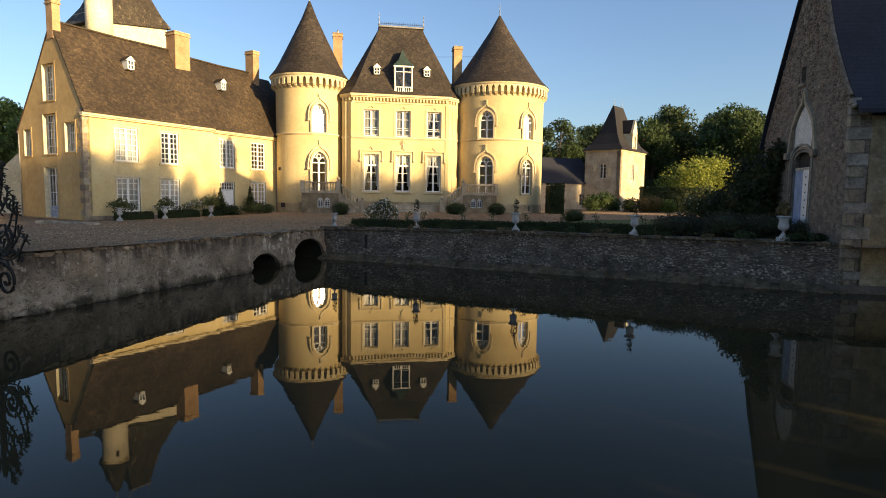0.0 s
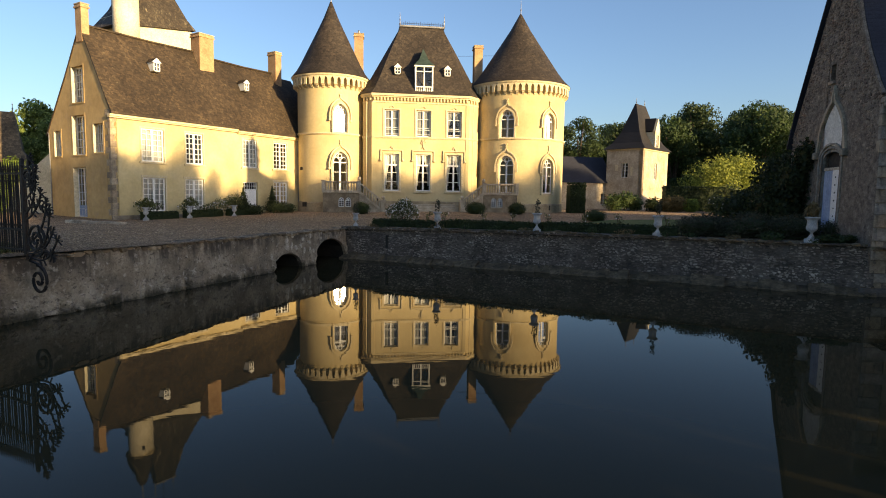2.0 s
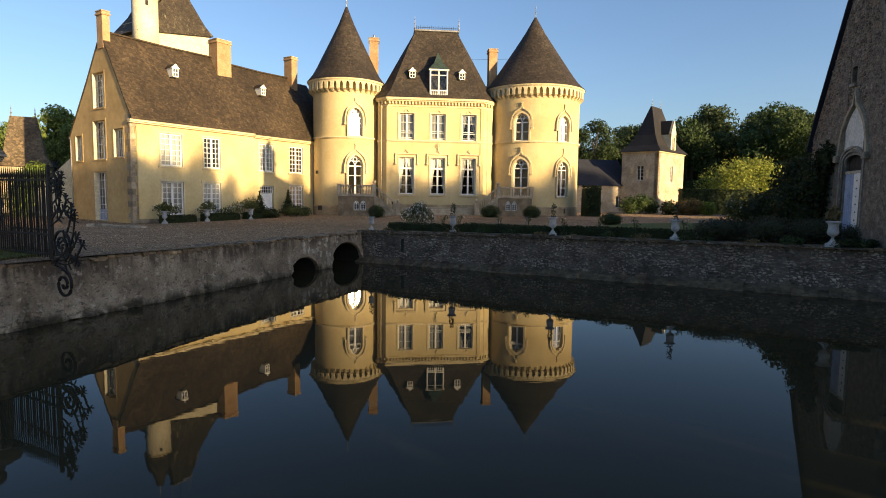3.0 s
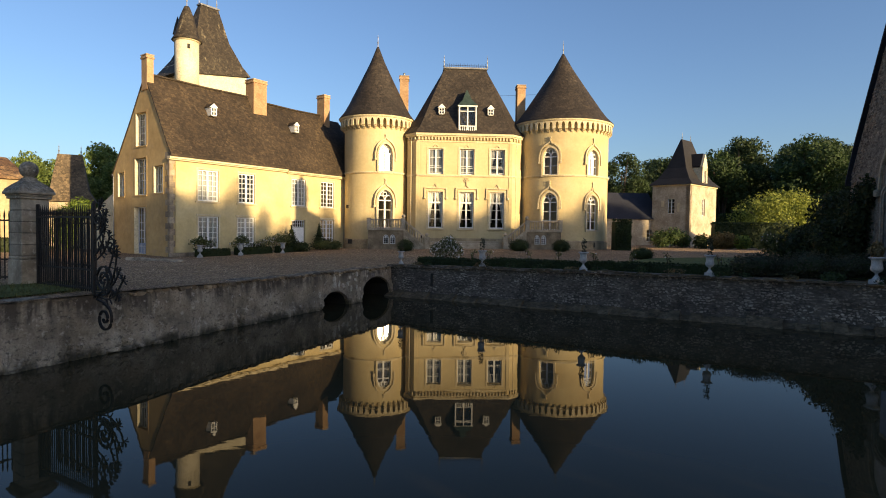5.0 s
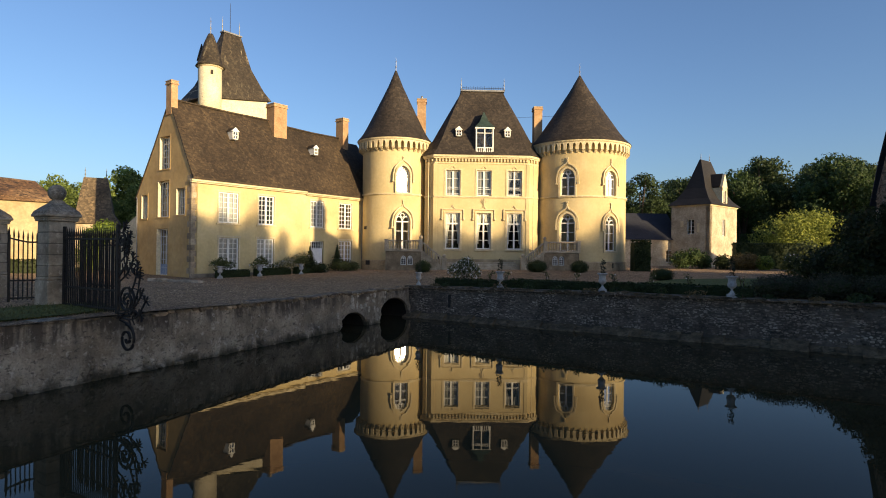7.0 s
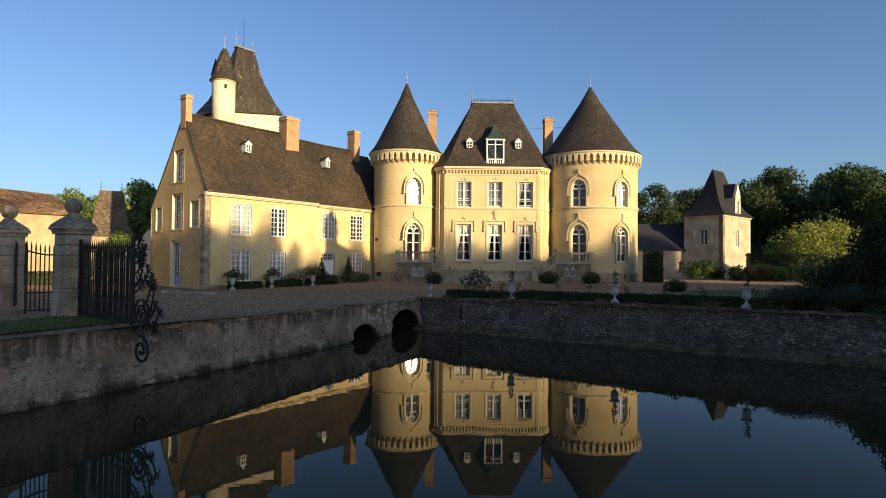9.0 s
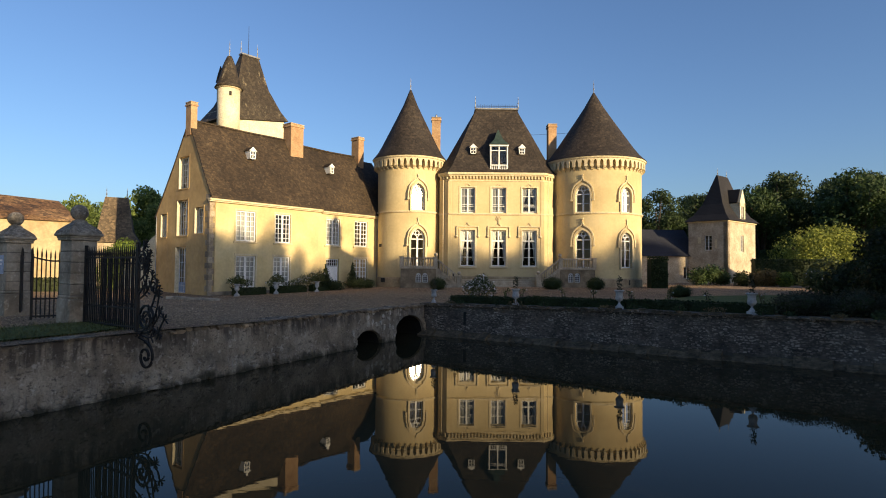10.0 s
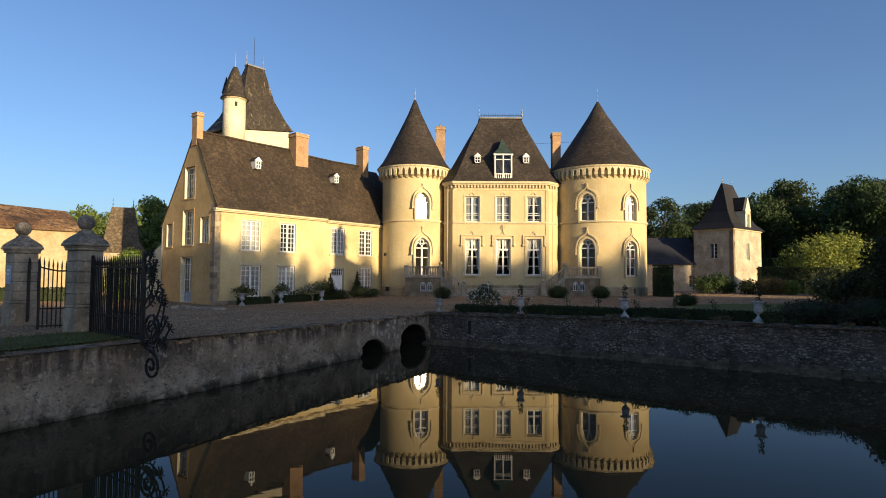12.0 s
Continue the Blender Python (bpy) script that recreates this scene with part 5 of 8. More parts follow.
# ---- the outside stairs ----
def perron(x0, x1, way, xend, y0, y1, base, top, label):
    """A landing on a stone base with a stair running along the front; way +1 goes down to the right."""
    ob = thing("stone_staircase", pose((x0 + x1) / 2, y0, base), label, "staircase", "stairs of the castle front")
    cx = (x0 + x1) / 2
    a, b, H, D = x0 - cx, x1 - cx, top - base, y1 - y0
    cellar = [0.96 + k * 0.58 if way < 0 else b - a - 0.96 - k * 0.58 for k in range(2)]
    holes = [(c - 0.24, c + 0.24, 0.45, 0.98, ogive(0.24, 0.3)) for c in cellar]
    part("base_wall", wall_mesh(flat(a, 0.0), 0, b - a, -0.4, lambda s: H - 0.14, holes, 0.3), STAINED, ob, "stained brown stone stair base")
    part("base_wall", boxes((a, a + 0.3, 0.3, D, -0.4, H - 0.14), (b - 0.3, b, 0.3, D, -0.4, H - 0.14)), STAINED, ob)
    # dark sheet that gives the cellar windows their unlit depth
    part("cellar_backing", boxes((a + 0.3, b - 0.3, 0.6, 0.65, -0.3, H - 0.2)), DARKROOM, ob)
    part("landing", boxes((a - 0.08, b + 0.08, -0.1, D, H - 0.14, H), bevel=0.02), WARMSTONE, ob)
    for c in cellar:
        casement(ob, pose(a + c, 0.1, 0.45), 0.48, 0.53, 1, 3, 2, arch=(ogive, 0.3), rail=0.055, bar=0.03)
    n = round(H / 0.18)
    e = xend - cx
    run = (e - (b if way > 0 else a)) / n
    s0 = b if way > 0 else a
    for k in range(n):
        xa, xb = sorted((s0 + run * k, s0 + run * (k + 1)))
        part("step", boxes((xa - 0.02, xb + 0.02, 0.05, D - 0.02, -0.3, H - (k + 1) * H / n), bevel=0.012), WARMSTONE, ob)
    bal = shared("baluster", lambda: lathe([(0.06, 0), (0.06, 0.05), (0.035, 0.09), (0.065, 0.24), (0.05, 0.34), (0.03, 0.5), (0.045, 0.56), (0.06, 0.6), (0.06, 0.66)], 8), WARMSTONE)
    pier = shared("pier", lambda: boxes((-0.15, 0.15, -0.15, 0.15, 0, 0.86), (-0.19, 0.19, -0.19, 0.19, 0.86, 0.94), bevel=0.012), WARMSTONE)
    N = int((b - a - 0.4) / 0.21)
    for i in range(N + 1):
        part("baluster", bal, None, ob, at=pose(a + 0.25 + (b - a - 0.5) * i / N, 0.05, H + 0.08))
    part("rail", boxes((a, b, -0.08, 0.18, H + 0.74, H + 0.86), (a, b, -0.06, 0.16, H, H + 0.08), bevel=0.012), WARMSTONE, ob)
    outer = a if way > 0 else b
    for i in range(5):
        part("baluster", bal, None, ob, at=pose(outer, 0.3 + 0.24 * i, H + 0.08))
    part("rail", boxes((outer - 0.12, outer + 0.12, 0.15, D, H + 0.74, H + 0.86), bevel=0.012), WARMSTONE, ob)
    part("pier", pier, None, ob, at=pose(a + 0.05, 0.05, H))
    part("pier", pier, None, ob, at=pose(b - 0.05, 0.05, H))
    drop = H - 0.15
    for i in range(9):
        f = (i + 0.5) / 9
        part("baluster", bal, None, ob, at=pose(s0 + (e - s0) * f, 0.05, H + 0.0 - drop * f))
    p0, p1 = (s0, 0.05, H + 0.78), (e, 0.05, H + 0.78 - drop)
    part("rail", sweep([p0, p1], 0.12, 0.06), WARMSTONE, ob)
    q0, q1 = (s0, 0.05, H - 0.06), (e, 0.05, H - 0.06 - drop)
    part("string", sweep([q0, q1], 0.12, 0.10), WARMSTONE, ob)
    part("pier", boxes((e - 0.2, e + 0.2, -0.15, 0.25, -0.4, 1.0), (e - 0.25, e + 0.25, -0.2, 0.3, 1.0, 1.1), bevel=0.015), WARMSTONE, ob)
    for xx, zz in ((e, 1.1), (s0, H + 0.94)):
        bm = bmesh.new()
        bmesh.ops.create_icosphere(bm, subdivisions=2, radius=0.17, matrix=Matrix.Translation((xx, 0.05, zz + 0.17)))
        part("stone_ball", bm, WARMSTONE, ob, smooth=True)
    return ob


perron(-3.6, -0.5, 1, 1.55, 50.15, 52.0, 1.72, 3.5, "grey stone landing and stair with balusters at the slender tower")
perron(10.4, 13.5, -1, 8.5, 50.1, 51.9, 1.82, 3.5, "grey stone landing and stair with balusters at the stout tower")
steps = thing("entrance_steps", pose(5.02, 51.6, 1.84), "three broad low stone steps before the pavilion", "steps")
for k in range(4):
    part("step", boxes((-3.3 + 0.05 * k, 3.25 - 0.05 * k, -1.3 + 0.38 * k, 0.98, -0.3 + 0.15 * k, 0.0 + 0.15 * (k + 1)), bevel=0.015), WARMSTONE, steps)


# ---- the long wing ----
WX, WY, WZ, WANG, WK = -17.04, 41.74, 1.245, 50.2, 0.938
wing = thing("castle_wing", pose(WX, WY, WZ, 0, 0, WANG) @ Matrix.Scale(WK, 4), "long ochre stuccoed wing with a steep brown tiled roof", "house")


def zw(z):
    return z - 1.1


W_HOLES = {"up": [(2.27, 4.07), (5.95, 7.52), (11.5, 13.1), (15.02, 16.7)], "low": [(2.3, 4.1), (5.82, 7.5), (15.0, 16.68)]}
holes = [(a, b, zw(5.5), zw(8.0), None) for a, b in W_HOLES["up"]] + [(a, b, zw(1.72), zw(4.3), None) for a, b in W_HOLES["low"]]
holes += [(11.5, 13.1, zw(1.12), zw(4.22), None)]
part("wall", wall_mesh(flat(0, 0), 0.0, 18.2, -0.5, lambda s: zw(8.95), holes, 0.5), STUCCO_WING, wing)
for i, (a, b) in enumerate(W_HOLES["up"]):
    casement(wing, pose((a + b) / 2, 0.1, zw(5.5)), b - a, 2.5, 2, 6, 2, bar=0.055, rail=0.11, curtain="full" if i in (0, 2) else None, cloth=NET, label="white many-paned casement window")
    part("surround", boxes((a - 0.12, a, -0.02, 0.06, zw(5.5), zw(8.0)), (b, b + 0.12, -0.02, 0.06, zw(5.5), zw(8.0)), (a - 0.12, b + 0.12, -0.02, 0.06, zw(8.0), zw(8.14)),
                           (a - 0.2, b + 0.2, -0.1, 0.06, zw(5.36), zw(5.5))), TRIM, wing)
for i, (a, b) in enumerate(W_HOLES["low"]):
    casement(wing, pose((a + b) / 2, 0.1, zw(1.72)), b - a, 2.58, 2, 6, 2, bar=0.055, rail=0.11, curtain="full", cloth=NET, label="white many-paned casement window")
    part("surround", boxes((a - 0.12, a, -0.02, 0.06, zw(1.72), zw(4.3)), (b, b + 0.12, -0.02, 0.06, zw(1.72), zw(4.3)), (a - 0.15, b + 0.15, -0.06, 0.06, zw(4.3), zw(4.48))), TRIM, wing)
# front door with a glazed transom
d = part("door", boxes((11.58, 13.02, 0.14, 0.2, zw(1.14), zw(3.5)), (11.7, 12.22, 0.12, 0.15, zw(1.4), zw(2.1)), (12.38, 12.9, 0.12, 0.15, zw(1.4), zw(2.1)),
                       (11.7, 12.22, 0.12, 0.15, zw(2.3), zw(3.35)), (12.38, 12.9, 0.12, 0.15, zw(2.3), zw(3.35)), (12.28, 12.32, 0.12, 0.16, zw(1.14), zw(3.5))), WHITE, wing, "white panelled front door")
part("handle", lathe([(0.03, zw(2.2)), (0.03, zw(2.32))], 8, cx=12.36, cy=0.1), LEAD, d)
casement(wing, pose(12.3, 0.14, zw(3.52)), 1.56, 0.68, 1, 2, 6, rail=0.06, bar=0.04, name="transom_window")
part("door_step", boxes((11.3, 13.3, -0.5, 0.1, -0.3, 0.1), bevel=0.02), GREYSTONE, wing)
part("eave_moulding", boxes((-0.12, 10.9, -0.2, 0.1, zw(8.5), zw(8.6)), (-0.12, 10.9, -0.3, 0.1, zw(8.6), zw(8.76)), bevel=0.02), TRIM, wing)
part("eave_moulding", boxes((10.9, 18.25, -0.2, 0.1, zw(8.4), zw(8.5)), (10.9, 18.25, -0.3, 0.1, zw(8.5), zw(8.66)), bevel=0.02), TRIM, wing)
part("plinth", boxes((-0.06, 11.4, -0.05, 0.1, -0.5, 0.35), (13.2, 18.2, -0.05, 0.1, -0.5, 0.35)), GREYSTONE, wing)
part("downpipe", lathe([(0.05, 0.2), (0.05, zw(8.7))], 8, cx=18.0, cy=-0.1), LEAD, wing)
# gable end
RV, RZ, BV, BZ = 3.6, zw(15.3), 9.05, zw(7.9)


def gable_top(s):
    return zw(8.95) + (RZ - zw(8.95)) * s / RV if s < RV else RZ - (RZ - BZ) * (s - RV) / (BV - RV)


G_HOLES = [(3.45, 5.1, 9.85, 12.5), (3.5, 5.3, 5.95, 8.9), (7.15, 8.2, 5.9, 7.9), (0.95, 2.3, 6.05, 8.15), (3.6, 5.45, 1.2, 5.0)]
gholes = [(a, b, zw(c), zw(d), None) for a, b, c, d in G_HOLES]
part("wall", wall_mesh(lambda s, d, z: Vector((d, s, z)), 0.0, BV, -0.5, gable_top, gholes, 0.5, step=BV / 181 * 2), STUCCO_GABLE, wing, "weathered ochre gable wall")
part("wall", boxes((0.5, 18.2, BV - 0.5, BV, -0.5, BZ), (17.7, 18.2, 0.5, BV - 0.5, -0.5, BZ)), STUCCO_WING, wing)
part("floor_slab", boxes((0.5, 17.7, 0.5, BV - 0.5, zw(4.75), zw(5.1)), (0.5, 17.7, 0.5, BV - 0.5, zw(8.6), zw(8.8)), (0.5, 17.7, 0.5, BV - 0.5, 0.0, 0.12)), DARKROOM, wing)
part("inner_wall", boxes((0.6, 17.6, 3.3, 3.5, 0.12, zw(8.6))), DARKROOM, wing)
for i, (a, b, c, dd) in enumerate(G_HOLES):
    lab = "glazed grey-blue garden door" if i == 4 else "white casement window in a deep reveal"
    # the gable looks along -x: local x of the window runs towards -y
    m = Matrix(((0, 1, 0, 0.32), (-1, 0, 0, (a + b) / 2), (0, 0, 1, zw(c)), (0, 0, 0, 1)))
    if i == 4:
        g = casement(wing, m, b - a, dd - c, 2, 6, 2, bar=0.04, rail=0.09, name="glazed_door", label=lab)
        part("panel", boxes((-(b - a) / 2 + 0.03, (b - a) / 2 - 0.03, 0.0, 0.07, 0.02, 0.9)), BLUE_PAINT, g, "painted lower panel")
    else:
        casement(wing, m, b - a, dd - c, 2, 5 if dd - c > 2.4 else 3, 2, bar=0.04, rail=0.09, label=lab)
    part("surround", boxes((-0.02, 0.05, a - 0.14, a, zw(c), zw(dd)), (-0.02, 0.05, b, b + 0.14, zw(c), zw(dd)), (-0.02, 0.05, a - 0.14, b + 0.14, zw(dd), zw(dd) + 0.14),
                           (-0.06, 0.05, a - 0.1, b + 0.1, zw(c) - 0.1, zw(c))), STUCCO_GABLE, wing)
    # only the sun-facing jamb is lined in cream, so its sunlight is painted
    part("reveal", boxes((-0.024, 0.31, b - 0.014, b + 0.004, zw(c) + 0.01, zw(dd) - 0.01)), CREAM, wing, "pale plastered jamb, with sunlight put into its colour")
part("downpipe", sweep([(-0.07, BV - 0.15, 0.1), (-0.07, BV - 0.15, BZ - 0.3), (-0.02, BV + 0.1, BZ - 0.1)], 0.045, 0, round_n=6), LEAD, wing)
# quoins at the corner
for k in range(17):
    z0 = 0.36 + k * 0.45
    wq, wr = (0.42, 0.3) if k % 2 else (0.3, 0.62)
    part("quoin", boxes((-0.012, wq, -0.012, 0.1, z0, z0 + 0.44), (-0.012, 0.1, 0.1, wr, z0, z0 + 0.44), bevel=0.01), QUOIN, wing)
# roofs, with a small step between the two builds
def wing_roof(u0, u1, zr, ze, name="roof"):
    bm = bmesh.new()
    th = 0.16
    def sag(f):
        return -0.07 * math.sin(math.pi * f)
    n = 16
    rowsv = []
    for i in range(n + 1):
        u = u0 + (u1 - u0) * i / n
        s = sag(i / n) + 0.02 * math.sin(i * 2.1)
        prof = [(-0.36, ze - 0.08), (0.35, ze + 0.95), (1.6, ze + (zr - ze) * 0.48 + s), (RV, zr + s), (6.0, BZ + (zr - BZ) * 0.55), (BV + 0.3, BZ - 0.2)]
        low = [(v, z - th) for v, z in reversed(prof)]
        rowsv.append([bm.verts.new((u, v, z)) for v, z in prof + low])
    for a, b in zip(rowsv, rowsv[1:]):
        for k in range(len(a)):
            bm.faces.new((a[k], a[(k + 1) % len(a)], b[(k + 1) % len(a)], b[k]))
    bm.faces.new(rowsv[0])
    bm.faces.new(rowsv[-1])
    return part(name, bm, TILE, wing, "steep old brown tile roof streaked with lichen")


wing_roof(-0.06, 10.92, RZ + 0.16, zw(9.0))
wing_roof(10.93, 18.25, RZ - 0.1, zw(8.9))
part("ridge_tiles", sweep([(-0.05, RV, RZ + 0.2), (5.4, RV, RZ + 0.13), (10.9, RV, RZ + 0.2)], 0.12, 0.06), TILE, wing)
part("ridge_tiles", sweep([(10.93, RV, RZ - 0.06), (14.6, RV, RZ - 0.13), (18.2, RV, RZ - 0.06)], 0.12, 0.06), TILE, wing)
chimney(wing, -0.08, 0.46, RV - 0.42, RV + 0.42, zw(14.2), zw(16.95))
chimney(wing, 9.3, 10.72, RV - 0.95, RV + 0.25, zw(12.6), zw(17.0))
chimney(wing, 18.0, 18.75, RV - 0.7, RV + 0.4, zw(14.0), zw(17.3))
lucarne(wing, 4.66, 1.55, zw(12.72), 0.54, 0.7, 1.3, roof=TILE)
lucarne(wing, 13.3, 1.5, zw(12.6), 0.5, 0.66, 1.3, roof=TILE)
# slate link between the wing and the slender tower
link = thing("link_building", pose(WX, WY, WZ, 0, 0, WANG) @ Matrix.Scale(WK, 4), "dark slate-roofed link between wing and tower", "building")
part("wall", boxes((18.26, 21.5, 0.6, 8.0, -0.4, zw(8.8))), STUCCO, link)
part("roof", rows_roof([[(18.26, 0.2, zw(8.8)), (21.9, 0.2, zw(8.8)), (21.9, 8.3, zw(8.8)), (18.26, 8.3, zw(8.8))],
                        [(18.26, 1.6, zw(11.8)), (21.3, 1.6, zw(11.8)), (21.3, 7.0, zw(11.8)), (18.26, 7.0, zw(11.8))],
                        [(18.26, RV, zw(14.9)), (20.6, RV, zw(14.9)), (20.6, RV + 0.6, zw(14.9)), (18.26, RV + 0.6, zw(14.9))]]), SLATE, link)


# ---- the old keep with its stair turret, behind the wing ----
KX, KY, KZ = -19.17, 50.67, 1.41
keep = thing("old_keep_tower", pose(KX, KY, KZ, 0, 0, WANG) @ Matrix.Scale(0.95, 4), "cream rendered square keep with a tall lichened tile roof", "tower")


def zk(z):
    return z - 1.3


KL, KD = 6.2, 4.0
part("wall", boxes((0, KL, 0, KD, -0.4, zk(18.4))), CREAM, keep)
e0, e1 = zk(18.3), zk(24.6)
part("roof", rows_roof([[(-0.85, -0.3, e0 - 1.1), (KL + 0.3, -0.3, e0), (KL + 0.3, KD + 0.3, e0), (-0.85, KD + 0.3, e0 - 1.1)],
                        [(0.6, 0.15, e0 + 0.9), (KL - 0.3, 0.15, e0 + 0.9), (KL - 0.3, KD - 0.15, e0 + 0.9), (0.6, KD - 0.15, e0 + 0.9)],
                        [(1.45, 0.85, e0 + 3.0), (KL - 1.3, 0.85, e0 + 3.0), (KL - 1.3, KD - 0.85, e0 + 3.0), (1.45, KD - 0.85, e0 + 3.0)],
                        [(2.45, 1.75, e1), (KL - 1.95, 1.75, e1), (KL - 1.95, KD - 1.75, e1), (2.45, KD - 1.75, e1)]]), KEEP_TILE, keep, "tall steep tile roof streaked with lichen")
part("ridge_capping", boxes((2.35, KL - 1.85, 1.65, KD - 1.65, e1 - 0.05, e1 + 0.1)), LEAD, keep)
for x in (2.4, KL - 1.95):
    finial(keep, x, 2.0, e1 + 0.1, 1.5)
part("lightning_rod", lathe([(0.03, e1), (0.015, e1 + 3.2)], 6, cx=3.35, cy=2.2), IRON, keep)
turret = part("stair_turret", lathe([(1.02, zk(14.5)), (1.02, zk(20.3)), (0.86, zk(20.3)), (0.86, zk(14.5))], 28, cx=0.12, cy=0.15), CREAM, keep, "round cream stair turret", smooth=True)
part("turret_roof", lathe([(1.3, zk(20.18)), (1.1, zk(20.5)), (0.82, zk(21.4)), (0.6, zk(22.3)), (0.33, zk(23.0)), (0.2, zk(23.28)), (0, zk(23.32))], 28, cx=0.12, cy=0.15), KEEP_TILE, turret, smooth=True)
part("turret_moulding", lathe([(0.96, zk(20.0)), (1.14, zk(20.1)), (1.14, zk(20.25)), (0.96, zk(20.25))], 28, cx=0.12, cy=0.15), TRIM, turret)
# the turret wall is whole here; the block's colour is the opening's shade
part("loophole", boxes((-0.11, 0.11, -0.03, 0.1, -0.2, 0.2)), DARKROOM, turret, at=pose(0.12, 0.15, 0) @ Matrix.Rotation(radians(-22), 4, "Z") @ pose(0, -1.02, zk(19.5)))
finial(turret, 0.12, 0.15, zk(23.3), 1.75)
part("small_turret", lathe([(0.3, zk(19.0)), (0.3, zk(21.0)), (0.42, zk(21.0)), (0.25, zk(21.8)), (0.04, zk(22.6)), (0, zk(22.65))], 16, cx=0.0, cy=1.5), KEEP_TILE, keep, smooth=True)


# ---- the chapel at the water's edge ----
C_NEAR = CHAPEL_NEAR + 1.13 * Vector((math.cos(radians(72)), math.sin(radians(72))))
C_LEN = 7.22
C_FAR = C_NEAR + C_LEN * Vector((math.cos(radians(72)), math.sin(radians(72))))
CZ = 1.6
chapel = thing("chapel", pose(C_FAR.x, C_FAR.y, CZ, 0, 0, 252), "old rubble-stone chapel with a steep blue slate roof", "chapel")


def zc(z):
    return z - CZ


C_APEX, C_EAVE = zc(13.3), zc(6.25)
C_MID = 3.9
VERGE = [(C_MID, C_APEX), (5.08, zc(10.9)), (5.53, zc(9.75)), (6.13, zc(8.55)), (6.85, zc(7.38)), (C_LEN, zc(6.9))]     # the verge sweeps out to a kneeler


def chapel_top(s):
    if s < C_MID:
        return C_EAVE + (C_APEX - C_EAVE) * s / C_MID
    return float(np.interp(s, [a for a, _ in VERGE], [b for _, b in VERGE]))


DOOR_S = 3.85                                   # middle of the doorway along the gable
doorway = (DOOR_S - 0.75, DOOR_S + 0.75, zc(1.75), zc(5.0), round_arch(0.75, 0.32))
slot = (DOOR_S - 0.6, DOOR_S - 0.2, zc(8.1), zc(8.75), None)
part("wall", wall_mesh(lambda s, d, z: Vector((s, d - 0.03 * max(0.0, -z), z)), 0.0, C_LEN, -2.7, chapel_top, [doorway, slot], 0.7, step=0.06), CHAPEL_MORTAR, chapel, "rubble gable wall of brown fieldstone")
part("wall", boxes((C_LEN - 0.7, C_LEN, 0.7, 22.0, -2.7, C_EAVE)), CHAPEL_SIDE, chapel, "ochre rendered side wall")
part("wall", boxes((0.0, 0.7, 0.7, 22.0, -1.0, C_EAVE)), CHAPEL_SIDE, chapel)
part("wall", boxes((0.7, C_LEN - 0.7, 21.3, 22.0, -1.0, C_EAVE)), CHAPEL_SIDE, chapel)
part("floor_slab", boxes((0.7, C_LEN - 0.7, 0.7, 21.3, -0.1, 0.1)), GREYSTONE, chapel)


def chapel_slope(sx):
    foot = C_EAVE - 0.45
    prof = [(-0.28, foot), (-0.28 + (C_MID + 0.28) * 0.16, foot + (C_APEX - foot) * 0.2), (C_MID, C_APEX + 0.22)]
    if sx > 0:
        prof = [(C_LEN + 0.5, zc(6.42)), (C_LEN + 0.1, zc(6.86))] + [(s, z + 0.14) for s, z in reversed(VERGE[1:-1])] + [(C_MID, C_APEX + 0.22)]
    bm = bmesh.new()
    rows = []
    for y in (-0.16 if sx < 0 else 0.05, 22.2):
        rows.append([bm.verts.new((s, y, z)) for s, z in prof] + [bm.verts.new((s, y, z - 0.14)) for s, z in reversed(prof)])
    n = len(rows[0])
    for k in range(n):
        bm.faces.new((rows[0][k], rows[0][(k + 1) % n], rows[1][(k + 1) % n], rows[1][k]))
    bm.faces.new(rows[0])
    bm.faces.new(rows[1])
    return part("roof", bm, BLUE_SLATE, chapel, "blue-grey slate roof slope")


chapel_slope(-1)
chapel_slope(1)
part("ridge_tiles", sweep([(C_MID, -0.1, C_APEX + 0.22), (C_MID, 22, C_APEX + 0.22)], 0.12, 0.06), BLUE_SLATE, chapel)
T_FOOT = zc(13.0)
turret_b = part("bell_turret", boxes((C_MID - 0.5, C_MID + 0.5, -0.1, 0.9, T_FOOT - 0.9, T_FOOT + 2.2), (C_MID - 0.66, C_MID + 0.66, -0.26, 1.06, T_FOOT + 1.3, T_FOOT + 1.45)), BLUE_SLATE, chapel, "slated bell turret on the ridge")
part("turret_cap", quad_roof([(C_MID - 0.6, -0.2, T_FOOT + 2.2), (C_MID + 0.6, -0.2, T_FOOT + 2.2), (C_MID + 0.6, 1.0, T_FOOT + 2.2), (C_MID - 0.6, 1.0, T_FOOT + 2.2)], [(C_MID, 0.4, T_FOOT + 3.4)]), BLUE_SLATE, turret_b)
finial(turret_b, C_MID, 0.4, T_FOOT + 3.3, 0.8)
part("eave_block", boxes((C_LEN - 0.12, C_LEN + 0.2, -0.06, 0.24, zc(6.62), zc(6.84)), (C_LEN + 0.02, C_LEN + 0.26, -0.04, 0.2, zc(6.5), zc(6.66)), bevel=0.04), QUOIN_PALE, chapel, "pale carved stone kneeler at the eave")
part("verge_coping", sweep([(s, -0.03, z + 0.04) for s, z in VERGE], 0.06, 0.05, up=(0, 1, 0)), CHAPEL_MORTAR, chapel, "thin mortared verge")
door = part("door", boxes((DOOR_S - 0.74, DOOR_S + 0.02, 0.1, 0.17, zc(1.76), zc(4.5))), BLUE_PAINT, chapel, "faded blue plank door leaf, closed")
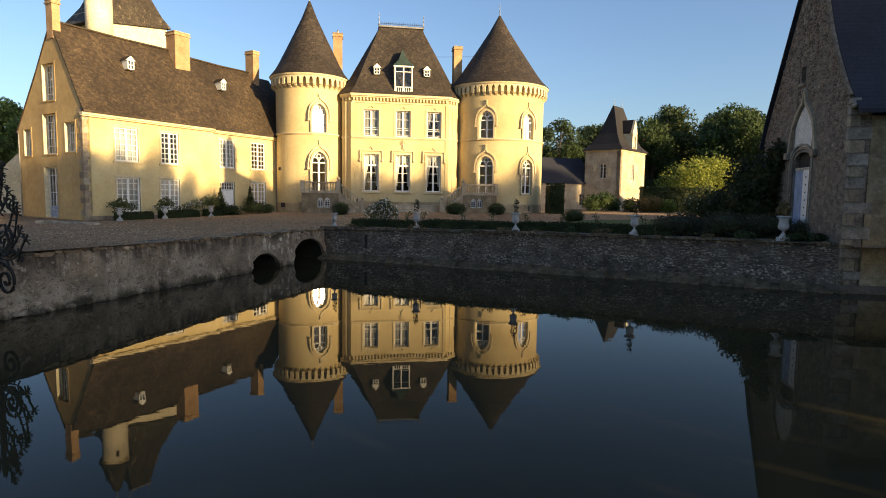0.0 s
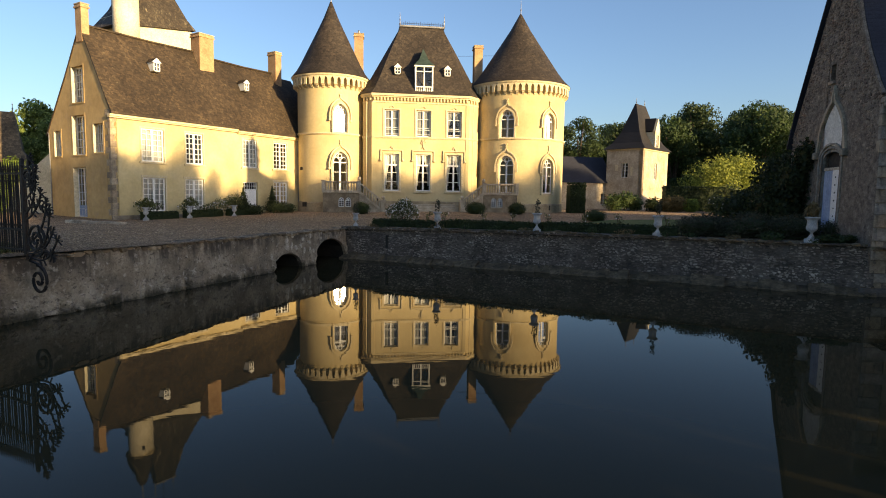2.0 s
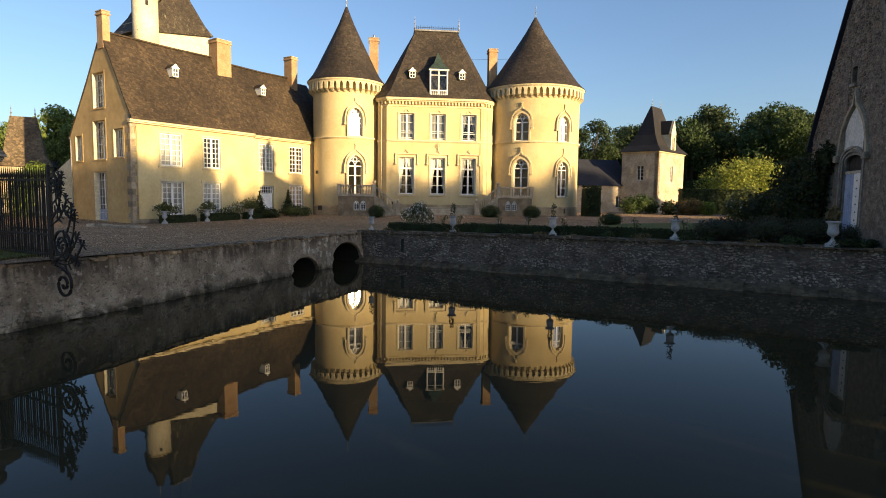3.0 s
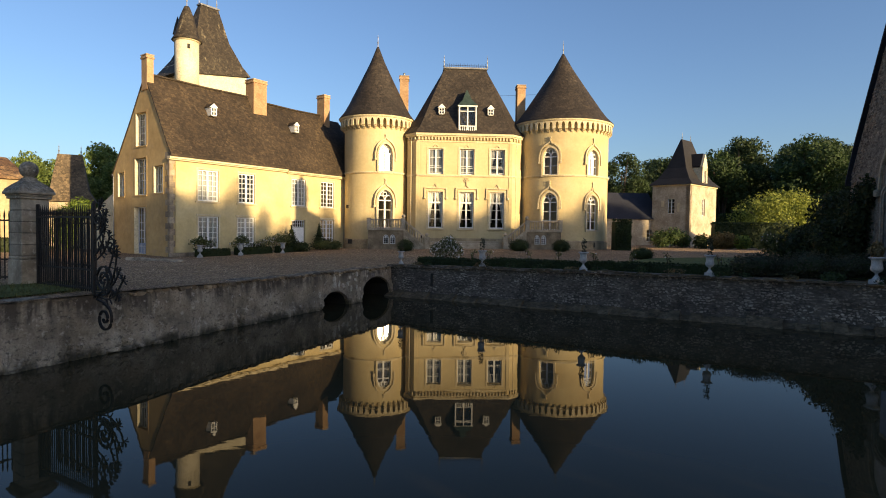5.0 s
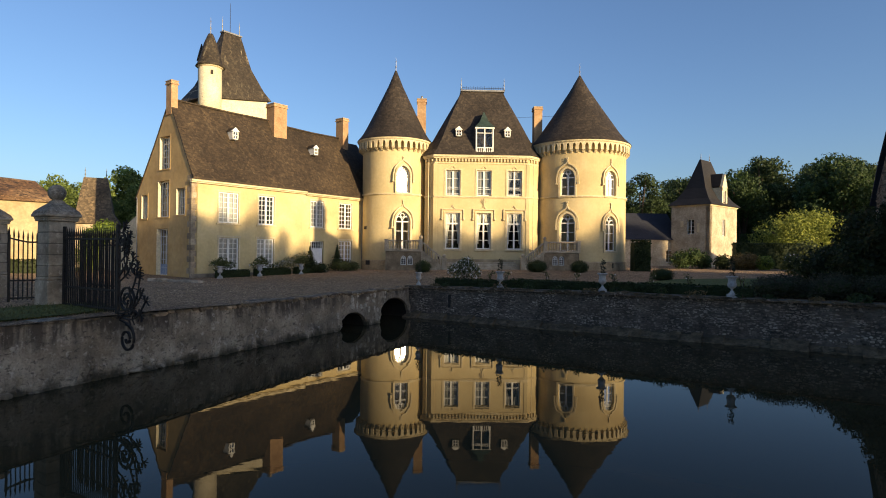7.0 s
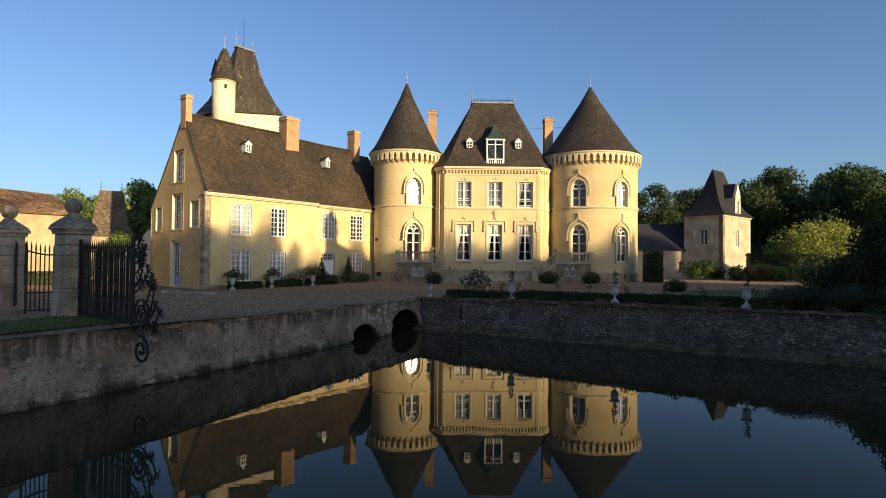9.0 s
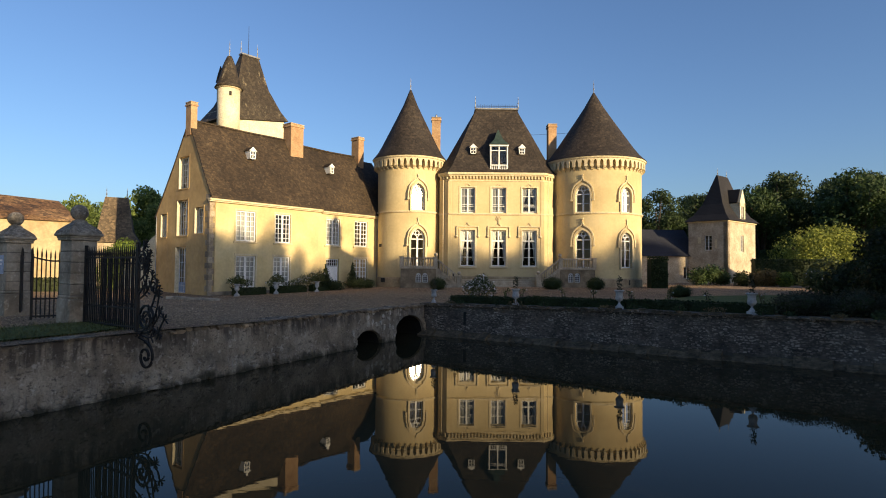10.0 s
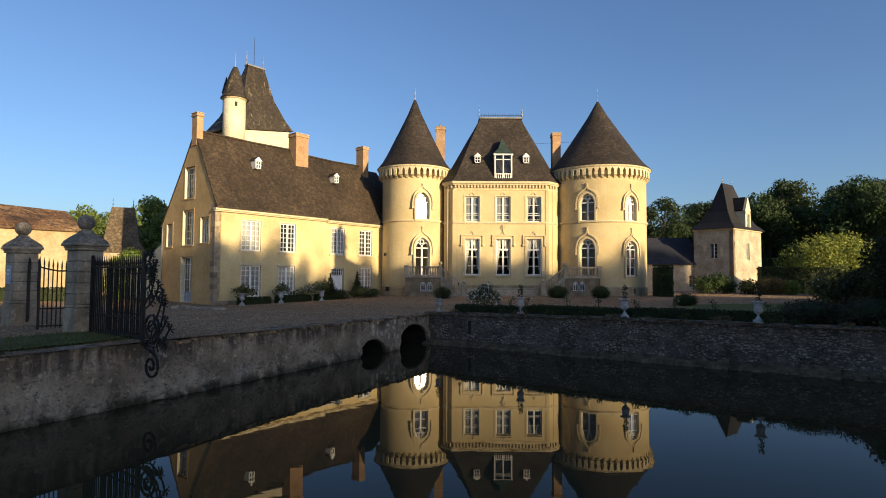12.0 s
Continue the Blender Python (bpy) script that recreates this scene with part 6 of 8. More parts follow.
for k in range(5):
    part("plank", boxes((DOOR_S - 0.72 + 0.153 * k, DOOR_S - 0.575 + 0.153 * k, 0.08, 0.1, zc(1.8), zc(4.47)), bevel=0.008), BLUE_PAINT, door)
leaf = part("door", boxes((0.0, 0.72, 0, 0.06, zc(1.76), zc(4.5)), bevel=0.006), WHITE, chapel, "weathered whitish door leaf with nails", at=pose(DOOR_S + 0.02, 0.06, 0, 0, 0, -5))
stud = shared("nail", lambda: lathe([(0.0, 0.0), (0.035, 0.0), (0.03, 0.02), (0.0, 0.03)], 6), IRON)
for k in range(8):
    part("nail", stud, None, leaf, at=pose(0.34, 0.0, zc(2.05) + 0.31 * k, 90, 0, 0))
part("door_transom", boxes((DOOR_S - 0.75, DOOR_S + 0.75, 0.06, 0.2, zc(4.5), zc(4.62)), bevel=0.01), LIME, chapel)
part("tympanum_boarding", boxes((DOOR_S - 0.75, DOOR_S + 0.75, 0.2, 0.26, zc(4.62), zc(5.4))), DARKROOM, chapel)
for k, (o, y) in enumerate(((0.0, 0.05), (0.13, 0.0), (0.26, -0.04))):      # nested mouldings round the doorway
    a = 0.77 + o * 0.7
    path = [(-a, y, zc(1.7))] + [(a * math.cos(t), y, zc(4.95) + (0.34 + o) * math.sin(t)) for t in [math.pi - math.pi * i / 10 for i in range(11)]] + [(a, y, zc(1.7))]
    part("door_moulding", sweep([(DOOR_S + x, yy, z) for x, yy, z in path], 0.045, 0.045, up=(0, 1, 0)), QUOIN_PALE, chapel)
top = ogive(1.12, 2.0)
path = [(-1.15, -0.05, zc(5.25))] + [(1.12 * k / 8, -0.05, zc(5.3) + top(1.12 * k / 8)) for k in range(-8, 9) if k] + [(1.15, -0.05, zc(5.25))]
path.insert(9, (0, -0.05, zc(7.78)))
part("hood_mould", sweep([(DOOR_S + x, y, z) for x, y, z in path], 0.07, 0.08, up=(0, 1, 0)), QUOIN, chapel, "weathered stone ogee hood over the doorway")
bm = bmesh.new()
inner = ogive(0.98, 1.75)
front = [bm.verts.new((DOOR_S + 0.98 * k / 8, -0.012, zc(5.38) + inner(0.98 * k / 8))) for k in range(-8, 9)]
rear_v = [bm.verts.new((v.co.x, 0.02, v.co.z)) for v in front]
bm.faces.new(front)
for i in range(len(front) - 1):
    bm.faces.new((front[i], front[i + 1], rear_v[i + 1], rear_v[i]))
part("tympanum", bm, LIMEWASH, chapel, "plain pale plastered tympanum")
for sx in (-1, 1):
    part("corbel", boxes((DOOR_S + sx * 1.15 - 0.14, DOOR_S + sx * 1.15 + 0.14, -0.22, 0.0, zc(5.0), zc(5.28)), bevel=0.03), GREYSTONE, chapel)
part("niche_block", boxes((DOOR_S - 0.6, DOOR_S - 0.16, -0.1, 0.02, zc(7.95), zc(8.08)), bevel=0.02), GREYSTONE, chapel)
rq = random.Random(4)
z0, k = -1.5, 0
while z0 < 4.9:                                         # worn quoins of the near corner, down to the water
    h = rq.uniform(0.3, 0.48)
    a, b = (rq.uniform(0.14, 0.24), rq.uniform(0.55, 1.0)) if k % 2 else (rq.uniform(0.16, 0.3), rq.uniform(0.3, 0.55))
    part("quoin", boxes((C_LEN - a, C_LEN + 0.02, -0.02, 0.12, z0, z0 + h - 0.02), (C_LEN - 0.1, C_LEN + 0.02, 0.12, b, z0, z0 + h - 0.02), bevel=0.025), QUOIN_PALE if k % 2 else QUOIN, chapel)
    z0, k = z0 + h, k + 1
for k in range(9):
    z0 = 0.0 + k * 0.42
    a = (0.55, 0.34)[k % 2]
    part("quoin", boxes((-0.03, a, -0.03, 0.1, z0, z0 + 0.4), bevel=0.02), QUOIN, chapel)
part("footing", boxes((C_LEN - 1.2, C_LEN + 0.35, -0.4, 12.0, -2.7, -1.35), bevel=0.12), MORTAR, chapel, "battered stone footing at the water")


# ---- the small pavilion tower and its low range, across the court ----
BX, BY, BZ0 = 31.3, 62.0, 1.95
out = thing("pavilion_tower", pose(BX, BY, BZ0, 0, 0, 40), "small brown stone tower with a bell-cast slate roof", "tower")
bz = 8.95 - BZ0
holes_r = [(3.3, 4.15, 3.55, 5.45, None), (3.4, 4.1, 0.5, 1.4, None)]
part("wall", wall_mesh(flat(0, 0), 0, 7.4, -0.4, lambda s: bz, holes_r, 0.45), PAV_STONE, out)
holes_l = [(1.75, 2.55, 3.7, 5.4, None), (1.6, 2.3, 0.4, 1.3, None)]
part("wall", wall_mesh(lambda s, d, z: Vector((d, s, z)), 0, 4.4, -0.4, lambda s: bz, holes_l, 0.45), PAV_STONE, out)
part("wall", boxes((0.45, 7.4, 3.95, 4.4, -0.4, bz), (6.95, 7.4, 0.45, 3.95, -0.4, bz)), PAV_STONE, out)
part("inner_wall", boxes((0.5, 6.9, 2.2, 2.4, 0.0, bz - 0.3), (2.9, 3.1, 0.5, 2.2, 0, bz - 0.3)), DARKROOM, out)
casement(out, pose(3.725, 0.15, 3.55), 0.85, 1.9, 1, 4, 2, rail=0.07)
casement(out, pose(3.75, 0.15, 0.5), 0.7, 0.9, 1, 2, 2, rail=0.06)
casement(out, Matrix(((0, 1, 0, 0.15), (-1, 0, 0, 2.15), (0, 0, 1, 3.7), (0, 0, 0, 1))), 0.8, 1.7, 2, 4, 1, rail=0.06)
casement(out, Matrix(((0, 1, 0, 0.15), (-1, 0, 0, 1.95), (0, 0, 1, 0.4), (0, 0, 0, 1))), 0.7, 0.9, 2, 2, 1, rail=0.06)
part("blind_niche", boxes((-0.03, 0.04, 1.15, 1.4, 3.9, 4.9)), TRIM, out)
part("blind_niche", boxes((-0.04, 0.04, 2.95, 3.3, 4.5, 5.2)), TRIM, out)
part("eave_moulding", boxes((-0.12, 7.52, -0.12, 4.52, bz - 0.16, bz), bevel=0.03), TRIM, out)


def hip(o, z, f):
    cx0, cx1, cy = 2.5, 5.0, 2.2
    x0, x1, y0, y1 = -o, 7.4 + o, -o, 4.4 + o
    return [(x0 + (cx0 - x0) * f, y0 + (cy - y0) * f, z), (x1 + (cx1 - x1) * f, y0 + (cy - y0) * f, z), (x1 + (cx1 - x1) * f, y1 + (cy - y1) * f, z), (x0 + (cx0 - x0) * f, y1 + (cy - y1) * f, z)]


part("roof", rows_roof([hip(0.35, bz, 0), hip(0.35, bz + 0.75, 0.28), hip(0.35, bz + 2.0, 0.55), hip(0.35, bz + 5.45, 0.97)]), NEUTRAL_SLATE, out, "steep bell-cast slate roof")
for x in (2.6, 4.9):
    finial(out, x, 2.2, bz + 5.4, 0.9)
dm0, dm1 = 3.1, 4.5
od = part("dormer", boxes((dm0, dm0 + 0.3, -0.05, 0.3, bz, bz + 2.2), (dm1 - 0.3, dm1, -0.05, 0.3, bz, bz + 2.2), (dm0, dm1, -0.05, 0.3, bz, bz + 0.35), (dm0, dm1, -0.05, 0.3, bz + 1.75, bz + 2.2),
                         (dm0, dm0 + 0.12, 0.3, 1.9, bz, bz + 2.1), (dm1 - 0.12, dm1, 0.3, 1.9, bz, bz + 2.1)), CREAM, out, "pale stone dormer with a steep gable")
tri = [(dm0 - 0.02, bz + 2.15), (dm1 + 0.02, bz + 2.15), ((dm0 + dm1) / 2, bz + 3.7)]
for name, y0, y1, o, mat in (("gable_stone", -0.06, 0.2, 0.0, CREAM), ("dormer_roof", 0.2, 2.4, 0.12, NEUTRAL_SLATE)):
    bm = bmesh.new()
    f, g = [[bm.verts.new((a + (a - 3.8) * o, y, b + o * 0.6)) for a, b in tri] for y in (y0, y1)]
    bm.faces.new(f)
    bm.faces.new(g)
    for i in range(3):
        bm.faces.new((f[i], f[(i + 1) % 3], g[(i + 1) % 3], g[i]))
    part(name, bm, mat, od)
casement(out, pose((dm0 + dm1) / 2, 0.12, bz + 0.35), 0.8, 1.4, 2, 3, 1, rail=0.06)
low = thing("low_range", pose(22.6, 65.0, 1.9, 0, 0, 4), "low cream building with a dark slate roof", "building")
part("wall", wall_mesh(flat(0, 0), 0, 6.6, -0.4, lambda s: 3.15, [(5.3, 6.1, 0.5, 1.9, None)], 0.4), PAV_STONE, low)
part("wall", boxes((0, 0.4, 0.4, 6, -0.4, 3.15), (6.2, 6.6, 0.4, 6, -0.4, 3.15), (0.4, 6.2, 5.6, 6, -0.4, 3.15)), PAV_STONE, low)
casement(low, pose(5.7, 0.12, 0.5), 0.8, 1.4, 1, 3, 2, rail=0.06)
part("inner_wall", boxes((0.4, 6.2, 2.5, 2.6, 0, 3.0)), DARKROOM, low)
part("roof", rows_roof([[(-0.3, -0.3, 3.1), (6.9, -0.3, 3.1), (6.9, 6.3, 3.1), (-0.3, 6.3, 3.1)], [(-0.3, 3.0, 6.35), (6.9, 3.0, 6.35), (6.9, 3.05, 6.35), (-0.3, 3.05, 6.35)]]), BLUE_SLATE, low)


# ---- farm buildings beyond the gate ----
barn = thing("barn", pose(-30.8, 48.2, 1.4, 0, 0, 227), "long cream barn with an orange clay tile roof", "barn")
# local x runs from the visible end towards the left, depth to the back
part("wall", boxes((0.0, 26.0, -0.5, 0.0, -0.4, 5.7)), BARN_WALL, barn)
part("wall", boxes((0.0, 0.5, -9.0, -0.5, -0.4, 5.7)), BARN_WALL, barn)
part("wall", boxes((25.5, 26.0, -9.0, -0.5, -0.4, 5.7)), BARN_WALL, barn)
part("wall", boxes((0.5, 25.5, -9.0, -8.5, -0.4, 5.7)), BARN_WALL, barn)
part("roof", quad_roof([(-0.3, 0.3, 5.65), (-0.3, -9.3, 5.65), (26.3, -9.3, 5.65), (26.3, 0.3, 5.65)][::-1], [(25.0, -4.5, 8.8), (0.25, -4.5, 7.75)]), RED_TILE, barn, "sunlit orange clay tile roof")
dove = thing("dovecote", pose(-33.8, 55.4, 1.4, 0, 0, 24) @ Matrix.Diagonal((1.1, 1.1, 1.06, 1)), "squat cream tower with a steep dark tile roof", "tower")
part("wall", boxes((0, 3.4, 0, 3.4, -0.4, 4.1)), PAV_STONE, dove)
part("roof", rows_roof([[(-0.3, -0.3, 4.05), (3.7, -0.3, 4.05), (3.7, 3.7, 4.05), (-0.3, 3.7, 4.05)], [(0.3, 0.3, 5.1), (3.1, 0.3, 5.1), (3.1, 3.1, 5.1), (0.3, 3.1, 5.1)],
                        [(0.75, 1.5, 8.4), (2.6, 1.5, 8.4), (2.6, 1.9, 8.4), (0.75, 1.9, 8.4)]]), DOVE_TILE, dove)
for x in (0.85, 2.5):
    finial(dove, x, 1.7, 8.4, 1.0)
leanto = thing("lean_to", pose(-25.2, 50.4, 1.2, 0, 0, WANG + 22), "low cream lean-to behind the gable", "building")
part("wall", wall_mesh(lambda s, d, z: Vector((d, s, z)), 0, 3.4, -0.4, lambda s: 5.0 - 0.75 * s, [], 0.4), CREAM, leanto)
bm = bmesh.new()
vs = [bm.verts.new(c) for c in ((0.41, -0.2, 5.4), (3.0, -0.2, 5.4), (3.0, 3.6, 2.75), (0.41, 3.6, 2.75), (0.41, -0.2, 5.28), (3.0, -0.2, 5.28), (3.0, 3.6, 2.63), (0.41, 3.6, 2.63))]
for q in ((0, 1, 2, 3), (4, 5, 6, 7), (0, 1, 5, 4), (1, 2, 6, 5), (2, 3, 7, 6), (3, 0, 4, 7)):
    bm.faces.new([vs[i] for i in q])
part("roof", bm, TILE, leanto)


# ---- the gate, its pillars and railing ----
GATE_O, GATE_A = Vector((-8.2, 15.4)), 146.0
GD = Vector((math.cos(radians(GATE_A)), math.sin(radians(GATE_A))))


def on_gate(s):
    return GATE_O + GD * s


def gate_pillar(s, label, panel=False):
    p = on_gate(s)
    g = 1.62
    ob = thing("gate_pillar", pose(p.x, p.y, g, 0, 0, GATE_A - 180), label, "gate pillar", "gate pillars")
    r = random.Random(int(s * 10))
    part("pedestal", boxes((-0.405, 0.405, -0.405, 0.405, -0.3, 0.82), bevel=0.03), PILLAR, ob, "rough plastered pedestal")
    part("base_moulding", boxes((-0.39, 0.39, -0.39, 0.39, 0.82, 0.92), bevel=0.03), PILLAR, ob)
    z = 0.92
    for k in range(5):
        h = 0.33
        e = 0.365 + r.uniform(-0.006, 0.006)
        part("stone_block", boxes((-e, e, -e, e, z + 0.006, z + h - 0.006), bevel=0.016), PILLAR, ob, at=pose(r.uniform(-0.006, 0.006), r.uniform(-0.006, 0.006), 0))
        z += h
    part("core", boxes((-0.35, 0.35, -0.35, 0.35, 0.9, z)), MORTAR, ob)
    part("cornice", boxes((-0.42, 0.42, -0.42, 0.42, z, z + 0.07), (-0.44, 0.44, -0.44, 0.44, z + 0.07, z + 0.13), (-0.49, 0.49, -0.49, 0.49, z + 0.13, z + 0.22), bevel=0.018), PILLAR, ob)
    z += 0.22
    part("cap", rows_roof([[(-a, -a, z + h), (a, -a, z + h), (a, a, z + h), (-a, a, z + h)] for a, h in ((0.47, 0), (0.44, 0.08), (0.3, 0.22), (0.17, 0.33), (0.14, 0.4))]), CAPSTONE, ob, "lichened stone cap")
    part("stone_ball", lathe([(0.12, z + 0.38), (0.15, z + 0.42)] + [(0.245 * math.sin(t), z + 0.64 - 0.245 * math.cos(t)) for t in [math.pi * (0.14 + 0.86 * i / 11) for i in range(12)]], 22), CAPSTONE, ob, "weathered stone ball", smooth=True)
    if panel:
        part("sign_plate", boxes((-0.2, 0.16, -0.39, -0.366, 1.5, 2.15), bevel=0.004), BLUE_PAINT, ob, "small blue-grey plate")
        part("letter_bar", boxes((-0.14, 0.1, -0.395, -0.389, 1.95, 2.0), (-0.14, 0.06, -0.395, -0.389, 1.82, 1.86)), WHITE, ob)
    return ob


gate_pillar(3.75, "tall limestone gate pillar with moulded cap and stone ball")
gate_pillar(8.4, "limestone gate pillar with a blue-grey plate on its shaft", panel=True)


def railing(name, s0, s1, top, label, category, pitch=0.135, rails=(0.12, 0.62, 2.02), spear=0.3, group=""):
    p = on_gate(s0)
    ob = thing(name, pose(p.x, p.y, 1.62, 0, 0, GATE_A), label, category, group)
    L = s1 - s0
    n = round(L / pitch)
    bar = shared(("bar", round(top(0), 2)), lambda: lathe([(0.02, 0.0), (0.02, 2.02), (0.027, 2.1), (0.022, 2.18), (0.0, 2.36)], 6), IRON)
    for i in range(n + 1):
        x = L * i / n
        part("bar", bar, None, ob, at=pose(x, 0, 0.06) @ Matrix.Diagonal((1, 1, (top(x) + spear) / 2.36, 1)))
    for z in rails[:-1]:
        part("rail", boxes((0, L, -0.025, 0.025, z, z + 0.05)), IRON, ob)
    part("rail", sweep([(L * i / 12, 0, top(L * i / 12)) for i in range(13)], 0.025, 0.025), IRON, ob)
    return ob, L


g, L = railing("iron_railing", 0.35, 3.3, lambda x: 2.05, "tall black iron railing ending at the moat wall", "railing", pitch=0.105)
for x in (0.0, 2.9):
    part("post", boxes((x - 0.04, x + 0.04, -0.04, 0.04, -0.1, 2.42), bevel=0.01), IRON, g)
for hinge, turn, length, tall, words in ((4.12, 214, 1.0, 1.78, "black wrought-iron gate leaf standing open beside its pillar"),
                                         (7.8, 116, 1.9, 1.85, "black wrought-iron gate leaf swung back against the far pillar")):
    gt, L = railing("iron_gate", 0.0, length, lambda x: tall + 0.32 * abs(x / length - 0.45) ** 1.6, words, "gate", pitch=0.115, rails=(0.1, 0.62, 1.9), group="gate leaves")
    gt.matrix_world = pose(on_gate(hinge).x, on_gate(hinge).y, 1.78, 0, 0, turn)
    for x in (0.0, length):
        part("stile", boxes((x - 0.035, x + 0.035, -0.035, 0.035, 0.02, 2.0), bevel=0.008), IRON, gt)
gl, L = railing("iron_gate", 0.75, 3.1, lambda x: 1.9, "black iron gate leaf folded back behind the railing", "gate", pitch=0.19, rails=(0.1, 0.7, 1.9))
gl.matrix_world = pose(on_gate(3.35).x + 0.25, on_gate(3.35).y + 0.55, 1.6, 0, 0, -38)
for x in (0.0, 2.35):
    part("stile", boxes((x - 0.035, x + 0.035, -0.035, 0.035, 0.05, 2.1)), IRON, gl)

# scrolled ironwork that reaches out over the water beyond the railing's end
sc = thing("scrolled_ironwork", pose(on_gate(0.33).x, on_gate(0.33).y, 1.62, 0, 0, GATE_A - 180), "black wrought-iron fan of scrolls and spiked leaves over the moat wall", "ironwork")


def spiral(cx, cz, r0, turns, a0, way=1, steps=46, bend=0.0):
    return [(cx + r0 * (1 - 0.86 * i / steps) * math.cos(a0 + way * 2 * math.pi * turns * i / steps), bend * i / steps, cz + r0 * (1 - 0.86 * i / steps) * math.sin(a0 + way * 2 * math.pi * turns * i / steps)) for i in range(steps + 1)]


part("post", lathe([(0.035, -0.05), (0.035, 2.2), (0.05, 2.24), (0.03, 2.3), (0.015, 2.42), (0, 2.5)], 10), IRON, sc)
part("scroll", sweep(spiral(0.42, 0.42, 0.42, 2.3, math.pi * 1.45), 0.026, 0.024), IRON, sc, "large spiral scroll")
part("scroll", sweep(spiral(0.46, -0.6, 0.38, 1.75, math.pi * 0.55, -1), 0.026, 0.026), IRON, sc, "hanging spiral scroll")
part("scroll", sweep([(0.25, 0, 0.02), (0.1, 0, -0.12), (0.42, 0, -0.18), (0.66, 0, -0.32)], 0.026, 0.02), IRON, sc)
part("scroll", sweep(spiral(0.18, 1.98, 0.2, 1.8, -math.pi * 0.5), 0.028, 0.024), IRON, sc, "small spiral scroll")
rg = random.Random(11)


def arc(p0, p1, bulge, n=9):
    a, b = Vector(p0), Vector(p1)
    side = Vector((-(b - a).z, 0, (b - a).x)).normalized()
    return [tuple(a.lerp(b, i / n) + side * bulge * math.sin(math.pi * i / n)) for i in range(n + 1)]


STEMS = [((0.05, 0, 0.05), (1.12, 0, 0.62), -0.18), ((0.05, 0, 0.0), (1.28, 0, 0.42), -0.28), ((0.05, 0, 0.1), (1.02, 0, 1.02), -0.3), ((0.06, 0, 0.3), (0.92, 0, 1.32), -0.2),
         ((0.05, 0, 0.9), (0.72, 0, 1.55), -0.1), ((0.05, 0, 1.05), (0.5, 0, 1.72), -0.08), ((0.05, 0, 1.15), (0.98, 0, 1.18), 0.12), ((0.05, 0, 1.4), (0.55, 0, 2.1), -0.12),
         ((0.1, 0, 2.0), (0.48, 0, 2.02), -0.08), ((0.05, 0, 2.2), (0.36, 0, 2.38), -0.06), ((0.2, 0, -0.02), (1.05, 0, 0.05), 0.2), ((0.06, 0, 1.7), (0.34, 0, 1.88), -0.05)]
spike = shared("spiked_leaf", lambda: sweep([(0, 0, 0), (0.06, 0, 0.014), (0.17, 0, 0.0)], 0.015, 0.01), IRON)
for a, b, k in STEMS:
    line = arc(a, b, k)
    st = part("stem", sweep(line, 0.017, 0.017), IRON, sc)
    for i in range(3, len(line)):
        p, q = Vector(line[i]), Vector(line[i - 1])
        ang = math.degrees(math.atan2(-(p - q).z, (p - q).x))
        for off in ((-55, 55) if i < len(line) - 1 else (-75, -40, -10, 20, 50, 85)):
            if i < len(line) - 1 and rg.random() < 0.4:
                continue
            part("spiked_leaf", spike, None, st, at=pose(p.x, rg.uniform(-0.03, 0.03), p.z, 0, ang + off, 0))


# ---- lawns, urns, hedges and flower beds ----
FD = (FAR_END - CORNER).normalized()
FN = Vector((-FD.y, FD.x))                              # from the moat towards the court


def along_far(s, d=0.0):
    return CORNER + FD * s + FN * d


patch("lawn", [tuple(along_far(a, b)) for a, b in ((8.2, 2.2), (23.5, 2.2), (29, 17), (19, 23), (10.5, 15.5))], GRASS, "mown lawn between the gravel and the hedge")
patch("lawn", [(38, 40), (70, 30), (110, 60), (110, 140), (20, 140), (20, 74), (37, 69)], GRASS, "rough grass towards the woods", step=5)
patch("lawn", [tuple(BANK_A + (BANK_B - BANK_A).normalized() * s + Vector((-0.886, 0.464)) * d) for s, d in ((9, 0.75), (19.6, 0.75), (21.2, 1.0), (22.2, 3.2), (10, 3.4))], GRASS, "strip of grass on the bank beside the gate")
patch("meadow", [(-120, -100), (-19.5, -100), (-19.5, -4), (-14, 8), (-15.5, 18.6), (-19.5, 21.3), (-27, 26), (-120, 26)], EARTH, "rough meadow outside the gate", step=8)
patch("meadow", [(-19, -120), (120, -120), (120, 8), (43, 8), (43, -6), (-19, -6)], EARTH, "wooded ground behind the near bank", step=8)
patch("lawn", [(-120, 30), (-40, 30), (-33, 42), (-29.5, 46), (-27.5, 60), (-120, 60)], GRASS, "shaded grass before the barn", step=4)


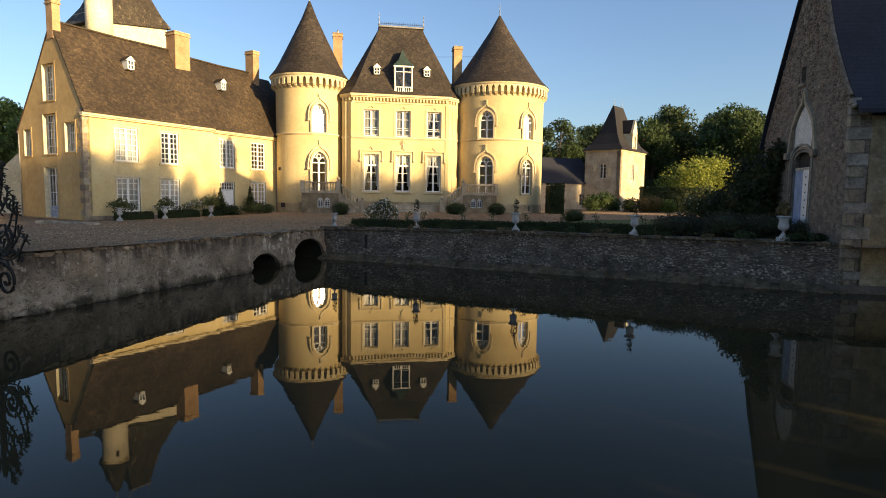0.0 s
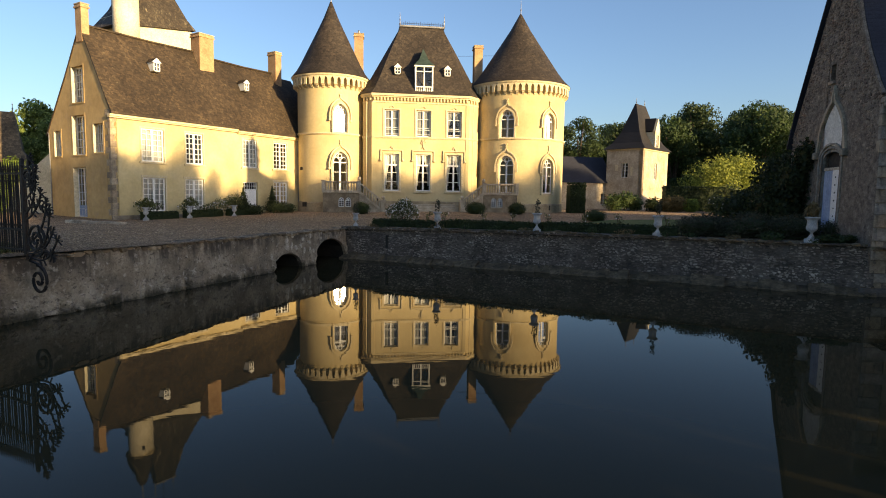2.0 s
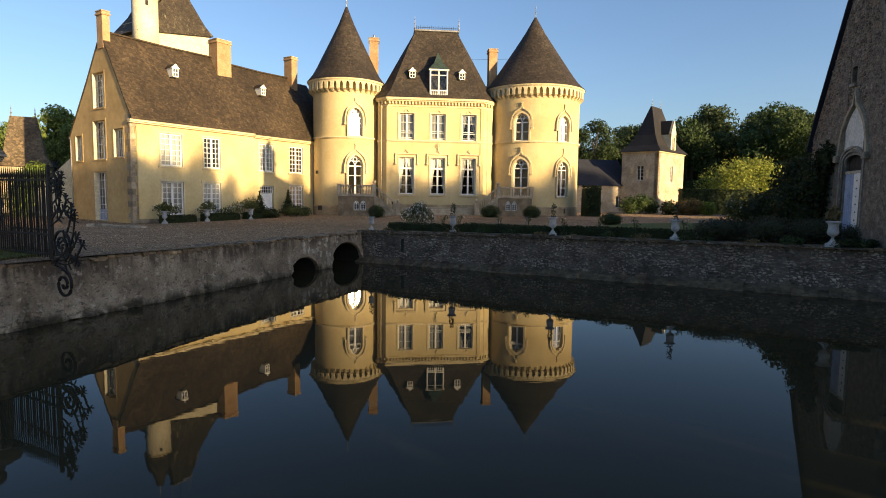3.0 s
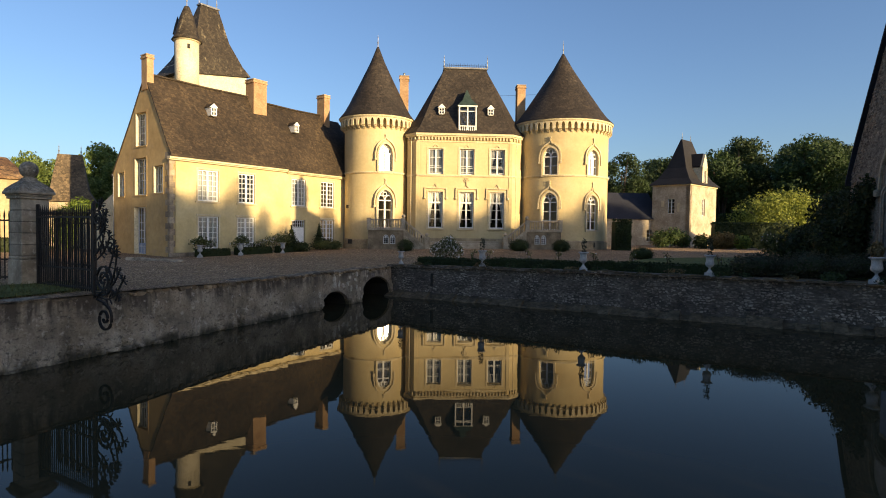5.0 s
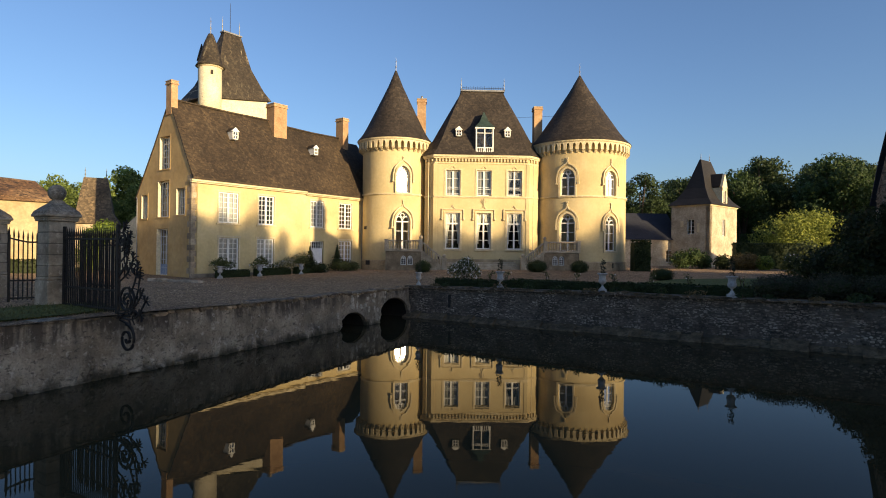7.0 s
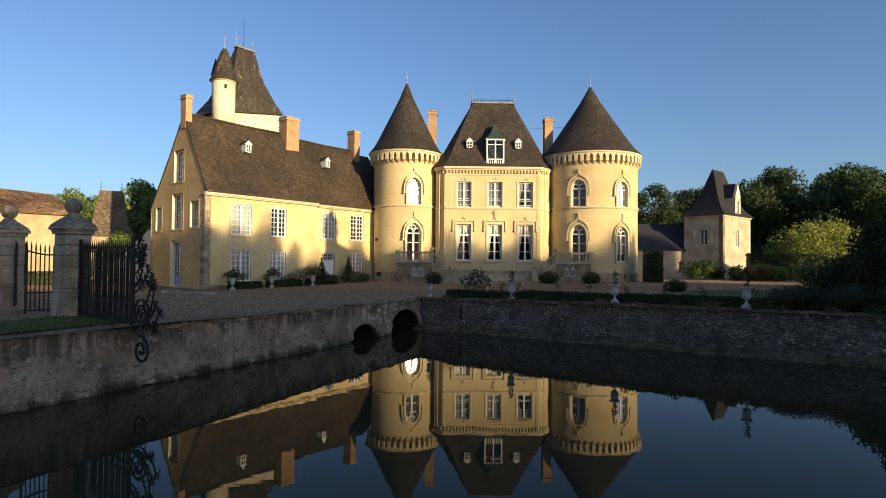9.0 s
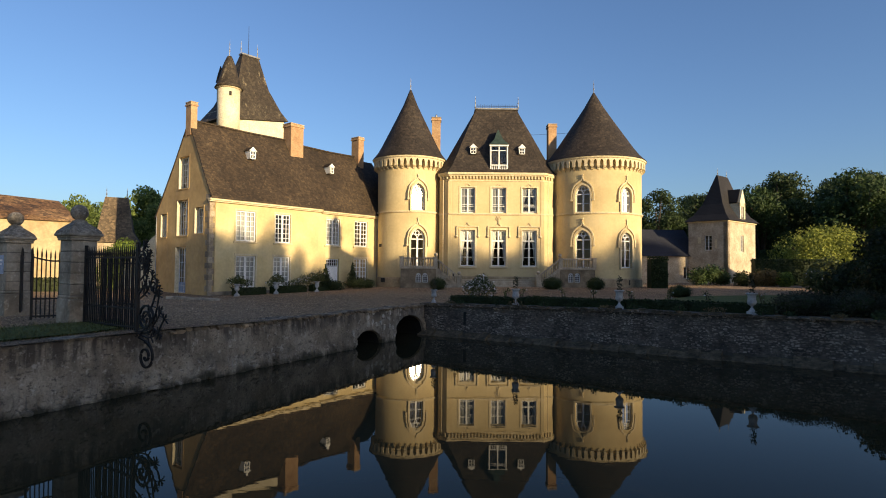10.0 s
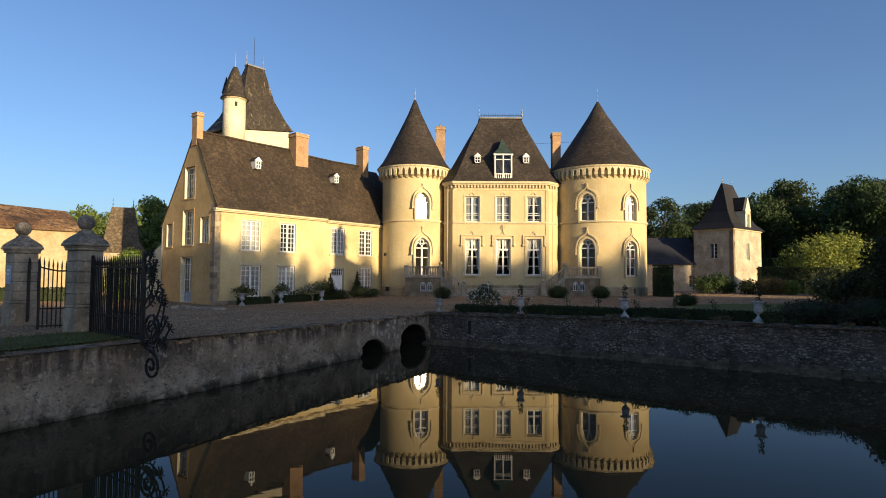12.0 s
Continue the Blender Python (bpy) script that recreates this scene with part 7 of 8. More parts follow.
def urn(p, z, h, label, seed, plant="tuft", mat=None):
    k = h / 0.92
    wide = 0.82 * k
    ob = thing("garden_urn", pose(p[0], p[1], z), label, "urn", "garden urns")
    part("plinth", boxes((-0.2 * wide, 0.2 * wide, -0.2 * wide, 0.2 * wide, -0.05, 0.12 * k), bevel=0.012), URN, ob)
    prof = [(0.17, 0.12), (0.17, 0.15), (0.12, 0.19), (0.06, 0.27), (0.05, 0.33), (0.09, 0.37), (0.19, 0.42), (0.235, 0.5), (0.22, 0.58), (0.2, 0.66), (0.2, 0.78), (0.24, 0.84),
            (0.3, 0.87), (0.31, 0.9), (0.26, 0.92), (0.2, 0.88), (0.0, 0.86)]
    part("bowl", lathe([(r * wide, zz * k) for r, zz in prof], 20), mat or URN, ob, "fluted urn bowl", smooth=True)
    rng = np.random.default_rng(seed)
    if plant == "tuft":
        v, f = leaf_cloud(rng, [(0, 0, 1.15 * k, 0.12, 0.12, 0.4), (0.06, 0, 1.35 * k, 0.07, 0.07, 0.3)], 150, 0.04)
        part("foliage", cloud_mesh("foliage", v, f, LEAF_GREY), None, ob, "sparse grey-green plant")
    elif plant == "bush":
        v, f = leaf_cloud(rng, [(0.1, 0, 1.3 * k, 0.42, 0.42, 0.3), (-0.25, 0, 1.15 * k, 0.3, 0.3, 0.22), (0.4, 0.1, 1.1 * k, 0.25, 0.25, 0.2), (0, 0, 1.05 * k, 0.2, 0.2, 0.2)], 440, 0.065)
        part("foliage", cloud_mesh("foliage", v, f, LEAF_ROSE), None, ob, "loose leafy shrub")
    else:
        v, f = leaf_cloud(rng, [(0, 0, 1.15 * k, 0.2, 0.2, 0.26)], 260, 0.09)
        part("foliage", cloud_mesh("foliage", v, f, LEAF_DRY), None, ob, "pale dry grass")
    return ob


for i, (s, plant) in enumerate(((0.15, None), (4.92, "tuft"), (9.9, "tuft"), (15.0, "tuft"), (20.35, "dry"))):
    p = along_far(s, 0.55)
    u = urn(p, far_top(s) + 0.01, 0.82 if 0 < i < 4 else 0.93 if i else 0.69, "weathered grey urn on the moat wall" if plant != "dry" else "weathered grey urn with dry grass by the chapel", 20 + i, plant or "tuft")


def hedge(p0, p1, width, height, mat, label, seed, dens=260, size=0.05, group="low box hedges", name="box_hedge", lift=0.0):
    """A clipped hedge: a rough core with leaf sprays on its skin."""
    a, b = Vector(p0), Vector(p1)
    L, ang = run_of(a, b)
    z = min(ground_z(*p0), ground_z(*p1))
    ob = thing(name, pose(a.x, a.y, z + lift, 0, 0, math.degrees(ang)), label, "hedge", group)
    rng = np.random.default_rng(seed)
    bm = bmesh.new()
    n = max(3, int(L / 0.5))
    prev = None
    for i in range(n + 1):
        w, h = width / 2 * (0.9 + 0.08 * rng.random()), height * (0.93 + 0.05 * rng.random())
        loop = [bm.verts.new((L * i / n, y, zz)) for y, zz in ((-w, -0.15), (-w, h * 0.6), (-w * 0.85, h), (w * 0.85, h), (w, h * 0.6), (w, -0.15))]
        if prev:
            for k in range(6):
                bm.faces.new((prev[k], prev[(k + 1) % 6], loop[(k + 1) % 6], loop[k]))
        else:
            bm.faces.new(loop)
        prev = loop
    bm.faces.new(prev)
    part("inner_growth", bm, mat, ob)
    c = int(dens * L * (width + 2 * height))
    side = rng.random(c)
    x = rng.random(c) * L
    cut = height / (2 * height + width)
    y = np.where(side < cut, -width / 2, np.where(side > 1 - cut, width / 2, (rng.random(c) - 0.5) * width))
    zz = np.where((side < cut) | (side > 1 - cut), rng.random(c) * height, height)
    cc = np.stack([x, y, zz], 1) + rng.normal(size=(c, 3)) * 0.025
    d = rng.normal(size=(c, 3))
    d /= np.linalg.norm(d, axis=1)[:, None]
    t = np.cross(d, rng.normal(size=(c, 3)))
    t /= np.linalg.norm(t, axis=1)[:, None]
    e = np.cross(d, t)
    s = size * (0.6 + 0.8 * rng.random(c))[:, None]
    v = np.stack([cc - t * s, cc - e * s * 0.6, cc + t * s, cc + e * s * 0.6], 1).reshape(-1, 3)
    part("foliage", cloud_mesh("foliage", v, np.arange(c * 4).reshape(-1, 4), mat), None, ob)
    return ob


for i, (a, b) in enumerate(((0.75, 5.0), (5.05, 9.95), (10.0, 15.7))):
    hedge(along_far(a, 1.5), along_far(b, 1.5), 0.6, 0.455, LEAF_BOX, "low dark clipped box hedge behind the moat wall", 40 + i)


def ball(x, y, rx, rz, seed, mat=None, label="round clipped box ball on the gravel", name="topiary_ball", group="clipped box balls"):
    return shrub(name, pose(x, y, ground_z(x, y)), [(0, 0, rz * 0.78, rx, rx, rz)], mat or LEAF_BOX, seed, int(6500 * rx * (rx + rz)), 0.028, label, "topiary", group, core=LEAF_BOX, inner=0.95)


for k, (x, y, rx, rz) in enumerate(((-0.3, 46.5, 0.7, 0.56), (9.0, 46.3, 0.84, 0.55), (12.4, 46.0, 0.74, 0.55), (15.0, 36.0, 0.72, 0.44))):
    ball(x, y, rx, rz, 60 + k)
shrub("rose_bush", pose(2.3, 36.0, ground_z(2.3, 36)), [(0, 0, 0.8, 0.8, 0.7, 0.5), (0.5, 0.1, 0.55, 0.65, 0.5, 0.5), (-0.5, 0, 0.6, 0.6, 0.5, 0.5), (0.15, 0, 1.2, 0.45, 0.4, 0.32)], LEAF_ROSE, 70, 1900, 0.055,
      "white-flowering rose bush in the forecourt bed", "shrub", core=LEAF_ROSE, flowers=(330, 0.075), inner=0.4)
rb = random.Random(5)
for k in range(9):                                      # thin rose stems above the hedges
    s = 1.2 + k * 1.75 + rb.uniform(-0.4, 0.4)
    p = along_far(s, 2.2 + rb.uniform(-0.1, 0.5))
    shrub("straggling_rose", pose(p.x, p.y, ground_z(p.x, p.y)), [(0, 0, 0.45, 0.16, 0.16, 0.4), (rb.uniform(-0.2, 0.2), 0, 0.75, 0.16, 0.14, 0.14)], LEAF_ROSE, 80 + k, 60, 0.05,
          "thin straggling rose with a few pale blooms", "shrub", "straggling roses", core=LEAF_ROSE, flowers=(5, 0.045), inner=0.2)


def wing_pt(u, v):
    c, s = math.cos(radians(WANG)), math.sin(radians(WANG))
    return WX + WK * (u * c - v * s), WY + WK * (u * s + v * c)


# along the wing: urns, box hedges, roses, two clipped cones and a broad bush
for k, (u, v) in enumerate(((0.9, -2.6), (4.3, -2.7), (8.3, -2.8))):
    x, y = wing_pt(u, v)
    urn((x, y), ground_z(x, y) + 0.05, 0.85, "small grey urn with a leafy shrub before the wing", 90 + k, "bush")
for k, (u0, u1) in enumerate(((1.3, 4.0), (4.7, 8.0), (8.7, 11.2))):
    hedge(wing_pt(u0, -1.5), wing_pt(u1, -1.5), 0.6, 0.55, LEAF_BOX, "low box hedge along the wing", 100 + k)
for k, (u, v, h) in enumerate(((1.7, -1.0, 1.5), (5.3, -0.9, 1.1), (7.0, -1.0, 1.0), (9.0, -0.8, 1.6), (10.0, -0.8, 1.9), (8.2, -0.7, 1.3), (2.6, -0.8, 1.2))):
    x, y = wing_pt(u, v)
    shrub("rose_bush", pose(x, y, ground_z(x, y)), [(0, 0, h * 0.55, 0.42, 0.4, h * 0.42), (0.3, 0, h * 0.75, 0.4, 0.35, h * 0.22), (-0.35, 0, h * 0.7, 0.35, 0.3, h * 0.2)], LEAF_ROSE, 110 + k, 300, 0.06,
          "loose climbing rose bush against the wing", "shrub", "roses along the wing", core=LEAF_ROSE, flowers=(34, 0.07), inner=0.25)
for k, (u, v, h, r) in enumerate(((10.75, -0.9, 2.2, 0.85), (14.0, -0.9, 2.25, 0.72))):
    x, y = wing_pt(u, v)
    shrub("topiary_cone", pose(x, y, ground_z(x, y)), [(0, 0, h * (0.14 + 0.13 * i), r * (1.0 - 0.145 * i), r * (1.0 - 0.145 * i), h * 0.14) for i in range(7)], LEAF_YEW, 120 + k, 1500, 0.055,
          "dark clipped yew cone beside the front door", "topiary", "clipped cones", core=LEAF_YEW)
x, y = wing_pt(13.6, -2.4)
shrub("round_bush", pose(x, y, ground_z(x, y)), [(0, 0, 0.45, 1.1, 0.7, 0.5), (0.7, 0.1, 0.4, 0.6, 0.6, 0.42)], LEAF_ROSE, 125, 1600, 0.06, "low rounded green bush beside the door", "shrub", core=LEAF_ROSE)
x, y = wing_pt(10.9, -1.9)
shrub("round_bush", pose(x, y, ground_z(x, y)), [(0, 0, 0.4, 1.0, 0.6, 0.45)], LEAF_BOX, 126, 1100, 0.06, "low rounded dark bush beside the door", "shrub", core=LEAF_YEW)
# low stone edging before the gable
x0, y0 = -17.0, 35.6
x1, y1 = -13.0, 33.2
L, ang = run_of(Vector((x0, y0)), Vector((x1, y1)))
kerb = thing("stone_edging", pose(x0, y0, ground_z(x0, y0) - 0.02, 0, 0, math.degrees(ang)), "low pale stone edging before the gable", "kerb")
rk = random.Random(9)
k = 0.0
while k < L - 0.3:
    w = rk.uniform(0.5, 1.1)
    part("stone", boxes((k, min(L, k + w - 0.02), -0.22, 0.22, -0.2, 0.2 + rk.uniform(-0.03, 0.03)), bevel=0.03), GREYSTONE, kerb)
    k += w

# shrubs on the right of the court
hedge((18.6, 51.0), (20.0, 50.8), 1.8, 2.75, LEAF_BOX, "tall dark clipped hedge block", 130, dens=110, size=0.09, name="tall_hedge", group="tall hedges")
shrub("shrub", pose(26.4, 56.5, 1.9), [(-0.8, 0, 0.9, 1.1, 1, 0.9), (0.6, 0, 1.1, 1.3, 1, 1.0), (1.6, 0.2, 0.7, 0.9, 0.9, 0.7)], LEAF_OAK2, 131, 2200, 0.12, "green shrub at the foot of the pavilion tower", "shrub", core=LEAF_BOX)
shrub("shrub", pose(28.9, 54.6, 1.95), [(0, 0, 0.65, 0.85, 0.8, 0.8)], LEAF_BOX, 137, 900, 0.1, "dark rounded shrub beside the bronze hedge", "shrub", core=LEAF_BOX)
hedge((32.2, 58.6), (38.6, 57.4), 1.4, 2.6, LEAF_BOX, "tall dark clipped yew hedge", 132, dens=60, size=0.12, name="tall_hedge", group="tall hedges")
shrub("bronze_shrub", pose(31.0, 54.5, 1.95), [(-0.5, 0, 0.7, 0.9, 0.9, 0.85), (0.4, 0, 0.75, 0.95, 1, 0.85)], LEAF_RUST, 133, 2400, 0.1, "rounded bronze-leaved hedge shrub", "shrub", core=LEAF_RUST)
shrub("shrub", pose(32.4, 53.6, 1.95), [(0, 0, 0.6, 0.8, 0.8, 0.75)], LEAF_FRESH, 134, 900, 0.1, "small rounded green shrub beside the bronze hedge", "shrub", core=LEAF_BOX)
shrub("dark_shrub", pose(34.2, 50.0, 1.95), [(0, 0, 1.3, 1.5, 1.4, 1.4), (1.4, 0, 1.1, 1.4, 1.3, 1.2), (-1.2, 0, 0.8, 1.0, 1.0, 0.9)], LEAF_ROSE, 135, 3600, 0.13, "broad dark green shrub under the golden tree", "shrub", core=LEAF_YEW)
shrub("flowering_shrub", pose(26.5, 40.5, 1.9), [(0, 0, 0.9, 0.8, 0.7, 0.8)], LEAF_ROSE, 136, 800, 0.09, "dark shrub with a few white blooms", "shrub", core=LEAF_YEW, flowers=(26, 0.09))
for k, (s, d, w, h) in enumerate(((16.6, 2.4, 1.5, 0.95), (18.4, 2.6, 1.6, 1.05), (20.0, 3.0, 1.5, 1.0), (21.8, 3.0, 1.2, 0.9))):
    p = along_far(s, d)
    shrub("lavender_shrub", pose(p.x, p.y, ground_z(p.x, p.y)), [(0, 0, h * 0.45, w * 0.75, w * 0.6, h * 0.55), (0.5, 0.3, h * 0.5, w * 0.5, w * 0.5, h * 0.5), (-0.5, 0, h * 0.4, w * 0.5, w * 0.45, h * 0.45)], LEAF_GREY, 140 + k, 6500, 0.036,
          "grey-green feathery shrub behind the moat wall", "shrub", "grey-green shrubs", core=LEAF_BOX)
shrub("yew_shrub", pose(21.3, 27.6, 1.7), [(0, 0, 1.3, 1.6, 1.5, 1.5), (0.5, 0.4, 2.6, 1.3, 1.2, 1.4), (0.9, -0.4, 3.6, 0.8, 0.8, 0.9), (-1.2, 1.0, 0.9, 1.3, 1.2, 1.1)], LEAF_YEW, 150, 5200, 0.12, "tall dark yew against the chapel", "shrub", core=LEAF_YEW)
shrub("yew_shrub", pose(18.75, 23.35, 1.7), [(0, 0, 1.0, 0.95, 0.9, 1.3), (0.15, -0.2, 2.5, 0.75, 0.75, 1.2), (0.1, -0.7, 3.5, 0.35, 0.5, 0.7), (-0.3, 0.9, 1.2, 0.9, 0.9, 1.3)], LEAF_YEW, 153, 5200, 0.09, "dark ragged evergreen on the chapel corner", "shrub", core=LEAF_YEW)
shrub("yew_shrub", pose(23.5, 33.0, 1.75), [(0.6, 0, 1.0, 1.4, 1.5, 1.1), (2.6, 1.5, 1.1, 1.5, 1.4, 1.1), (1.9, 0.5, 1.6, 1.1, 1.1, 0.9)], LEAF_YEW, 151, 5200, 0.14, "spreading dark evergreen beside the chapel", "shrub", core=LEAF_YEW)
shrub("yew_shrub", pose(29.5, 38.0, 1.8), [(0, 0, 0.8, 1.2, 1.2, 0.9), (2.2, 0.5, 0.9, 1.4, 1.3, 1.0)], LEAF_YEW, 152, 5200, 0.15, "spreading dark evergreen behind the lawn", "shrub", core=LEAF_YEW)
for k, s in enumerate((19.1, 20.9, 21.4)):
    p = along_far(s, 0.75)
    shrub("weed_tuft", pose(p.x, p.y, far_top(s)), [(0, 0, 0.14, 0.4, 0.3, 0.18)], LEAF_OAK, 155 + k, 260, 0.07, "tuft of weeds on the moat wall", "weeds", "weeds on the wall", core=LEAF_OAK)
shrub("shrub", pose(-24.5, 43.0, 1.5), [(0, 0, 2.6, 0.9, 0.8, 1.0), (0.6, 0.2, 3.3, 0.8, 0.7, 0.7), (-0.5, 0, 1.5, 0.9, 0.8, 1.3)], LEAF_FRESH, 158, 1700, 0.11, "fresh green shrub behind the railing", "shrub", core=LEAF_OAK2)
hedge((-40, 38.5), (-28.5, 44.5), 1.0, 1.0, LEAF_YEW, "dark clipped hedge before the barn", 159, dens=60, size=0.1, name="tall_hedge", group="tall hedges")


# ---- trees ----
tree(pose(47.6, 70.0, 1.8), 6.3, 10.4, LEAF_GOLD, 200, "broad golden-leaved tree catching the evening sun", leaves=14000, size=0.15, trunk=1.2, clumps=40)
wood = [tree(pose(0, 0, -200), h, w, m, 210 + i, "tall broadleaved tree at the edge of the woods", leaves=11000, size=0.26, group="trees of the wood", clumps=44, trunk=h * 0.12, radius=0.35)
        for i, (h, w, m) in enumerate(((18, 13, LEAF_OAK), (16, 12, LEAF_OAK2), (20, 12, LEAF_OAK), (15, 14, LEAF_OAK)))]
garden_tree = tree(pose(-32.0, 64.5, 1.9), 8.6, 7.0, LEAF_SUNNED, 216, "green broadleaved tree behind the dovecote", leaves=9000, size=0.17, group="trees behind the barn", clumps=34, trunk=1.2, radius=0.33)
rt = random.Random(31)
spots = []
for row, (y, x0, x1, nn) in enumerate(((100, 27, 112, 16), (112, 33, 128, 13), (86, 60, 112, 7))):
    for i in range(nn):
        spots.append((x0 + (x1 - x0) * i / (nn - 1) + rt.uniform(-2, 2), y + rt.uniform(-4, 4) + 0.06 * (i * i if row == 0 else 0)))
spots += [(-36.5, 70), (-45, 76), (-52, 82), (-46, 90), (-40, 84), (-62, 88), (-58, 74), (-74, 80)]
for i, (x, y) in enumerate(spots):
    sc_ = rt.uniform(0.9, 1.08) * (0.52 if x < 0 else min(1.16, 0.76 + 0.0058 * (x - 26)) * (0.92 if 66 < x < 88 else 1.0))
    m = pose(x, y, 1.9, 0, 0, rt.uniform(0, 360)) @ Matrix.Diagonal((sc_, sc_, sc_, 1))
    if i < 4:
        wood[i].matrix_world = m
    else:
        c = copy_thing(wood[i % 4] if x > 0 else garden_tree, Matrix())
        c.matrix_basis = m if x > 0 else m @ Matrix.Diagonal((2.1, 2.1, 2.45, 1))

hedge((34, 97), (118, 92), 2.5, 5.0, LEAF_OAK, "dark undergrowth along the edge of the woods", 300, dens=12, size=0.3, name="undergrowth", group="undergrowth")
hedge((-75, 74), (-24, 72), 2.5, 3.6, LEAF_SUNNED, "undergrowth behind the old barn", 301, dens=14, size=0.26, name="undergrowth", group="undergrowth")

# tufted grass beside the gate, hanging over the wall's edge
def tufted_grass():
    rng = np.random.default_rng(77)
    c = 12000
    s, d = 8 + 13.6 * rng.random(c), 0.25 + 3.1 * rng.random(c) ** 1.4
    keep_in = (s < 17.5) | (d > 0.72)
    s, d = s[keep_in], d[keep_in]
    along = (BANK_B - BANK_A).normalized()
    x, y = BANK_A.x + along.x * s - along.y * d, BANK_A.y + along.y * s + along.x * d
    z = np.array([ground_z(a, b) for a, b in zip(x, y)])
    n = len(x)
    h = 0.05 + 0.12 * rng.random(n) ** 2
    a = rng.random(n) * 2 * np.pi
    lean = 0.6 * rng.normal(size=(n, 2)) * h[:, None]
    w = 0.012 + 0.012 * rng.random(n)
    dx, dy = np.cos(a) * w, np.sin(a) * w
    v = np.stack([np.stack([x - dx, y - dy, z], 1), np.stack([x + dx, y + dy, z], 1), np.stack([x + lean[:, 0], y + lean[:, 1], z + h], 1)], 1).reshape(-1, 3)
    me = bpy.data.meshes.new("tufted_grass")
    me.from_pydata(v.tolist(), [], np.arange(3 * n).reshape(-1, 3).tolist())
    me.materials.append(LEAF_GRASS)
    tagged(new("tufted_grass", me), "uneven dark grass on the bank beside the gate", "grass", kind="stuff")


def loose_stones():
    """Single larger stones lying about on the gravel."""
    rng = np.random.default_rng(91)
    pick = []
    along = (BANK_B - BANK_A).normalized()
    while len(pick) < 15000:
        s, d = rng.uniform(19, 52), abs(rng.normal()) * 8 + 0.4
        x, y = BANK_A.x + along.x * s - along.y * d, BANK_A.y + along.y * s + along.x * d
        if y < 50 and not inside(MOAT, x, y):
            pick.append((x, y))
    base = np.array([(-1, -0.8, 0), (1, -0.9, 0), (0.9, 1, 0), (-1.1, 0.8, 0), (-0.4, -0.3, 1), (0.5, 0.2, 0.85)], float)
    tri = [(0, 1, 5, 4), (1, 2, 5), (2, 3, 4, 5), (3, 0, 4)]
    vs, fs = [], []
    for k, (x, y) in enumerate(pick):
        a, r = rng.random() * 6.28, 0.012 + 0.026 * rng.random() ** 3
        q = base * (r, r, r * 0.9)
        q = np.stack([q[:, 0] * math.cos(a) - q[:, 1] * math.sin(a) + x, q[:, 0] * math.sin(a) + q[:, 1] * math.cos(a) + y, q[:, 2] + ground_z(x, y)], 1)
        vs.append(q)
        fs += [tuple(i + 6 * k for i in t) for t in tri]
    me = bpy.data.meshes.new("loose_stones")
    me.from_pydata(np.concatenate(vs).tolist(), [], fs)
    me.materials.append(PEBBLE)
    tagged(new("loose_stones", me), "loose tan stones scattered over the gravel", "gravel", kind="stuff")


loose_stones()
tufted_grass()

# unseen trees on the near bank behind the camera, between evening sun and court
SHADE_TREES = [(8.3, -12, 9.2, 7), (12.8, -11, 10.7, 7), (17.3, -12, 12.7, 7), (22.3, -11, 13.0, 7), (27.3, -12, 13.6, 6.5), (31.8, -11, 14.4, 6),
              (10.5, -9, 8.6, 6.5), (15, -9, 9.6, 6.5), (19.5, -9, 10.4, 6.5), (24, -9, 11.2, 6.5), (28.5, -9, 12.0, 6.5), (33, -9, 12.6, 6.5), (37.5, -9, 13.4, 6.5), (42, -9, 14.0, 6.5), (46.5, -9, 14.4, 6.5),
              (51, -9, 14.6, 6.5), (56, -9, 14.8, 6.5), (94.4, -12, 27.0, 4.0), (96.4, -12, 26.5, 4.0), (98.4, -12, 26.5, 4.0), (99.9, -12, 25.5, 3.0)]
SHADE_WING = ((-2.4, 3.0), (-1.2, 4.2), (0.3, 6.0), (1.9, 5.6), (3.4, 5.4), (5.0, 5.6), (6.6, 5.2), (8.0, 4.3), (9.3, 3.1), (10.8, 2.9), (12.2, 2.8), (13.8, 3.2), (15.4, 3.0), (17.0, 2.6))
SHADE_FRONT = ((-6.4, 4.8), (-5.2, 4.7), (-3.4, 4.5), (-1.6, 4.3), (0.2, 4.4), (2.0, 4.8), (3.7, 5.5), (5.4, 4.3), (7.0, 4.9), (8.6, 5.4), (10.2, 4.6), (12.0, 4.1), (13.8, 4.3), (15.4, 5.2), (17.0, 5.7), (18.6, 5.8), (20.4, 5.0))
# close rows whose tops shade the foot of the wing and of the castle front
SHADE_GABLE = ((0.8, 5.2), (2.4, 4.9), (4.0, 4.6), (5.6, 4.4), (7.2, 4.2), (8.8, 4.0))
for x, y, z in [(*wing_pt(u, 0), z) for u, z in SHADE_WING] + [(*wing_pt(0, v), z) for v, z in SHADE_GABLE] + [(x, 51.0, z) for x, z in SHADE_FRONT]:
    back = (y + 13.5) / 0.714
    SHADE_TREES.append((x + 0.673 * back, -13.5, z + 0.196 * back - 1.7, 4.8))
SHADE_TREES += [(88 + 6 * i, 50 + 2.5 * (i % 2), 18.5 + 1.5 * (i % 3), 9) for i in range(11)]      # unseen trees added behind the chapel to shade the foot of the wood
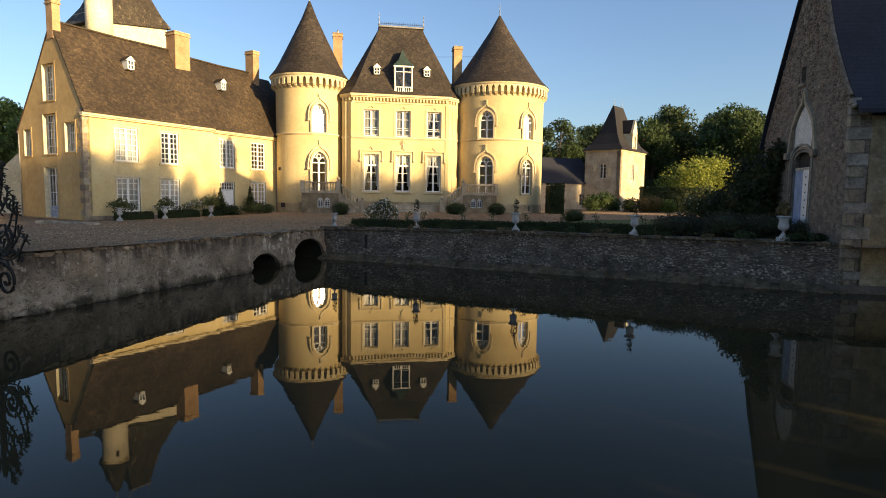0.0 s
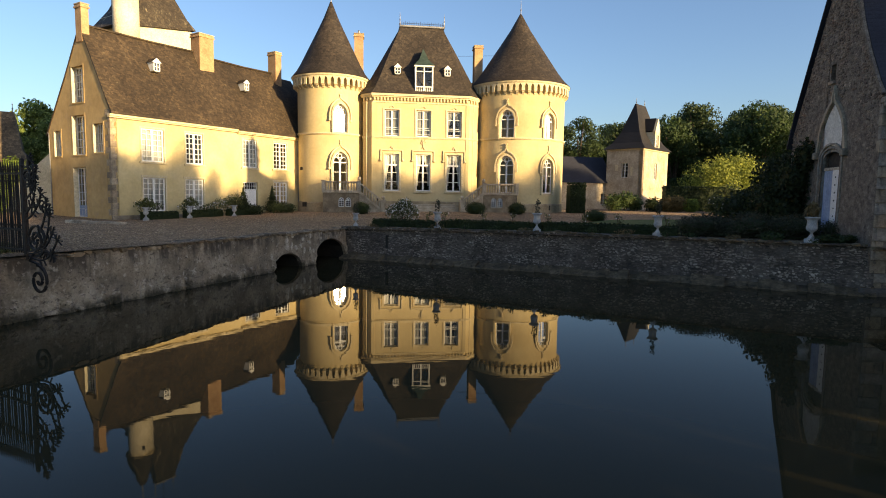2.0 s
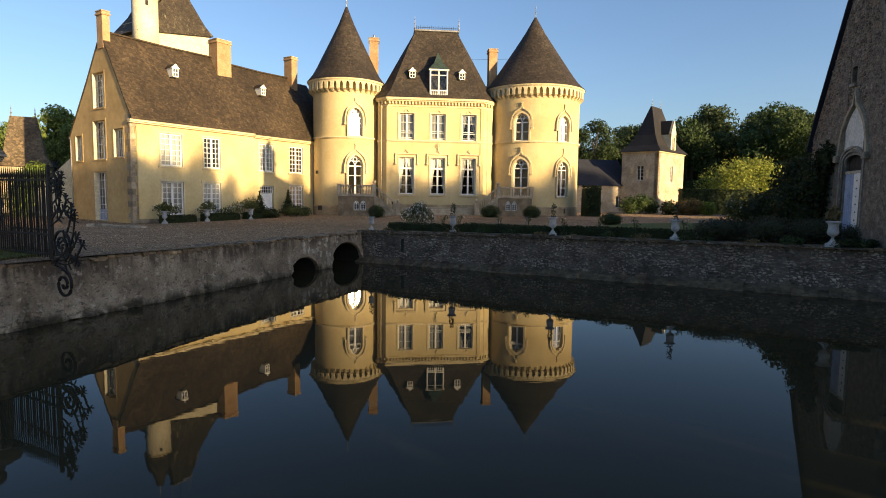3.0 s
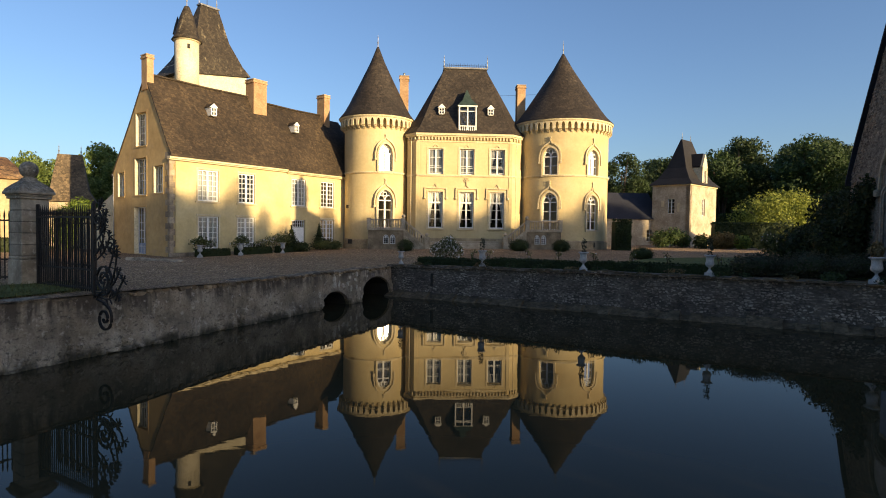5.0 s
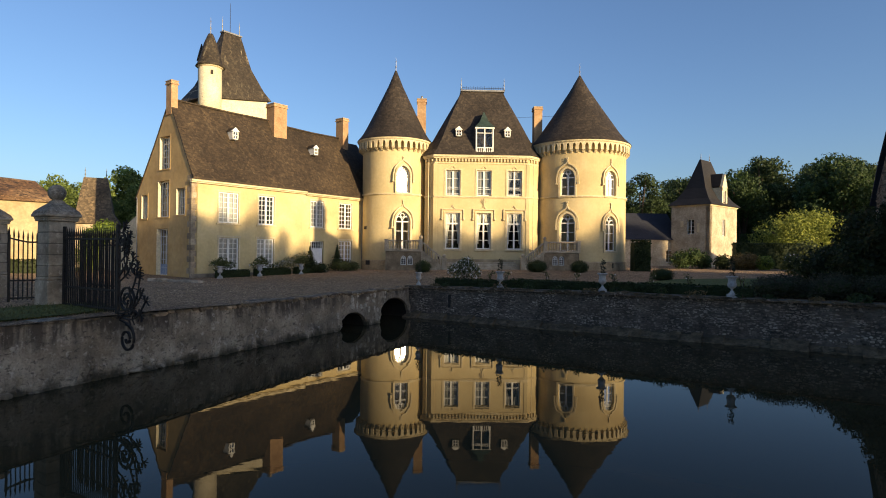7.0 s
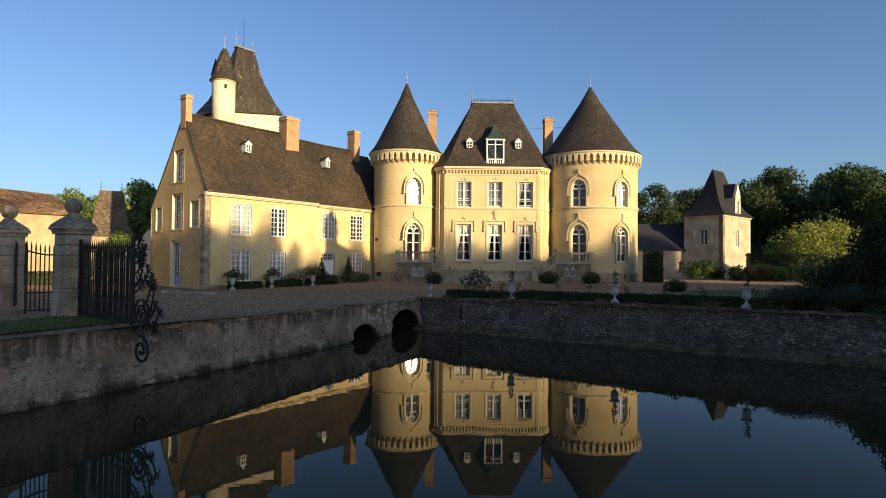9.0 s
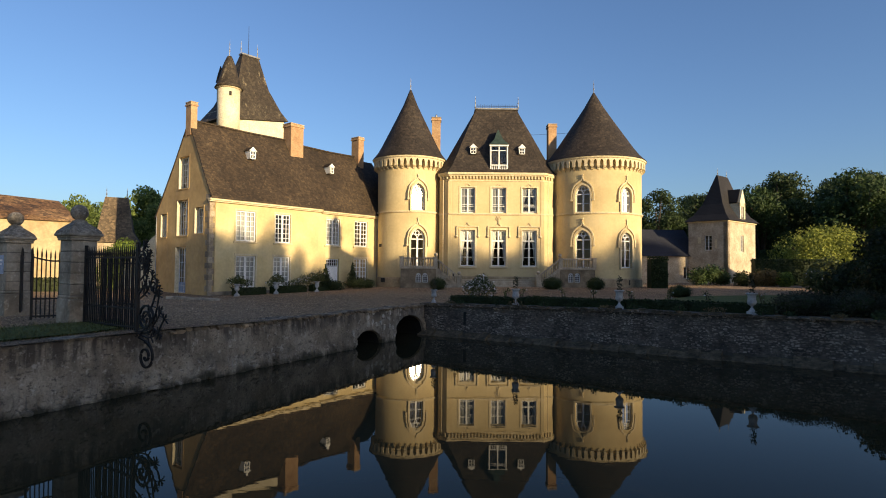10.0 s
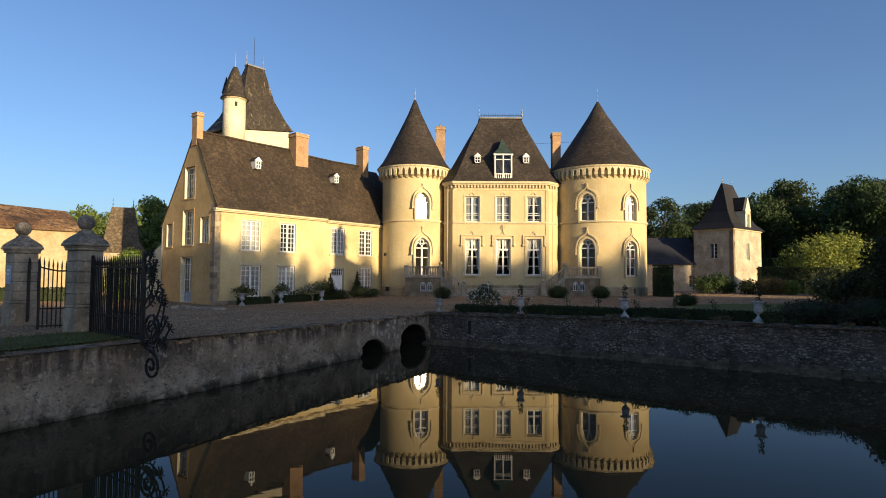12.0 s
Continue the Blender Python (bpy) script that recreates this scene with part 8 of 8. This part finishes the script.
for i, (x, y, h, w) in enumerate(SHADE_TREES):
    k = h / (18, 16, 20, 15)[(i * 3 + 1) % 4]
    c = copy_thing(wood[(i * 3 + 1) % 4], Matrix())
    c.matrix_basis = pose(x, y, 1.7, 0, 0, 77 * i) @ Matrix.Diagonal((w / 12.5, w / 12.5, k, 1))
    c["label"] = "tall broadleaved tree out of view, placed for its shade"
    c["group"] = "trees on the near bank"


# ---- single stones of the walls ----
def stone_variants(n, seed, sides=8):
    """Unit stones: width and height 1 about the origin, depth 1 towards -y; an irregular outline and a bulged face."""
    r = np.random.default_rng(seed)
    out = []
    for _ in range(n):
        a = np.linspace(0, 2 * np.pi, sides, endpoint=False) + r.normal(size=sides) * 0.10 + np.pi / sides
        sup = (np.abs(np.cos(a)) ** 4 + np.abs(np.sin(a)) ** 4) ** -0.25
        rad = 0.5 * sup * (0.93 + 0.09 * r.normal(size=sides).clip(-1.2, 1.0))
        x, z = rad * np.cos(a), rad * np.sin(a)
        k = 0.74 + 0.1 * r.random()
        v = [(x[i], 0.0, z[i]) for i in range(sides)] + [(x[i] * 0.97, -0.6, z[i] * 0.97) for i in range(sides)]
        v += [(x[i] * k, -1.0 - 0.15 * r.random(), z[i] * k) for i in range(sides)]
        f = [(i, (i + 1) % sides, sides + (i + 1) % sides, sides + i) for i in range(sides)]
        f += [(sides + i, sides + (i + 1) % sides, 2 * sides + (i + 1) % sides, 2 * sides + i) for i in range(sides)]
        f += [tuple(range(2 * sides, 3 * sides))]
        out.append((np.array(v), f))
    return out


VARIANTS = stone_variants(9, 17)


def stone_meshes(mat, key):
    out = []
    for i, (v, f) in enumerate(VARIANTS):
        me = bpy.data.meshes.new(f"{key}_stone")
        me.from_pydata(v.tolist(), [], f)
        me.materials.append(mat)
        out.append(me)
    return out


def lay(parent, places, mat, key, near):
    """Stones at (x, y, z, width, height, depth, tilt) in the parent's space: those for which near() holds as parts, up to 300, the rest joined."""
    meshes = stone_meshes(mat, key)
    r = random.Random(3)
    singles, rest = [], []
    for p in places:
        (singles if near(p) and len(singles) < 300 else rest).append(p)
    for x, y, z, w, h, d, t in singles:
        ob = new("stone", r.choice(meshes))
        ob.parent = parent
        ob.matrix_local = pose(x, y, z, 0, t, r.choice((0, 0)) ) @ Matrix.Diagonal((w, d, h, 1))
    vs, fs, n = [], [], 0
    for x, y, z, w, h, d, t in rest:
        v, f = r.choice(VARIANTS)
        c, s = math.cos(radians(t)), math.sin(radians(t))
        q = v * (w, d, h)
        q = np.stack([q[:, 0] * c + q[:, 2] * s + x, q[:, 1] + y, -q[:, 0] * s + q[:, 2] * c + z], 1)
        vs.append(q)
        fs += [tuple(i + n for i in g) for g in f]
        n += len(v)
    if rest:
        me = bpy.data.meshes.new("stonework")
        me.from_pydata(np.concatenate(vs).tolist(), [], fs)
        me.materials.append(mat)
        ob = new("stonework", me)
        ob.parent = parent
        tagged(ob, kind="stuff")


def courses(length, z0, top, w, h, rnd, face, skip=None, proud=(0.03, 0.08)):
    out = []
    z = z0
    while z < z0 + 30:
        ch = rnd.uniform(*h)
        x = rnd.uniform(-0.2, 0.0)
        any_in = False
        while x < length:
            cw = rnd.uniform(*w)
            cx, cz = x + cw / 2, z + ch / 2 + rnd.uniform(-0.035, 0.035)
            if 0 < cx < length and cz + ch * 0.5 < top(min(max(cx, 0), length)) + 0.02:
                any_in = True
                if not (skip and skip(cx, cz, cw, ch)):
                    out.append((cx, face(cz), cz, cw * rnd.uniform(0.9, 1.04), ch * rnd.uniform(0.85, 1.12), rnd.uniform(*proud), rnd.uniform(-9, 9)))
            x += cw
        if not any_in and z > 0.2:
            break
        z += ch
    return out


rs = random.Random(8)
places = courses(FAR_LEN, 0.28, far_top, (0.05, 0.2), (0.035, 0.085), rs, lambda z: 0.12 * z + 0.03, proud=(0.02, 0.075))
lay(far_wall, places, RUBBLE, "rubble", lambda p: p[0] > 13.5)
# the sloping, silted footing along the far wall
for k in range(1, 58):
    a, b = FAR_LEN * k / 58, FAR_LEN * (k + 1) / 58 + 0.04
    o, h = rs.uniform(-0.13, 0.13), rs.uniform(-0.08, 0.08)
    part("footing_stone", rows_roof([[(a, -0.62 + 1.4 * o, -0.5), (b, -0.62 + o, -0.5), (b, 0.1, -0.5), (a, 0.1, -0.5)],
                                     [(a, -0.44 + o, 0.03 + rs.uniform(-0.03, 0.05)), (b, -0.44 + o, 0.03 + rs.uniform(-0.03, 0.05)), (b, -0.05, 0.2 + h), (a, -0.05, 0.2 + h)],
                                     [(a + 0.02, -0.3 + o, 0.1 + h), (b - 0.02, -0.3 + o, 0.1 + h), (b - 0.02, 0.1, 0.3 + h), (a + 0.02, 0.1, 0.3 + h)]]), LEDGE, far_wall)
# a broken top edge of flat stones, with weeds in its joints
far_meshes = stone_meshes(LEDGE, "far_edge")
k = 0.0
while k < FAR_LEN - 0.3:
    w = rs.uniform(0.14, 0.5)
    z = far_top(k + w / 2)
    ob = new("coping_stone", rs.choice(far_meshes))
    ob.parent = far_wall
    ob.matrix_local = pose(k + w / 2, 0.3 + rs.uniform(-0.04, 0.04), z - rs.uniform(-0.01, 0.06), 0, rs.uniform(-5, 5), rs.uniform(-8, 8)) @ Matrix.Diagonal((w * 1.08, rs.uniform(0.1, 0.16), rs.uniform(0.07, 0.15), 1))
    k += w
for k in range(15):
    p = along_far(0.8 + 1.42 * k + rs.uniform(-0.5, 0.5), rs.uniform(0.2, 0.5))
    h = rs.uniform(0.08, 0.2)
    shrub("weed_tuft", pose(p.x, p.y, far_top(1.4 * k) + 0.02), [(0, 0, h * 0.6, rs.uniform(0.15, 0.45), 0.16, h)], LEAF_OAK if k % 3 else LEAF_DRY, 170 + k, 110, 0.045,
          "tuft of weeds on the moat wall", "weeds", "weeds on the wall", core=LEAF_OAK, inner=0.3)

# the causeway wall: bare stones where the plaster has gone, a ragged footing at the water and stones round the arches
places = []
for _ in range(2000):
    s, z = rs.uniform(12.5, BANK_LEN - 0.3), abs(rs.gauss(0.0, 0.3)) + 0.05
    if any(h[0] - 0.15 < s < h[1] + 0.15 and z < 1.15 for h in bank_wall_holes) or z > 1.4:
        continue
    if z > 0.4 and noise.noise(Vector((s * 0.6, z * 1.5, 3.0))) < 0.12:
        continue
    if any(abs(s - p[0]) < (p[3] + 0.2) * 0.46 and abs(z - p[2]) < (p[4] + 0.12) * 0.46 for p in places):
        continue
    places.append((s, 0.06 * z + 0.02, z, rs.uniform(0.1, 0.34), rs.uniform(0.06, 0.15), rs.uniform(0.02, 0.055), rs.uniform(-9, 9)))
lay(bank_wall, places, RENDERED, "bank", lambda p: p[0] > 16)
for h in bank_wall_holes:                               # arch stones
    c, w = (h[0] + h[1]) / 2, (h[1] - h[0]) / 2
    n = 13 if w > 1 else 9
    for i in range(n):
        a = math.pi * (i + 0.5) / n
        x, z = c + (w + 0.13) * math.cos(a), h[3] + (h[4](0) + 0.13) * math.sin(a)
        ob = part("arch_stone", boxes((-0.5, 0.5, -0.5, 0.5, -0.5, 0.5), bevel=0.1), RENDERED, bank_wall)
        ob.matrix_local = pose(x, 0.06 * z + 0.05, z, 0, -math.degrees(a), 0) @ Matrix.Diagonal((0.24, 0.14, 0.24 if w < 1 else 0.29, 1))
foot_meshes = stone_meshes(RENDERED, "footing")
for k in range(90):                                     # ragged footing stones
    s = 11.5 + k * 0.28 + rs.uniform(-0.12, 0.12)
    if any(h[0] - 0.2 < s < h[1] + 0.2 for h in bank_wall_holes) or s > BANK_LEN - 0.3 or rs.random() < 0.2:
        continue
    ob = new("footing_stone", rs.choice(foot_meshes))
    ob.parent = bank_wall
    ob.matrix_local = pose(s, 0.06, rs.uniform(-0.06, 0.08), 0, rs.uniform(-12, 12), rs.uniform(-10, 10)) @ Matrix.Diagonal((rs.uniform(0.15, 0.5), rs.uniform(0.1, 0.2), rs.uniform(0.08, 0.18), 1))
bank_meshes = stone_meshes(BANK_TOP, "bank_top")
k = 15.5
while k < 21.2:                                         # pale capping slabs before the railing
    w = rs.uniform(0.7, 1.2)
    z = bank_top(k + w / 2)
    part("coping_stone", boxes((k, k + w - 0.012, 0.05, 0.7, z - 0.05, z + 0.02 + rs.uniform(-0.012, 0.012)), bevel=0.02), RENDERED, bank_wall)
    k += w
while k < BANK_LEN - 0.2:                               # a worn, broken edge of flat stones half buried in gravel
    w = rs.uniform(0.14, 0.4)
    z = bank_top(k + w / 2)
    ob = new("edge_stone", rs.choice(bank_meshes))
    ob.parent = bank_wall
    ob.matrix_local = pose(k + w / 2, 0.16 + rs.uniform(-0.03, 0.05), z - rs.uniform(0.02, 0.08), 0, rs.uniform(-6, 6), rs.uniform(-8, 8)) @ Matrix.Diagonal((w * 1.05, rs.uniform(0.1, 0.16), rs.uniform(0.08, 0.18), 1))
    k += w

# the chapel's gable
def chapel_skip(x, z, w, h):
    if abs(x - DOOR_S) < 1.0 + w / 2 and -0.5 < z < zc(5.4):
        return True
    if abs(x - DOOR_S) < 1.2 + w / 2 and zc(5.3) <= z < zc(5.4) + top(min(abs(x - DOOR_S), 1.12)) + 0.2:
        return True
    if x > C_LEN - 0.36 and z < 4.9 or x < 0.6 and z < 3.8:
        return True
    return abs(x - (DOOR_S - 0.38)) < 0.25 + w / 2 and zc(7.9) < z < zc(8.9)


places = courses(C_LEN, -1.5, lambda s: chapel_top(s) - 0.1, (0.07, 0.24), (0.055, 0.13), rs, lambda z: 0.02 - 0.03 * max(0.0, -z), chapel_skip, (0.02, 0.055))
lay(chapel, places, CHAPEL_RUBBLE, "fieldstone", lambda p: p[0] > 4.9 and 0.0 < p[2] < 3.4)

# narrow drain slot in the far wall, uncut: its shade is a black box
part("drain_slot", boxes((2.79, 2.91, 0.035, 0.2, 0.6, 1.25)), HOLLOW_SHADE, far_wall, "narrow drain slot, its shade as a black box")

# pale flakes of old lime left on the bridge
lime_meshes = stone_meshes(LIME, "lime")
for _ in range(34):
    x, z = rs.uniform(30.2, 36.7), rs.uniform(0.55, 1.42)
    if any(abs(x - (h[0] + h[1]) / 2) < (h[1] - h[0]) / 2 + 0.1 and z < h[3] + h[4](min(abs(x - (h[0] + h[1]) / 2), (h[1] - h[0]) / 2)) + 0.22 for h in bank_wall_holes):
        continue
    ob = new("lime_flake", rs.choice(lime_meshes))
    ob.parent = bank_wall
    ob.matrix_local = pose(x, 0.06 * z + 0.02, z, 0, rs.uniform(-25, 25), 0) @ Matrix.Diagonal((rs.uniform(0.1, 0.26), 0.05, rs.uniform(0.14, 0.42), 1))
